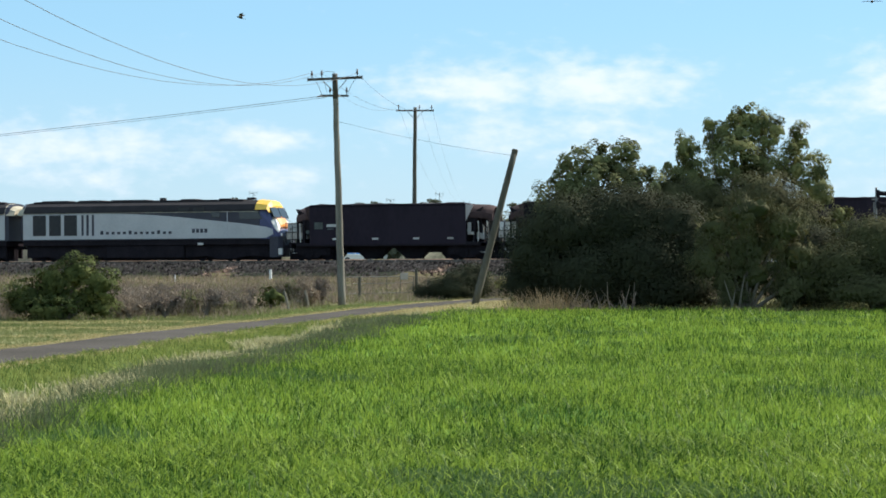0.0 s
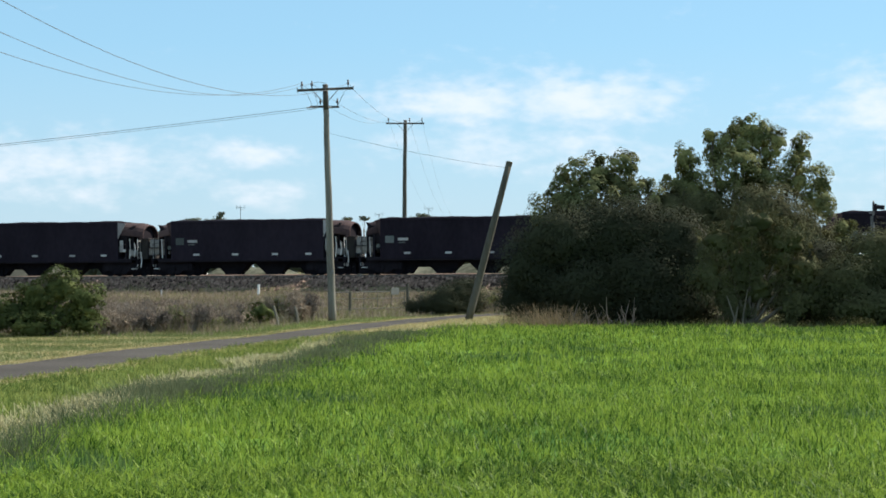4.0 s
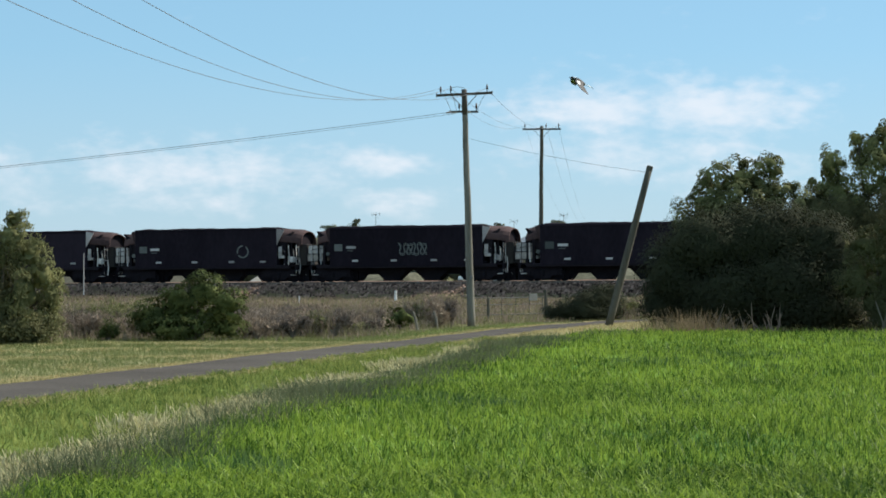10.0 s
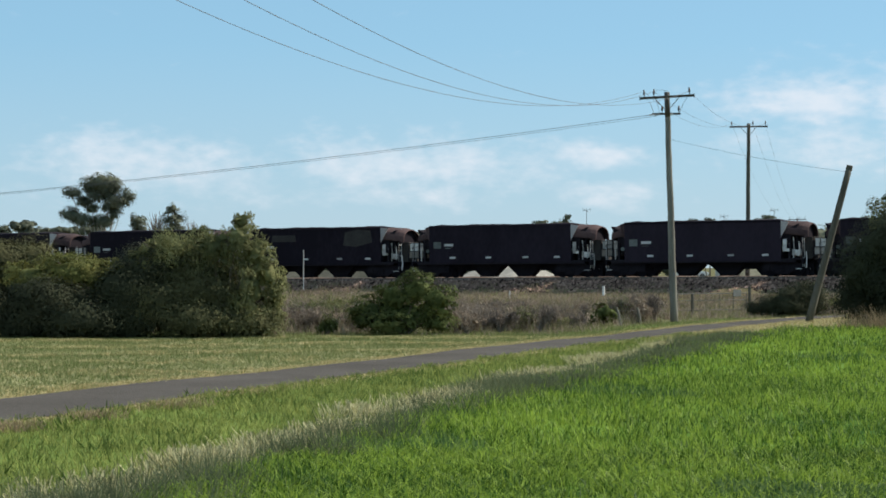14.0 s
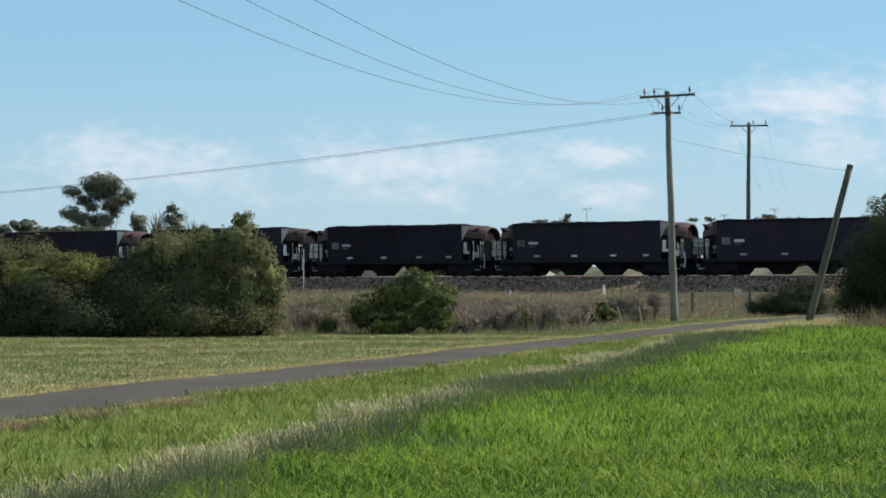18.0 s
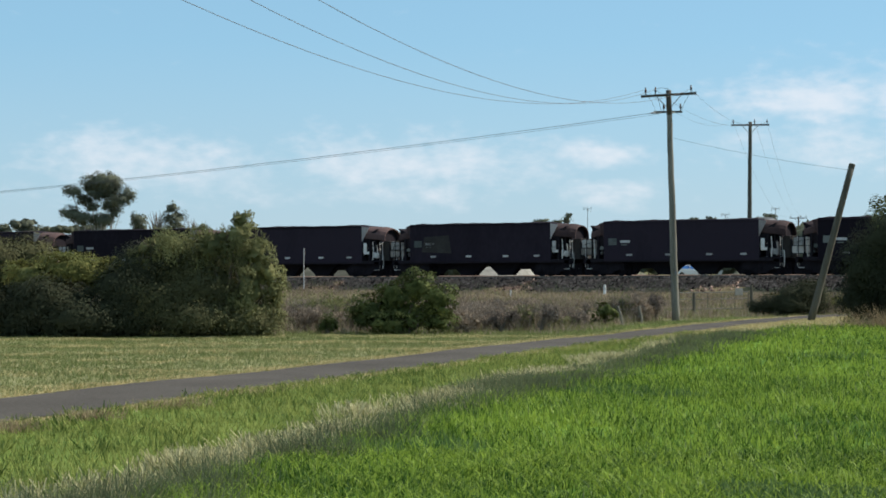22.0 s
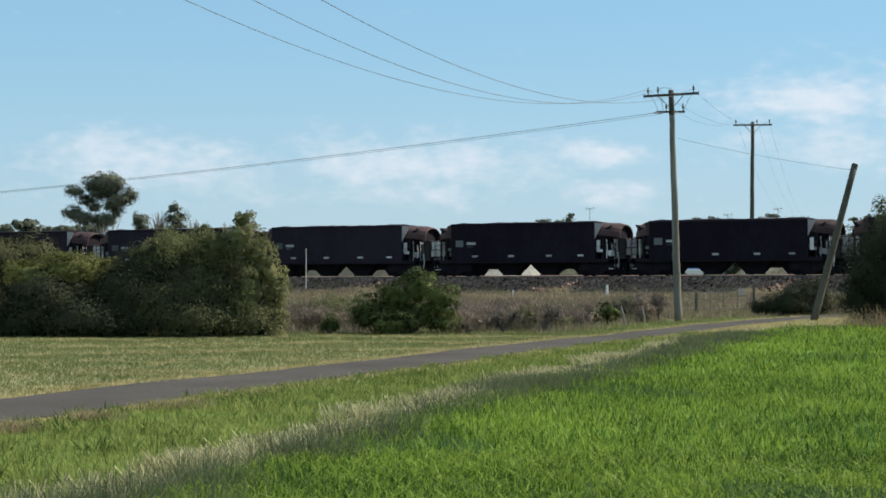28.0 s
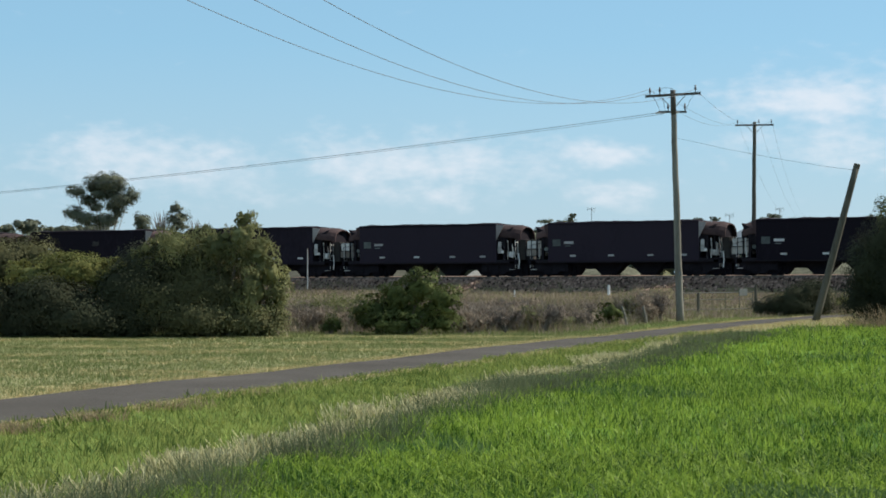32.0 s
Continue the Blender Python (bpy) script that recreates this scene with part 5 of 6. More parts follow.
for k in range(3):
    a = arm_point(P1, -6, -0.30 + (-0.96, -0.55, 0.93)[k], 9.69)
    wire("line_wire", a, arm_point(P0, -6, (-1.6, 0.28, 1.6)[k], 10.8), 2.97, 0.0075, "thin sagging power wire coming over the lane")
    b = arm_point(P2, -10, 0.1 + (-1.08, 0.28, 1.08)[k], 11.62)
    wire("line_wire", arm_point(P1, -6, -0.30 + (-0.96, -0.55, 0.93)[k], 9.69), b, 0.75, 0.0055, "thin power wire between two poles")
    wire("line_wire", b, arm_point(P3, -10, (-0.98, 0.28, 0.98)[k], 8.65), 2.0, 0.005, "thin power wire crossing the railway")
SERVICE = Vector((-48, 95, 4.0))
for k in range(2):
    wire("service_wire", arm_point(P1, -6, -0.9 + 0.2 * k, 8.72 - 0.06 * k, -0.02), SERVICE + Vector((0, 0, -0.04 * k)), 0.62, 0.010 if k == 0 else 0.007, "dark low-voltage service cable")
bm = tubed([(SERVICE.x, SERVICE.y, -0.2), (SERVICE.x, SERVICE.y, 4.3)], [0.1, 0.08], 10)
tagged(part("service_pole", bm, M_POLE), "short timber service pole", "service pole")


def leaning_pole():
    ob = empty("leaning_pole", pose(15.0, 79.0, 0), label="bare leaning timber pole with a sawn dark top", category="pole")
    top = Vector((1.72, 0.1, 6.42))
    n = 10
    part("pole", tubed([top * (k / n) - Vector((0.06, 0, 0.2)) * (k == 0) for k in range(n + 1)], [0.155 - 0.03 * k / n for k in range(n + 1)], 14), M_POLE_D, ob, smooth=True)
    d = top.normalized()
    part("pole_top", tubed([top - d * 0.16, top + d * 0.02, top + d * 0.05], [0.13, 0.132, 0.1], 14), M_POLE_D, ob, "dark tarred top")
    part("eye_bolt", tubed([top - d * 0.2 - Vector((0.2, 0, 0)), top - d * 0.2], 0.012, 6), M_STEEL, ob)
    return Vector((15.0, 79.0, 0)) + top - d * 0.2 - Vector((0.2, 0, 0))


wire("stay_wire", P1 + Vector((-0.1, 0, 7.65)), leaning_pole(), 0.1, 0.006, "thin stay wire from power pole to leaning pole")

# ---- gate, fences and markers ----


def gate():
    ob = empty("farm_gate", pose(13.2, 94.3, 0, 0, 0, math.degrees(math.atan2(96 - 92.6, 15.15 - 11.25))), label="closed grey tubular steel farm gate with mesh", category="gate")
    w = 2.55
    fr = bmesh.new()
    for a, b in (((-w, 0, 0.18), (-w, 0, 0.98)), ((w, 0, 0.18), (w, 0, 0.98)), ((-w, 0, 0.18), (w, 0, 0.18)), ((-w, 0, 0.98), (w, 0, 0.98))):
        tube(fr, [a, b], 0.019, 8)
    part("gate_frame", fr, M_GATE, ob)
    part("mid_rail", tubed([(-w, 0, 0.66), (w, 0, 0.66)], 0.016, 6), M_GATE, ob)
    for k in range(4):
        x = -w + (k + 1) * 2 * w / 5
        part("upright", tubed([(x, 0, 0.18), (x, 0, 0.98)], 0.014, 6), M_GATE, ob)
    mesh = bmesh.new()
    for k in range(18):
        x = -w + (k + 0.5) * 2 * w / 18
        tube(mesh, [(x, 0, 0.18), (x, 0, 0.98)], 0.003, 4, False)
    for k in range(4):
        tube(mesh, [(-w, 0, 0.3 + k * 0.17), (w, 0, 0.3 + k * 0.17)], 0.003, 4, False)
    part("wire_mesh", mesh, M_GATE, ob)
    part("sign_plate", boxed(1.5, 2.1, -0.04, -0.028, 0.82, 1.16, bevel=0.004), M_MARK_G, ob, "faded pale sign plate")
    return ob


gate()


def fence_post(x, y, h, lean, r=0.075, label="short grey split timber fence post"):
    r = 0.05 if h < 0.8 else r
    bm = bmesh.new()
    tube(bm, [(0, 0, -0.2), (lean * 0.5, 0, h * 0.5), (lean, 0.02, h - 0.03), (lean, 0.02, h)], [r * 1.05, r, r * 0.9, r * 0.65], 8)
    ob = part("fence_post", bm, M_POLE_D if h > 0.8 else M_POLE)
    ob.matrix_world = pose(x, y, 0)
    tagged(ob, label, "fence post", "fence posts")


POSTS = [(6.95, 75.0, 0.72, -0.2), (8.0, 77.8, 0.66, -0.16), (2.45, 70.0, 0.5, -0.2), (11.15, 92.6, 1.15, 0.0), (12.0, 92.7, 1.0, 0.0), (15.3, 96.1, 1.32, 0.0), (9.0, 83.5, 0.9, 0.06), (17.2, 97.5, 1.2, 0.05), (19.8, 66.6, 0.5, 0.02)]
for px, py, ph, pl in POSTS:
    fence_post(px, py, ph, pl)
for a, b in (((6.75, 75, 0.6), (7.9, 77.8, 0.55)), ((15.3, 96.1, 0.95), (17.2, 97.5, 0.95))):
    for dz in (0, -0.3):
        wire("fence_wire", Vector(a) + Vector((0, 0, dz)), Vector(b) + Vector((0, 0, dz)), 0.03, 0.003, "rusty plain fence wire")


def marker(name, s, off, z0, h, r, material, label):
    ob = empty(name, Matrix.Translation((*along(s, off).xy, z0)), label=label, category="marker post")
    part("post", tubed([(0, 0, -0.2), (0, 0, h)], [r, r * 0.9], 10), material, ob)
    part("cap", tubed([(0, 0, h), (0, 0, h + 0.03)], [r * 1.15, r * 0.8], 10), M_STEEL, ob)


marker("marker_post", 11.36, 6.45, 0.98, 2.4, 0.035, M_MARK, "thin pale marker post beside the track")
marker("white_marker", -10.14, 7.45, 0.75, 0.38, 0.085, M_WHITE, "short white marker post on the bank")
marker("white_marker", -4.4, 8.45, 0.4, 0.4, 0.05, M_MARK, "small grey marker stake on the bank")


def signal():
    m = Matrix.Translation(along(-45.2, 3.6, -0.5)) @ pose(0, 0, 0, 0, 0, TRACK_TURN)
    ob = empty("railway_signal", m, label="two-aspect railway signal on a steel post", category="signal")
    part("post", tubed([(0, 0, -0.4), (0, 0, 4.35)], [0.075, 0.06], 10), M_STEEL, ob)
    part("ladder", boxed(-0.16, -0.1, 0.06, 0.1, 0.2, 3.6), M_STEEL, ob)
    for z in (3.45, 4.08):
        head = part("lamp_head", boxed(0.0, 0.2, -0.2, 0.2, z - 0.2, z + 0.2, bevel=0.03), M_FRAME, ob, "black lamp head")
        part("hood", tubed([(0.18, 0, z + 0.02), (0.6, 0, z - 0.02)], [0.12, 0.13], 12, False), M_FRAME, head)
        part("lens", tubed([(0.2, 0, z), (0.215, 0, z)], 0.12, 12), M_LENS, head)
    part("bracket", boxed(-0.25, 0.1, -0.04, 0.04, 3.72, 3.8), M_STEEL, ob)
    part("finial", tubed([(0, 0, 4.35), (0, 0, 4.45)], [0.08, 0.02], 8), M_STEEL, ob)


signal()


def mast(x, y, h, label):
    ob = empty("antenna_mast", pose(x, y, 0), label=label, category="antenna mast")
    part("mast", tubed([(0, 0, -0.2), (0, 0, h)], [0.05, 0.025], 6), M_STEEL, ob)
    part("boom", tubed([(-0.4, 0, h - 0.12), (0.4, 0, h + 0.02)], 0.018, 5), M_STEEL, ob)
    part("boom", tubed([(-0.3, 0, h + 0.08), (0.3, 0, h - 0.35)], 0.016, 5), M_STEEL, ob)
    for k, x0 in enumerate((-0.38, 0.0, 0.36)):
        part("dipole", tubed([(x0, 0, h - 0.22), (x0, 0, h + 0.14)], 0.014, 5), M_STEEL, ob)


mast(13.76, 185, 7.8, "thin antenna mast beyond the railway")
mast(31.3, 182, 7.7, "thin rooftop-high antenna mast beyond the railway")
mast(27.0, 185, 7.2, "faint antenna mast beyond the railway")


def cottage():
    ob = empty("cottage", pose(31.0, 186, 0, 0, 0, 8), label="low cream cottage with grey iron hipped roof", category="house")
    wall = boxed(-4, 4, -3, 3, -0.1, 4.4)
    part("wall", wall, M_WALLB, ob)
    bm = bmesh.new()
    e = [bm.verts.new(p) for p in ((-4.5, -3.5, 4.3), (4.5, -3.5, 4.3), (4.5, 3.5, 4.3), (-4.5, 3.5, 4.3))]
    r0, r1 = bm.verts.new((-0.8, 0, 6.85)), bm.verts.new((0.8, 0, 6.85))
    for f in ((e[0], e[1], r1, r0), (e[1], e[2], r1), (e[2], e[3], r0, r1), (e[3], e[0], r0), (e[3], e[2], e[1], e[0])):
        bm.faces.new(f)
    part("roof", bm, M_TIN, ob)
    part("ridge_cap", tubed([(-0.8, 0, 6.87), (0.8, 0, 6.87)], 0.07, 6), M_TIN, ob)
    for x in (-2.2, 2.2):
        w = part("window", boxed(x - 0.6, x + 0.6, -3.04, -2.98, 1.6, 3.0), M_WHITE, ob)
        part("pane", boxed(x - 0.5, x + 0.5, -3.05, -3.045, 1.7, 2.9), M_GLASS_D, w)
    part("door", boxed(-0.45, 0.45, -3.04, -2.98, 0.1, 2.2), M_POLE_D, ob)


cottage()

def parked_car(x, y, z, turn):
    """A saloon car along x, nose to +x."""
    ob = empty("car", pose(x, y, z, 0, 0, turn), label="white saloon car with sky-blue reflection painted windows parked beyond the railway", category="car")
    lower = [(-2.15, 0.45), (-2.2, 0.7), (-2.1, 0.95), (-1.35, 1.0), (1.0, 0.95), (2.0, 0.82), (2.2, 0.62), (2.15, 0.35), (1.75, 0.3), (-1.75, 0.3)]
    bm = prism(bmesh.new(), lower, -0.84, 0.84)
    bmesh.ops.bevel(bm, geom=[e for e in bm.edges if abs(e.verts[0].co.y - e.verts[1].co.y) < 0.01], offset=0.06, segments=2, affect="EDGES")
    part("body", bm, M_CAR, ob)
    glass = bmesh.new()
    loft(glass, [[(-1.7, -0.76, 0.96), (1.05, -0.76, 0.93), (1.05, 0.76, 0.93), (-1.7, 0.76, 0.96)], [(-1.0, -0.62, 1.40), (0.3, -0.62, 1.40), (0.3, 0.62, 1.40), (-1.0, 0.62, 1.40)]])
    part("cabin_glass", glass, M_CAR_GLASS, ob, "windows with the sky's blue reflection as colour")
    part("roof", boxed(-1.05, 0.36, -0.64, 0.64, 1.39, 1.45, bevel=0.025), M_CAR, ob)
    for sy in (-1, 1):
        for xa, xb in ((-1.7, -1.02), (-0.3, -0.3), (1.05, 0.32)):
            part("pillar", tubed([(xa, sy * 0.765, 0.95), (xb, sy * 0.635, 1.41)], 0.035, 6), M_CAR, ob)
        part("headlight", boxed(2.08, 2.2, sy * 0.6 - 0.16, sy * 0.6 + 0.16, 0.62, 0.76, bevel=0.02), M_GLASS_D, ob)
        part("mirror", boxed(0.78, 0.9, sy * 0.9 - 0.09, sy * 0.9 + 0.09, 0.98, 1.1, bevel=0.02), M_CAR, ob)
        for wx in (-1.35, 1.35):
            wheel = part("wheel", tubed([(wx, sy * 0.88, 0.31), (wx, sy * 0.68, 0.31)], [0.31, 0.31], 18), M_TYRE, ob)
            part("rim", tubed([(wx, sy * 0.895, 0.31), (wx, sy * 0.85, 0.31)], [0.19, 0.2], 14), M_STEEL, wheel)
    for bx in (-2.2, 2.18):
        part("bumper", boxed(bx - 0.06, bx + 0.06, -0.8, 0.8, 0.36, 0.54, bevel=0.03), M_GRILLE, ob)
    return ob


sheet("yard", lambda y: (14.0, 44.0), [217, 220, 224, 230, 238, 250], 12, lambda y: 0.9 if 219 < y < 240 else -0.05, M_BANK, "raised earth yard beyond the railway", "yard")
parked_car(28.9, 226.5, 0.88, 14)

# ---- the train ----
PITCH = 13.82
WAGONS = 44


def train_s(t):
    """How far the first wagon's leading corner has come along the track: the train slows a little."""
    return -20.55 + 15.974 * t - 0.00668 * t * t


def wheel_mesh():
    bm = bmesh.new()
    tube(bm, [(0, -0.80, 0), (0, -0.79, 0), (0, -0.68, 0), (0, -0.66, 0)], [0.40, 0.43, 0.43, 0.46], 20)
    tube(bm, [(0, 0.66, 0), (0, 0.68, 0), (0, 0.79, 0), (0, 0.80, 0)], [0.46, 0.43, 0.43, 0.40], 20)
    tube(bm, [(0, -0.98, 0), (0, 0.98, 0)], 0.085, 8)
    me = bpy.data.meshes.new("wheelset")
    bm.to_mesh(me)
    bm.free()
    me.materials.append(M_FRAME)
    return me


WHEELSET = wheel_mesh()


def bogie(parent, x, base=1.75):
    """Side frames with springs and axle boxes; two wheelsets that roll."""
    bm = boxed(-0.3, 0.3, -0.97, 0.97, 0.15, 0.85)
    b = part("bogie", bm, M_FRAME, parent)
    for y in (-1.02, 1.02):
        bm = bmesh.new()
        prism(bm, [(-base / 2 - 0.35, 0.3), (-base / 2 - 0.35, 0.75), (-0.5, 0.95), (0.5, 0.95), (base / 2 + 0.35, 0.75), (base / 2 + 0.35, 0.3), (base / 2 - 0.25, 0.3), (0.42, 0.12), (-0.42, 0.12), (-base / 2 + 0.25, 0.3)], y - 0.05, y + 0.05)
        part("side_frame", bm, M_FRAME, b)
        part("spring", tubed([(0, y * 1.06, 0.25), (0, y * 1.06, 0.6)], 0.12, 8), M_FRAME, b)
        for k in (-1, 1):
            part("axle_box", boxed(k * base / 2 - 0.13, k * base / 2 + 0.13, y - 0.1, y + 0.1, 0.32, 0.6), M_FRAME, b)
    for k in (-1, 1):
        part("brake_beam", boxed(k * base / 2 - 0.6, k * base / 2 + 0.6, -0.5, 0.5, 0.04, 0.62), M_FRAME, b)
    b.location = (x, 0, 0)
    for k in (-1, 1):
        w = new("wheelset", WHEELSET)
        w.parent = b
        w.location = (k * base / 2, 0, 0.43)
    return b


def arch(x, half, spring, top, n=10):
    """An arch across the wagon: springing height, crown height."""
    return [(x, -half * math.cos(math.pi * k / n), spring + (top - spring) * math.sin(math.pi * k / n) ** 0.8) for k in range(n + 1)]


def wagon():
    ob = empty("hopper_wagon", label="coal-black steel hopper wagon with rusty curved ends", category="wagon", group="coal train wagons")
    hl = 5.075
    # body with slightly inward upper edge and heaped load line
    bm = bmesh.new()
    sec = lambda x: [(x, -1.42, 0.86), (x, -1.45, 0.98), (x, -1.45, 3.30), (x, -1.40, 3.42), (x, -1.28, 3.42), (x, 1.28, 3.42), (x, 1.40, 3.42), (x, 1.45, 3.30), (x, 1.45, 0.98), (x, 1.42, 0.86)]
    loft(bm, [sec(-hl), sec(hl)])
    part("body", bm, M_WAGON, ob)
    # coal load, a low uneven heap
    n, verts, faces = 24, [], []
    rng = random.Random(8)
    for i in range(n + 1):
        x = -hl + 0.1 + (2 * hl - 0.2) * i / n
        for j in range(5):
            y = -1.2 + 2.4 * j / 4
            edge = (0 < i < n) * (0 < j < 4)
            verts.append((x, y, 3.43 + edge * (0.03 + 0.07 * rng.random())))
    for i in range(n):
        for j in range(4):
            q = i * 5 + j
            faces.append((q, q + 5, q + 6, q + 1))
    raw("coal_load", verts, faces, M_FRAME, ob, "black heaped coal")
    for y in (-1.46, 1.46):
        part("top_rail", boxed(-hl, hl, y - 0.02, y + 0.02, 3.30, 3.43, bevel=0.01), M_WAGON, ob)
        part("side_sill", boxed(-6.0, 6.0, y * 0.955 - 0.04, y * 0.955 + 0.04, 0.84, 1.04, bevel=0.015), M_FRAME, ob)
    part("centre_sill", boxed(-6.35, 6.35, -0.3, 0.3, 0.72, 1.02), M_FRAME, ob)
    for sx in (-1, 1):
        # end corner plates, sloping in
        for y in (-1, 1):
            bm = bmesh.new()
            a = [(sx * hl, y * 1.45, 3.38), (sx * (hl + 0.42), y * 1.20, 3.30), (sx * hl, y * 1.45, 2.35)]
            b = [(sx * hl, y * 1.41, 3.38), (sx * (hl + 0.42), y * 1.16, 3.30), (sx * hl, y * 1.41, 2.35)]
            va, vb = [bm.verts.new(p) for p in a], [bm.verts.new(p) for p in b]
            bm.faces.new(va), bm.faces.new(vb[::-1])
            for i in range(3):
                bm.faces.new((va[i], vb[i], vb[(i + 1) % 3], va[(i + 1) % 3]))
            bmesh.ops.recalc_face_normals(bm, faces=bm.faces[:])
            # the plates at the sunward end are coloured pale, as if lit
            part("corner_plate", bm, M_CORNER if sx > 0 else M_HOOD, ob, "corner plate with sunlight put into its pale colour" if sx > 0 else "rusty corner plate")
        # curved end hood: an arched shell, open at the outer end
        bm = bmesh.new()
        far = (1.2, 1.62, 1.30, 1.36) if sx > 0 else (0.6, 0.95, 0.72, 0.78)
        outer = [arch(sx * (hl + 0.05), 1.26, 2.62, 3.40), arch(sx * (hl + far[0]), 1.26, 2.50, 3.36), arch(sx * (hl + far[1]), 1.2, 2.42, 3.24)]
        inner = [[(x, y * 0.95, z - 0.05) for x, y, z in r] for r in outer[::-1]]
        rows = [[bm.verts.new(p) for p in r] for r in outer + inner]
        for r0, r1 in zip(rows, rows[1:] + rows[:1]):
            for k in range(10):
                bm.faces.new((r0[k], r0[k + 1], r1[k + 1], r1[k]))
        bmesh.ops.recalc_face_normals(bm, faces=bm.faces[:])
        part("end_hood", bm, M_HOOD, ob, "rusty brown curved end hood", smooth=False)
        bm = bmesh.new()
        rim = [arch(sx * (hl + q), 1.17, 2.3, 3.2) for q in far[2:]]
        loft(bm, rim)
        part("end_plate", bm, M_FRAME, ob, "dark end plate inside the hood")
        part("slope_frame", boxed(min(sx * (hl + 0.4), sx * (hl + 0.55)), max(sx * (hl + 0.4), sx * (hl + 0.55)), -1.25, 1.25, 1.07, 2.5), M_FRAME, ob)
        bm = bmesh.new()
        prism(bm, [(sx * (hl + 0.0), 2.7), (sx * (hl + 1.0), 3.2), (sx * (hl + 1.0), 3.14), (sx * (hl + 0.0), 1.3)], -1.15, 1.15)
        part("slope_sheet", bm, M_FRAME, ob)
        # added plate that keeps sun from passing between wagons onto the ballast
        part("end_bulkhead", boxed(min(sx * (hl + 1.06), sx * (hl + 1.14)), max(sx * (hl + 1.06), sx * (hl + 1.14)), -0.75, 1.25, 1.07, 2.7), M_FRAME, ob)
        part("platform", boxed(min(sx * (hl + 0.05), sx * (hl + 1.4)), max(sx * (hl + 0.05), sx * (hl + 1.4)), -1.4, 1.4, 1.0, 1.07, bevel=0.01), M_FRAME, ob)
        part("end_beam", boxed(min(sx * 6.32, sx * 6.45), max(sx * 6.32, sx * 6.45), -1.4, 1.4, 0.74, 1.1, bevel=0.015), M_FRAME, ob)
        # coupler and its head
        c = part("coupler", tubed([(sx * 6.4, 0, 0.88), (sx * 6.85, 0, 0.88)], 0.07, 8), M_FRAME, ob)
        part("coupler_head", boxed(min(sx * 6.72, sx * 6.9), max(sx * 6.72, sx * 6.9), -0.16, 0.16, 0.74, 1.02, bevel=0.03), M_FRAME, c)
        # brake gear, ladder and hand rails on the platform
        part("brake_cylinder", tubed([(sx * (hl + 0.55), -0.95, 1.45), (sx * (hl + 0.55), -0.3, 1.45)], 0.2, 12), M_GEAR, ob, "pale brake cylinder")
        part("air_tank", tubed([(sx * (hl + 1.0), 0.1, 1.35), (sx * (hl + 1.0), 1.1, 1.35)], 0.24, 12), M_GEAR, ob, "pale air tank")
        part("gear_panel", boxed(min(sx * (hl + 0.75), sx * (hl + 0.82)), max(sx * (hl + 0.75), sx * (hl + 0.82)), -0.2, 0.95, 1.6, 2.05, bevel=0.01), M_GEAR, ob, "whitish gear panel")
        for y in (-1.3, -0.9):
            part("ladder_rail", tubed([(sx * (hl + 1.3), y, 0.55), (sx * (hl + 1.3), y, 2.35)], 0.022, 6), M_GEAR, ob)
        for k in range(5):
            z = 0.75 + 0.36 * k
            part("ladder_rung", tubed([(sx * (hl + 1.3), -1.3, z), (sx * (hl + 1.3), -0.9, z)], 0.017, 5), M_GEAR, ob)
        part("hand_rail", tubed([(sx * (hl + 0.12), -1.36, 2.2), (sx * (hl + 1.3), -1.36, 2.0), (sx * (hl + 1.3), -1.36, 1.07)], 0.02, 6), M_FRAME, ob)
        part("strut", tubed([(sx * (hl + 0.9), -1.1, 2.55), (sx * (hl + 0.9), -1.1, 1.07)], 0.04, 6), M_FRAME, ob)
        part("strut", tubed([(sx * (hl + 0.9), 1.1, 2.55), (sx * (hl + 0.9), 1.1, 1.07)], 0.04, 6), M_FRAME, ob)
        if sx > 0:
            for q, z0, z1 in ((0.45, 1.1, 2.0), (0.72, 1.1, 2.35), (1.05, 1.2, 2.1), (1.5, 0.5, 1.5)):
                part("air_pipe", tubed([(hl + q, -1.22, z0), (hl + q + 0.04, -1.2, (z0 + z1) / 2), (hl + q, -1.22, z1)], 0.035, 6), M_GEAR, ob, "worn pale air pipe")
            part("end_cabinet", boxed(hl + 1.28, hl + 1.78, -0.75, 1.25, 1.05, 2.38, bevel=0.03), M_WORN, ob, "dusty dark gear cabinet")
            part("step_plate", boxed(hl + 0.1, hl + 0.34, -1.4, -1.33, 1.5, 2.25, bevel=0.02), M_GEAR, ob, "worn whitish upright plate")
            part("step_plate", boxed(hl + 0.3, hl + 0.5, -1.38, -1.32, 1.5, 1.68, bevel=0.02), M_GEAR, ob, "worn whitish foot of the plate")
            part("valve_box", boxed(hl + 0.8, hl + 1.15, -1.2, -0.95, 1.25, 1.6, bevel=0.03), M_GEAR, ob, "pale valve box")
        else:
            part("valve_box", boxed(-hl - 1.62, -hl - 0.95, -1.1, -0.8, 1.78, 2.28, bevel=0.03), M_GEAR, ob, "whitish control box")
            part("end_panel", boxed(-hl - 1.7, -hl - 0.55, -1.04, -0.94, 1.28, 1.74, bevel=0.02), M_PANEL, ob, "dusty pale brown gear panel")
            part("end_panel", boxed(-hl - 0.92, -hl - 0.5, -1.06, -0.96, 1.78, 2.3, bevel=0.02), M_PANEL, ob, "dusty pale brown gear panel")
            for z in (1.3, 1.76, 2.3):
                part("end_rail", tubed([(-hl - 1.75, -1.14, z), (-hl - 0.45, -1.14, z)], 0.025, 6), M_FRAME, ob)
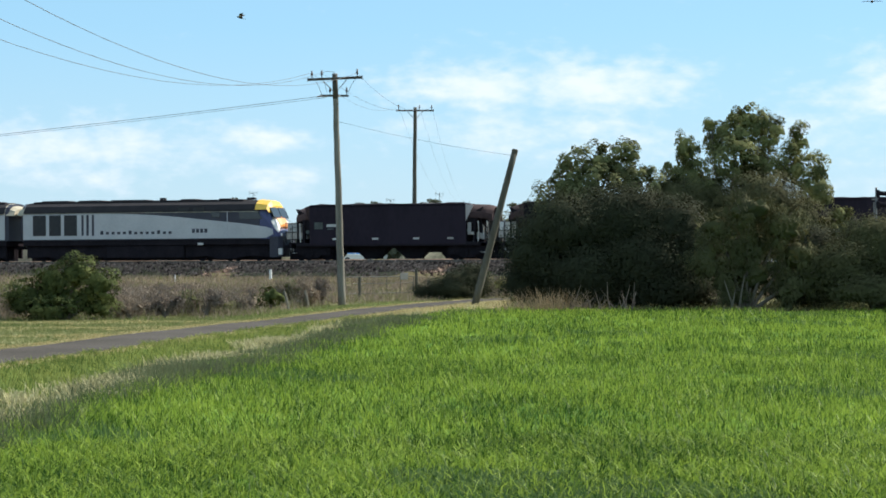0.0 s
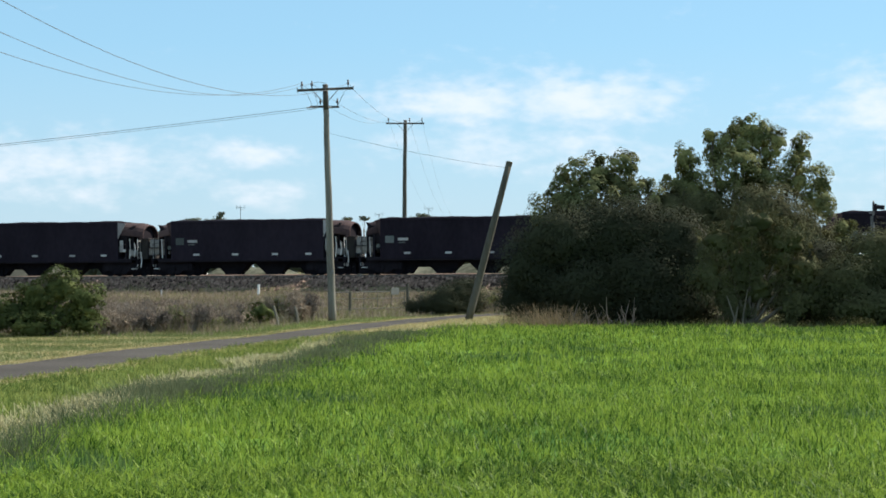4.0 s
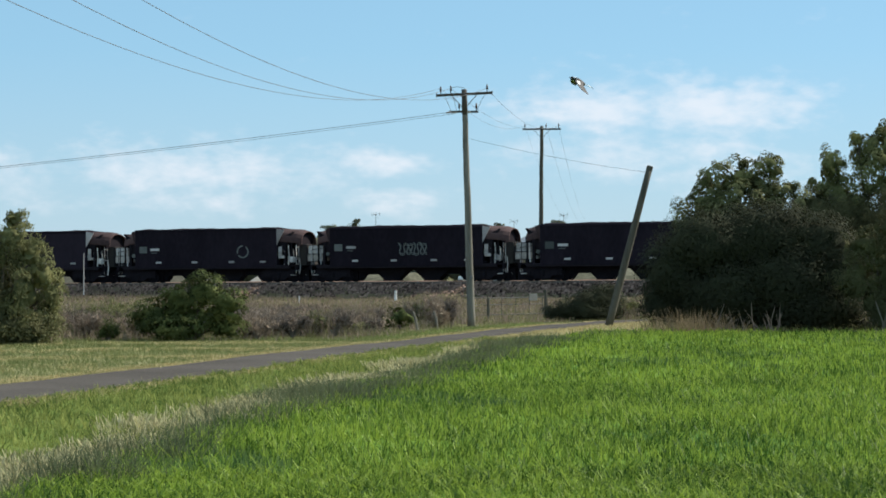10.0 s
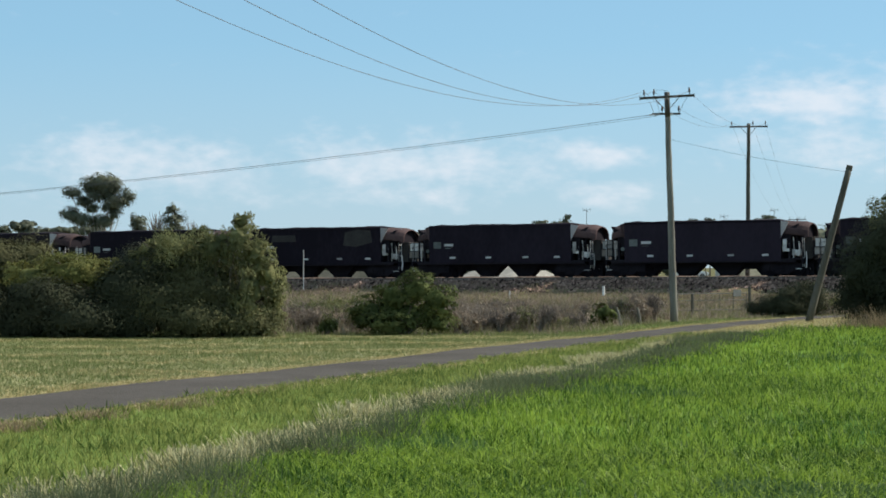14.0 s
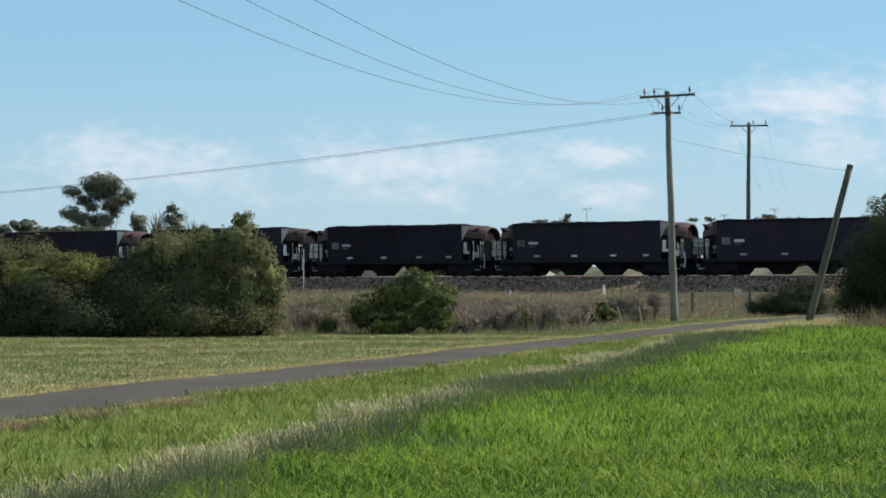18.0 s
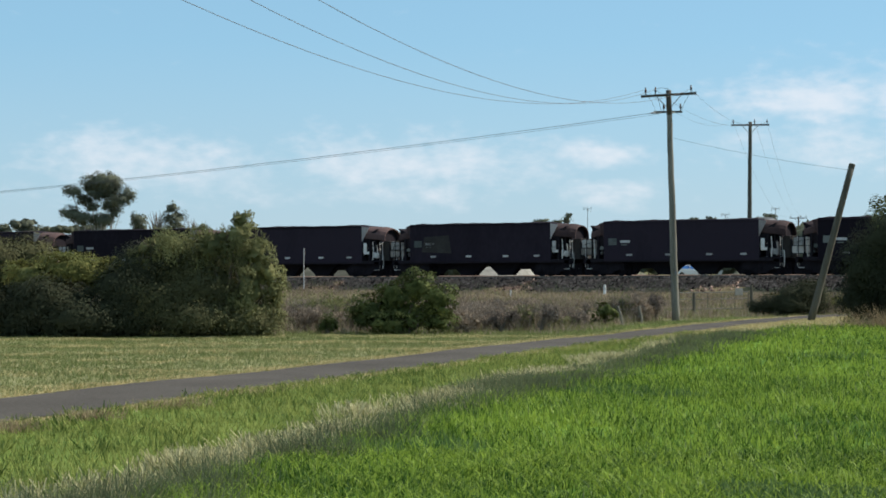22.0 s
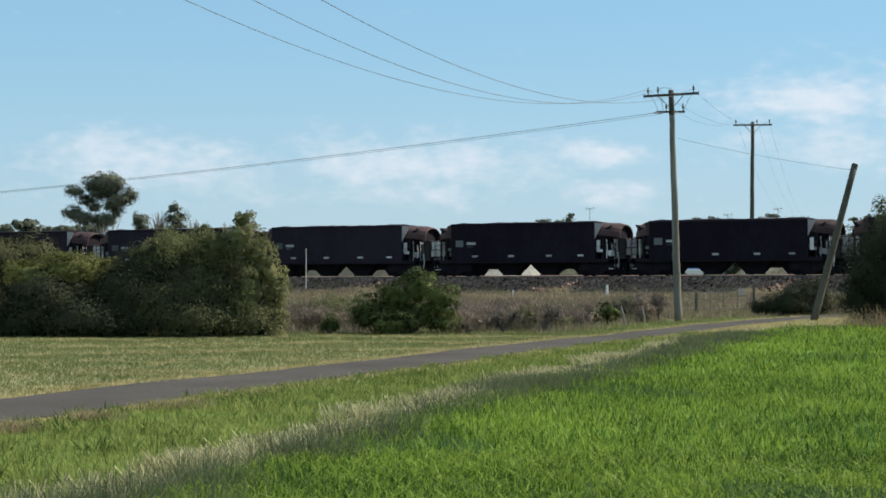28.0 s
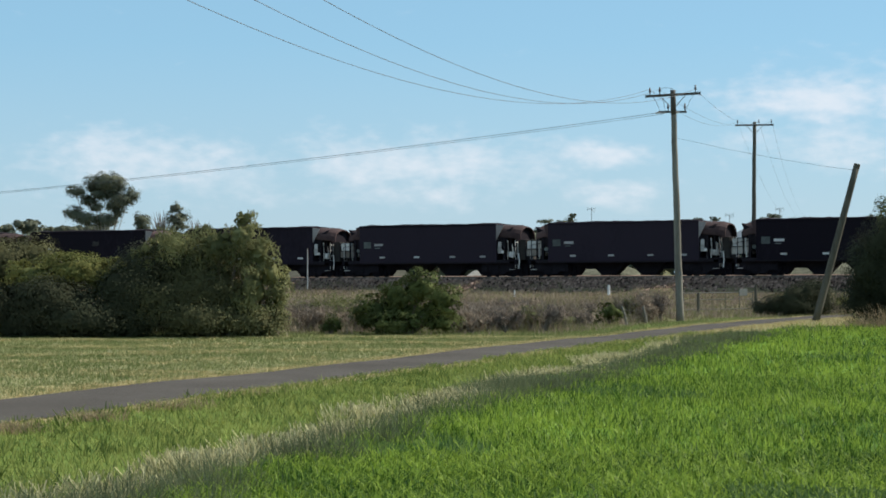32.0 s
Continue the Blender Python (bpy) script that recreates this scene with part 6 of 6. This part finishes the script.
            for x in (-1.7, -1.28, -0.93, -0.5):
                part("end_rail", tubed([(-hl + x, -1.15, 1.07), (-hl + x, -1.15, 2.36)], 0.025, 6), M_FRAME, ob)
            part("air_pipe", tubed([(-hl - 0.7, -1.2, 1.1), (-hl - 0.75, -1.2, 2.3)], 0.035, 6), M_GEAR, ob, "worn pale air pipe")
        part("hand_wheel", tubed([(sx * (hl + 0.16), -1.38, 1.75), (sx * (hl + 0.16), -1.34, 1.75)], [0.13, 0.13], 14), M_MARK_G, ob, "round dull hand-brake wheel")
        part("brake_rigging", boxed(min(sx * 4.0, sx * 6.82), max(sx * 4.0, sx * 6.82), -0.35, 0.35, 0.02, 0.8), M_FRAME, ob)
        part("end_step", boxed(min(sx * 6.0, sx * 6.3), max(sx * 6.0, sx * 6.3), -1.42, -1.12, 0.42, 0.46), M_GEAR, ob)
        part("brake_hose", tubed([(sx * 6.42, -0.3, 0.8), (sx * 6.6, -0.32, 0.45), (sx * 6.75, -0.28, 0.5)], 0.035, 6), M_GEAR, ob)
    # discharge chutes: wide above, narrow below
    for x in (-1.35, 1.35):
        bm = bmesh.new()
        loft(bm, [[(x - 1.3, -0.5, 0.9), (x + 1.3, -0.5, 0.9), (x + 1.3, 0.5, 0.9), (x - 1.3, 0.5, 0.9)], [(x - 0.5, -0.34, 0.1), (x + 0.5, -0.34, 0.1), (x + 0.5, 0.34, 0.1), (x - 0.5, 0.34, 0.1)]])
        c = part("chute", bm, M_FRAME, ob)
        part("chute_door", boxed(x - 0.54, x + 0.54, -0.36, 0.36, 0.04, 0.1), M_FRAME, c)
    for sx in (-1, 1):
        part("chute_gear", boxed(min(sx * 1.95, sx * 3.5), max(sx * 1.95, sx * 3.5), -0.3, 0.3, 0.44, 0.95), M_FRAME, ob)
        part("end_slope", prism(bmesh.new(), [(sx * 2.75, 0.95), (sx * 4.1, 0.95), (sx * 4.1, 0.05), (sx * 3.5, 0.05)], -0.35, 0.35), M_FRAME, ob)
    for x in (-5.05, 5.05):
        bogie(ob, x)
    # small plates and stencilled panels on both sides
    for y in (-1, 1):
        def plate(name, x0, x1, z0, z1, m):
            part(name, boxed(x0, x1, min(y * 1.452, y * 1.462), max(y * 1.452, y * 1.462), z0, z1), m, ob)
        for x in (-3.35, -0.75, 1.9, 4.1):
            plate("side_plate", x - 0.2, x + 0.2, 1.24, 1.36, M_MARK)
        plate("stencil_panel", -4.75, -4.2, 1.92, 2.35, M_MARK_G)
        plate("stencil_bar", -3.95, -3.3, 2.06, 2.22, M_MARK)
        plate("stencil_bar", -3.9, -3.5, 1.9, 1.96, M_MARK_G)
    return ob


def loco():
    """A long single-cab diesel locomotive, nose towards +x; x = 0 at the rear."""
    ob = empty("locomotive", label="white and slate-blue diesel locomotive with yellow cab roof", category="locomotive", group="locomotives")
    L = 18.3

    def ring(x, w=1.45, zs=(1.36, 3.05, 3.55, 3.78, 3.84), roof=(1.0, 1.0, 0.84, 0.5, 0.0)):
        right = [(x, -w * r, z) for r, z in zip(roof, zs)]
        return right + [(x, -y, z) for x, y, z in right[-2::-1]]

    bm = bmesh.new()
    loft(bm, [ring(0.25, 1.32), ring(0.45), ring(16.2)])
    part("body", bm, M_LOCO_D, ob)
    bm = bmesh.new()
    loft(bm, [[(x, -1.47, 3.14), (x, -1.44, 3.22), (x, -1.23, 3.57), (x, -0.73, 3.80), (x, 0, 3.86), (x, 0.73, 3.80), (x, 1.23, 3.57), (x, 1.44, 3.22), (x, 1.47, 3.14)] for x in (0.5, 16.1)])
    part("roof", bm, M_LOCO_R, ob, "sooty dark roof")
    bm = bmesh.new()
    loft(bm, [ring(16.22), ring(16.6, 1.45, (1.36, 2.6, 3.3, 3.55, 3.6)), ring(17.15, 1.42, (1.36, 2.1, 2.62, 2.74, 2.78)), ring(17.7, 1.36, (1.0, 1.5, 1.95, 2.1, 2.12)), ring(18.0, 1.2, (0.9, 1.25, 1.6, 1.75, 1.78))])
    part("nose", bm, M_LOCO_B, ob, "deep blue sloping nose")
    # yellow brow over the windscreen
    bm = bmesh.new()
    loft(bm, [ring(15.9, 1.48, (3.2, 3.22, 3.6, 3.84, 3.9)), ring(16.7, 1.48, (3.2, 3.22, 3.5, 3.74, 3.8)), ring(16.95, 1.42, (3.0, 3.05, 3.3, 3.45, 3.5))])
    part("cab_brow", bm, M_YELLOW, ob, "bright yellow cab roof")
    # windscreen panes and coloured bands
    for y0, y1 in ((-1.25, -0.06), (0.06, 1.25)):
        bm = bmesh.new()
        a = [bm.verts.new(p) for p in ((16.9, y0, 3.3), (16.9, y1, 3.3), (17.4, y1, 2.66), (17.4, y0, 2.66))]
        b = [bm.verts.new(v.co + Vector((0.05, 0, 0.05))) for v in a]
        bm.faces.new(b), bm.faces.new(a[::-1])
        for i in range(4):
            bm.faces.new((a[i], a[(i + 1) % 4], b[(i + 1) % 4], b[i]))
        part("windscreen", bm, M_GLASS_D, ob)
    bm = bmesh.new()
    loft(bm, [ring(17.1, 1.30, (2.35, 2.5, 2.74, 2.86, 2.9)), ring(17.6, 1.30, (1.9, 2.0, 2.28, 2.38, 2.41)), ring(17.8, 1.26, (1.75, 1.82, 2.05, 2.12, 2.15))])
    part("nose_band", bm, M_WHITE, ob, "white nose panel")
    bm = bmesh.new()
    loft(bm, [ring(17.35, 0.9, (2.2, 2.35, 2.66, 2.76, 2.79)), ring(17.8, 0.9, (1.85, 1.95, 2.2, 2.28, 2.31))])
    part("nose_flash", bm, M_ORANGE, ob, "orange nose flash")
    bm = bmesh.new()
    loft(bm, [[(x, -w, 1.5), (x, w, 1.5), (x, w, 0.2), (x, -w, 0.2)] for x, w in ((17.0, 1.45), (17.85, 1.4), (18.2, 1.1))])
    part("skirt", bm, M_LOCO_D, ob, "dark blue front skirt")
    part("coupler", tubed([(17.9, 0, 0.88), (18.35, 0, 0.88)], 0.1, 8), M_FRAME, ob)
    part("coupler", tubed([(0.35, 0, 0.88), (-0.15, 0, 0.88)], 0.1, 8), M_FRAME, ob)
    for y in (-0.95, 0.95):
        part("headlight", tubed([(17.9, y, 1.62), (18.02, y, 1.58)], 0.12, 12), M_WHITE, ob, "pale headlight")
        part("steps", boxed(17.9, 18.25, min(y * 1.2, y * 1.5), max(y * 1.2, y * 1.5), 0.35, 0.75, bevel=0.02), M_GEAR, ob)
    part("rear_brow", loft(bmesh.new(), [ring(-0.05, 1.25, (3.0, 3.02, 3.3, 3.45, 3.5)), ring(0.5, 1.46, (3.0, 3.06, 3.57, 3.80, 3.86))]), M_CREAM, ob, "faded cream rear brow")
    part("under_gear", boxed(0.6, 17.0, -0.6, 0.6, 0.02, 0.8), M_FRAME, ob)
    part("roof_deck", boxed(0.8, 14.9, -0.75, 0.75, 3.78, 3.9, bevel=0.03), M_LOCO_R, ob)
    for x, w in ((2.2, 0.9), (4.6, 0.8), (7.2, 1.2), (11.2, 0.5), (13.6, 0.4)):
        part("roof_hatch", boxed(x - w, x + w, -0.55, 0.55, 3.88, 3.97, bevel=0.03), M_LOCO_R, ob)
    part("exhaust", tubed([(9.3, 0, 3.85), (9.3, 0, 4.08)], [0.22, 0.2], 12), M_LOCO_R, ob)
    part("horn", boxed(14.9, 15.4, -0.2, 0.2, 3.88, 4.02, bevel=0.03), M_LOCO_R, ob)
    for y in (-1, 1):
        def panel(name, outline, m, o=0.018, label=""):
            ya, yb = y * (1.45 - 0.02), y * (1.45 + o)
            part(name, prism(bmesh.new(), outline, min(ya, yb), max(ya, yb)), m, ob, label)
        white = [(0.45, 1.42), (0.45, 3.05), (6.2, 3.06), (7.6, 3.03), (9.2, 2.95), (11.0, 2.79), (13.0, 2.57), (15.0, 2.36), (16.6, 2.12), (17.3, 1.98), (17.4, 1.66), (16.6, 1.42)]
        panel("side_panel", white, M_LOCO_W, 0.02, "dusty white side panel")
        for a, b in ((0.7, 1.6), (1.82, 2.62), (2.84, 3.72)):
            panel("grille", [(a, 1.66), (a, 3.0), (b, 3.0), (b, 1.66)], M_GRILLE, 0.03)
        for a, b in ((4.03, 4.17), (4.36, 4.52), (4.73, 4.88)):
            panel("stripe", [(a, 1.66), (a, 3.0), (b, 3.0), (b, 1.66)], M_LOCO_D, 0.03)
        for k in range(13):
            a = 5.3 + k * 0.38
            hgt = 0.24 if k % 5 == 0 else 0.17
            panel("letter_bar", [(a, 1.72), (a, 1.72 + hgt), (a + 0.2, 1.72 + hgt), (a + 0.2, 1.72)], M_LOCO_D, 0.028)
        for k in range(4):
            a = 11.4 + k * 0.27
            panel("number_bar", [(a, 1.78), (a, 2.04), (a + 0.19, 2.04), (a + 0.19, 1.78)], M_LOCO_D, 0.028)
        panel("cab_window", [(13.1, 2.74), (13.1, 3.1), (13.65, 3.1), (13.65, 2.74)], M_GLASS_D, 0.03)
        panel("door_handrail", [(14.1, 1.9), (14.1, 3.1), (14.14, 3.1), (14.14, 1.9)], M_LOCO_W, 0.035)
        panel("cab_window", [(14.9, 2.62), (14.9, 3.05), (16.1, 3.05), (16.4, 2.62)], M_GLASS_D, 0.03)
        panel("waist_line", [(0.45, 3.08), (0.45, 3.115), (16.1, 3.115), (16.1, 3.08)], M_CREAM, 0.02)
        panel("air_intake", [(10.9, 3.16), (10.9, 3.4), (11.6, 3.4), (11.6, 3.16)], M_GRILLE, 0.01)
        panel("air_intake", [(11.9, 3.16), (11.9, 3.4), (12.6, 3.4), (12.6, 3.16)], M_GRILLE, 0.01)
    part("underframe", boxed(0.4, 17.4, -1.38, 1.38, 1.0, 1.37, bevel=0.03), M_FRAME, ob)
    part("fuel_tank", boxed(6.0, 11.2, -1.3, 1.3, 0.14, 1.02, bevel=0.08), M_FRAME, ob)
    for x in (3.3, 14.0):
        for dx in (-1.85, 0.0, 1.85):
            w = new("wheelset", WHEELSET)
            w.parent = ob
            w.location = (x + dx, 0, 0.43)
        bm = bmesh.new()
        for y in (-1.05, 1.05):
            prism(bm, [(x - 2.75, 0.2), (x - 2.75, 1.0), (x + 2.75, 1.0), (x + 2.75, 0.2), (x + 1.4, 0.3), (x + 0.5, 0.12), (x - 0.5, 0.12), (x - 1.4, 0.3)], y - 0.07, y + 0.07)
        box(bm, x - 2.7, x + 2.7, -0.5, 0.5, 0.05, 0.9)
        part("bogie_frame", bm, M_FRAME, ob)
    part("data_plate", boxed(12.2, 12.55, -1.49, -1.47, 1.0, 1.14), M_MARK, ob)
    for o in ob.children:
        o.location.x *= 1.055
        if o.data is not WHEELSET:
            o.data.transform(Matrix.Diagonal((1.055, 1, 1, 1)))
            if o.name.split(".")[0] in ("grille", "stripe", "letter_bar", "number_bar"):
                o.data.transform(Matrix.Translation((0.45, 0, 0)))
            # blunt nose
            for v in o.data.vertices:
                if v.co.x > 17.5:
                    v.co.x = 17.5 + (v.co.x - 17.5) * 0.6
    return ob


def train():
    times = [0, 4, 8, 12, 16, 20, 24, 28, 32]
    first = wagon()
    cars = [(first, 5.075)]
    for k in range(1, WAGONS):
        cars.append((copy_thing(first, on_track(0)), 5.075 - PITCH * k))
    # what sets single wagons apart
    side = -1.458
    ring = bmesh.new()
    n = 20
    for k in range(n):
        if k in (3, 4, 11):
            continue
        a0, a1 = 2 * math.pi * k / n, 2 * math.pi * (k + 1) / n
        prism(ring, [(2.7 + r * math.cos(a), 1.95 + r * math.sin(a)) for r, a in ((0.42, a0), (0.42, a1), (0.33, a1), (0.33, a0))], side - 0.006, side)
    part("ring_mark", ring, M_MARK_G, cars[10][0], "faded painted ring")
    scrawl = bmesh.new()
    for x0, w, h, turns in ((-0.45, 0.55, 0.66, 1.0), (0.1, 0.45, 0.58, 1.6), (0.55, 0.5, 0.7, 1.2), (1.0, 0.45, 0.6, 1.5)):
        for z_off in (0.0, 0.09):
            loop = [(x0 + w * k / 18 + 0.1 * math.sin(turns * 12.6 * k / 18), side + 0.004, 1.95 + z_off + 0.5 * h * math.cos(turns * 6.28 * k / 18)) for k in range(19)]
            tube(scrawl, loop, 0.027, 5)
    part("paint_scrawl", scrawl, M_MARK_G, cars[11][0], "faded pale blue-grey paint scrawl")
    part("worn_patch", prism(bmesh.new(), [(2.2, 2.2), (2.35, 3.1), (3.3, 3.28), (4.3, 3.2), (4.45, 2.4), (3.2, 2.1)], side - 0.004, side), M_WORN, cars[14][0], "worn paler patch of paint")
    part("worn_patch", prism(bmesh.new(), [(-3.5, 2.5), (-3.4, 2.95), (-1.6, 2.95), (-1.5, 2.5)], side - 0.004, side), M_WORN, cars[14][0], "worn paler panel")
    part("chalk_mark", prism(bmesh.new(), [(0.35, 2.35), (0.5, 2.7), (0.8, 2.62), (0.95, 2.68), (1.0, 2.4), (0.7, 2.3)], side - 0.004, side), M_WORN, cars[33][0], "smudged pale chalk mark")
    part("worn_patch", prism(bmesh.new(), [(-4.2, 1.6), (-4.0, 2.6), (-2.2, 2.7), (-2.0, 1.5)], side - 0.004, side), M_WORN, cars[24][0], "worn paler patch of paint")
    engine = loco()
    engine_2 = copy_thing(engine, on_track(0))
    out = []
    for ob, ds in cars:
        out.append((ob, [(t, on_track(train_s(t) + ds)) for t in times]))
    nose = 11.3 + 19.3
    out.append((engine, [(t, on_track(train_s(t) + nose)) for t in times]))
    flip = pose(0, 0, 0, 0, 0, 180)
    out.append((engine_2, [(t, on_track(train_s(t) + nose + 0.4) @ flip) for t in times]))
    return out


TRAIN = train()

# ---- birds ----


def bird(label, k=1.0):
    """A magpie-sized bird flying along +x, wings spread along y."""
    ob = empty("bird", label=label, category="bird", group="birds")
    prof = [(-0.115, 0.012), (-0.08, 0.03), (-0.02, 0.042), (0.04, 0.045), (0.085, 0.034), (0.105, 0.027), (0.13, 0.03), (0.155, 0.02)]
    body = tubed([(x, 0, 0.006 * math.sin(x * 20)) for x, r in prof], [r for x, r in prof], 10)
    part("body", body, M_BIRD, ob, smooth=True)
    part("beak", tubed([(0.15, 0, 0), (0.195, 0, -0.006)], [0.011, 0.002], 6), M_BIRD_G, ob)
    part("nape", tubed([(0.06, 0, 0.02), (0.1, 0, 0.02), (0.12, 0, 0.012)], [0.02, 0.024, 0.015], 8), M_BIRD_W, ob, "white nape")
    bm = bmesh.new()
    loft(bm, [[(-0.09, -0.02, 0.004), (-0.09, 0.02, 0.004), (-0.09, 0.02, -0.004), (-0.09, -0.02, -0.004)], [(-0.22, -0.05, 0.002), (-0.22, 0.05, 0.002), (-0.22, 0.05, -0.002), (-0.22, -0.05, -0.002)]])
    part("tail", bm, M_BIRD_W, ob, "white tail with dark tip")
    bm = bmesh.new()
    loft(bm, [[(-0.221, -0.05, 0.003), (-0.221, 0.05, 0.003), (-0.221, 0.05, -0.003), (-0.221, -0.05, -0.003)], [(-0.255, -0.045, 0.002), (-0.255, 0.045, 0.002), (-0.255, 0.045, -0.002), (-0.255, -0.045, -0.002)]])
    part("tail_tip", bm, M_BIRD, ob)
    wings = []
    for sy in (-1, 1):
        bm = bmesh.new()
        rows = ((0.0, 0.065, -0.065, 0.006), (0.09, 0.085, -0.055, 0.005), (0.19, 0.06, -0.07, 0.004), (0.29, 0.0, -0.10, 0.003), (0.34, -0.06, -0.12, 0.0015))
        loft(bm, [[(f, sy * y, h), (b, sy * y, h), (b, sy * y, -h), (f, sy * y, -h)] for y, f, b, h in rows])
        w = part("wing", bm, M_BIRD, ob)
        w.location = (0.01, sy * 0.03, 0.015)
        bm = bmesh.new()
        loft(bm, [[(f, sy * y, 0.008), (b, sy * y, 0.008), (b, sy * y, -0.008), (f, sy * y, -0.008)] for y, f, b in ((0.04, 0.06, 0.0), (0.15, 0.055, 0.01))])
        part("wing_patch", bm, M_BIRD_W, w, "white shoulder patch")
        wings.append((w, sy))
    for o in ob.children_recursive:
        o.data.transform(Matrix.Scale(k, 4))
        o.location = o.location * k
    return ob, wings


FLIGHTS = [
    [(0, 4.27, 63.07, 9.76), (0.1, 3.70, 63.18, 9.92), (0.2, 2.86, 63.33, 10.16), (0.3, 2.32, 63.44, 10.27), (0.4, 1.59, 63.58, 10.43)],
    [(4.5, 39.12, 93.92, 10.58), (4.7, 37.80, 94.12, 10.87), (4.9, 36.05, 94.50, 10.94), (5.1, 33.96, 94.94, 10.75), (5.3, 31.87, 95.26, 10.32), (5.5, 30.02, 95.58, 9.98), (5.7, 27.91, 96.08, 9.40), (5.9, 26.23, 96.48, 8.95), (6, 25.20, 96.76, 8.49)],
    [(7.9, -1.76, 34.68, 3.4), (8.0, -1.53, 34.5, 3.61), (8.1, -1.4, 34.46, 3.78), (8.2, -1.32, 34.39, 3.94), (8.3, -1.2, 34.35, 4.08), (8.4, -1.18, 34.31, 4.24), (8.5, -1.28, 34.3, 4.42), (8.6, -1.46, 34.36, 4.81), (8.7, -1.74, 34.43, 5.2), (8.8, -2.41, 34.54, 5.77), (8.9, -3.02, 34.65, 6.30), (9, -3.85, 34.77, 6.96)],
    [(8.4, 0.24, 34.15, 2.99), (8.5, -0.14, 34.17, 3.31), (8.6, -0.82, 34.29, 3.92), (8.7, -1.32, 34.39, 4.53), (8.8, -2.33, 34.54, 5.31), (8.9, -3.06, 34.65, 6.02), (9, -4.02, 34.80, 6.66)],
    [(8.0, 11.5, 35.2, 10.0), (9.0, 9.0, 34.0, 8.2), (9.3, 8.2, 33.6, 7.2), (9.8, 6.59, 33.13, 4.8), (9.9, 6.03, 33.02, 4.9), (10, 5.33, 32.94, 5.15), (10.1, 4.91, 32.75, 5.35), (10.2, 4.08, 32.6, 5.51), (10.3, 3.53, 32.41, 5.65), (10.4, 2.74, 32.25, 5.85), (10.5, 2.19, 32.06, 5.95), (10.6, 1.33, 31.94, 6.06), (10.7, 0.67, 31.79, 6.09), (10.8, -0.16, 31.65, 6.1), (10.9, -0.82, 31.48, 6.12), (11.0, -1.65, 31.31, 6.18), (11.1, -2.31, 31.16, 6.36)],
    [(24.7, 6.54, 34.31, 5.87), (24.8, 5.61, 34.31, 6.15), (24.9, 4.92, 34.31, 6.39), (25.0, 3.91, 34.31, 6.96)],
    [(24.7, 2.91, 30.33, 3.31), (24.8, 1.84, 30.33, 3.38), (24.9, 1.16, 30.33, 3.56), (25, 0.17, 30.33, 3.67), (25.1, -0.48, 30.33, 3.7), (25.2, -1.51, 30.33, 3.88), (25.3, -2.11, 30.33, 4.09), (25.5, -3.79, 30.33, 4.42)],
]


def fly(points, rest=None):
    """Rows of place and heading for the whole clip: the bird comes from afar and flies on."""
    v0 = (Vector(points[1][1:]) - Vector(points[0][1:])) / (points[1][0] - points[0][0])
    v1 = (Vector(points[-1][1:]) - Vector(points[-2][1:])) / (points[-1][0] - points[-2][0])
    v0.z, v1.z = max(-0.2, min(v0.z, 0.2)), max(v1.z, 1.2)
    pts = []
    t0, t1 = points[0][0], points[-1][0]
    p0, p1 = Vector(points[0][1:]), Vector(points[-1][1:])
    if t0 > 0:
        lead = min(t0, 2.0)
        pts.append((t0 - lead, p0 - v0 * lead))
        if t0 - lead > 0:
            q = p0 - v0 * lead
            pts.insert(0, (0, q - v0.normalized() * 2.0 * (t0 - lead) + Vector((0, 4.0 * (t0 - lead), 0))))
    pts += [(p[0], Vector(p[1:])) for p in points]
    if rest is not None:
        pts += [(t1 + 0.7, Vector(rest) + Vector((1.5, 0, 3.5))), (t1 + 1.5, Vector(rest)), (32, Vector(rest) + Vector((-0.4, 0.2, 0)))]
        t1 = None
    if t1 is not None:
        pts.append((t1 + 1.0, p1 + v1 * 1.0))
        pts.append((32, p1 + v1 * 1.0 + v1.normalized() * 4.0 * (31 - t1) + Vector((-2.0 * (31 - t1), 0, 0))))
    rows, last = [], None
    for i, (t, p) in enumerate(pts):
        d = pts[min(i + 1, len(pts) - 1)][1] - pts[max(i - 1, 0)][1]
        head = math.degrees(math.atan2(d.y, d.x))
        if last is not None:
            while head - last > 180:
                head -= 360
            while head - last < -180:
                head += 360
            head = last + max(-80, min(80, head - last))
        last = head
        climb = math.degrees(math.atan2(d.z, max(0.3, d.xy.length)))
        rows.append((t, Matrix.Translation(p) @ pose(0, 0, 0, 18 * math.sin(t * 3), -max(-40, min(40, climb)), head)))
    return rows


BIRDS = [(bird("black and white magpie in flight", k), pts) for pts, k in zip(FLIGHTS, (0.75, 1.0, 0.75, 0.75, 1.0, 0.8, 0.7))]


def motions():
    for ob, rows in TRAIN:
        walk(ob, rows)
    for (ob, wings), pts in BIRDS:
        walk(ob, fly(pts, (21.0, 101.0, 0.6) if pts is FLIGHTS[1] else None))
        t0, t1 = max(0.0, pts[0][0] - 0.3), pts[-1][0] + 0.5
        beats = [t0 + 0.08 * k for k in range(int((t1 - t0) / 0.08) + 1)]
        for w, sy in wings:
            rest = w.location.copy()
            rows = [(0, 0.0)] if t0 > 0.02 else []
            rows += [(t, 38 * math.sin(k * 1.9 + 0.6) + 8) for k, t in enumerate(beats)] + [(32, 0.0)]
            walk(w, [(t, Matrix.Translation(rest) @ pose(0, 0, 0, sy * a)) for t, a in rows])


motions()
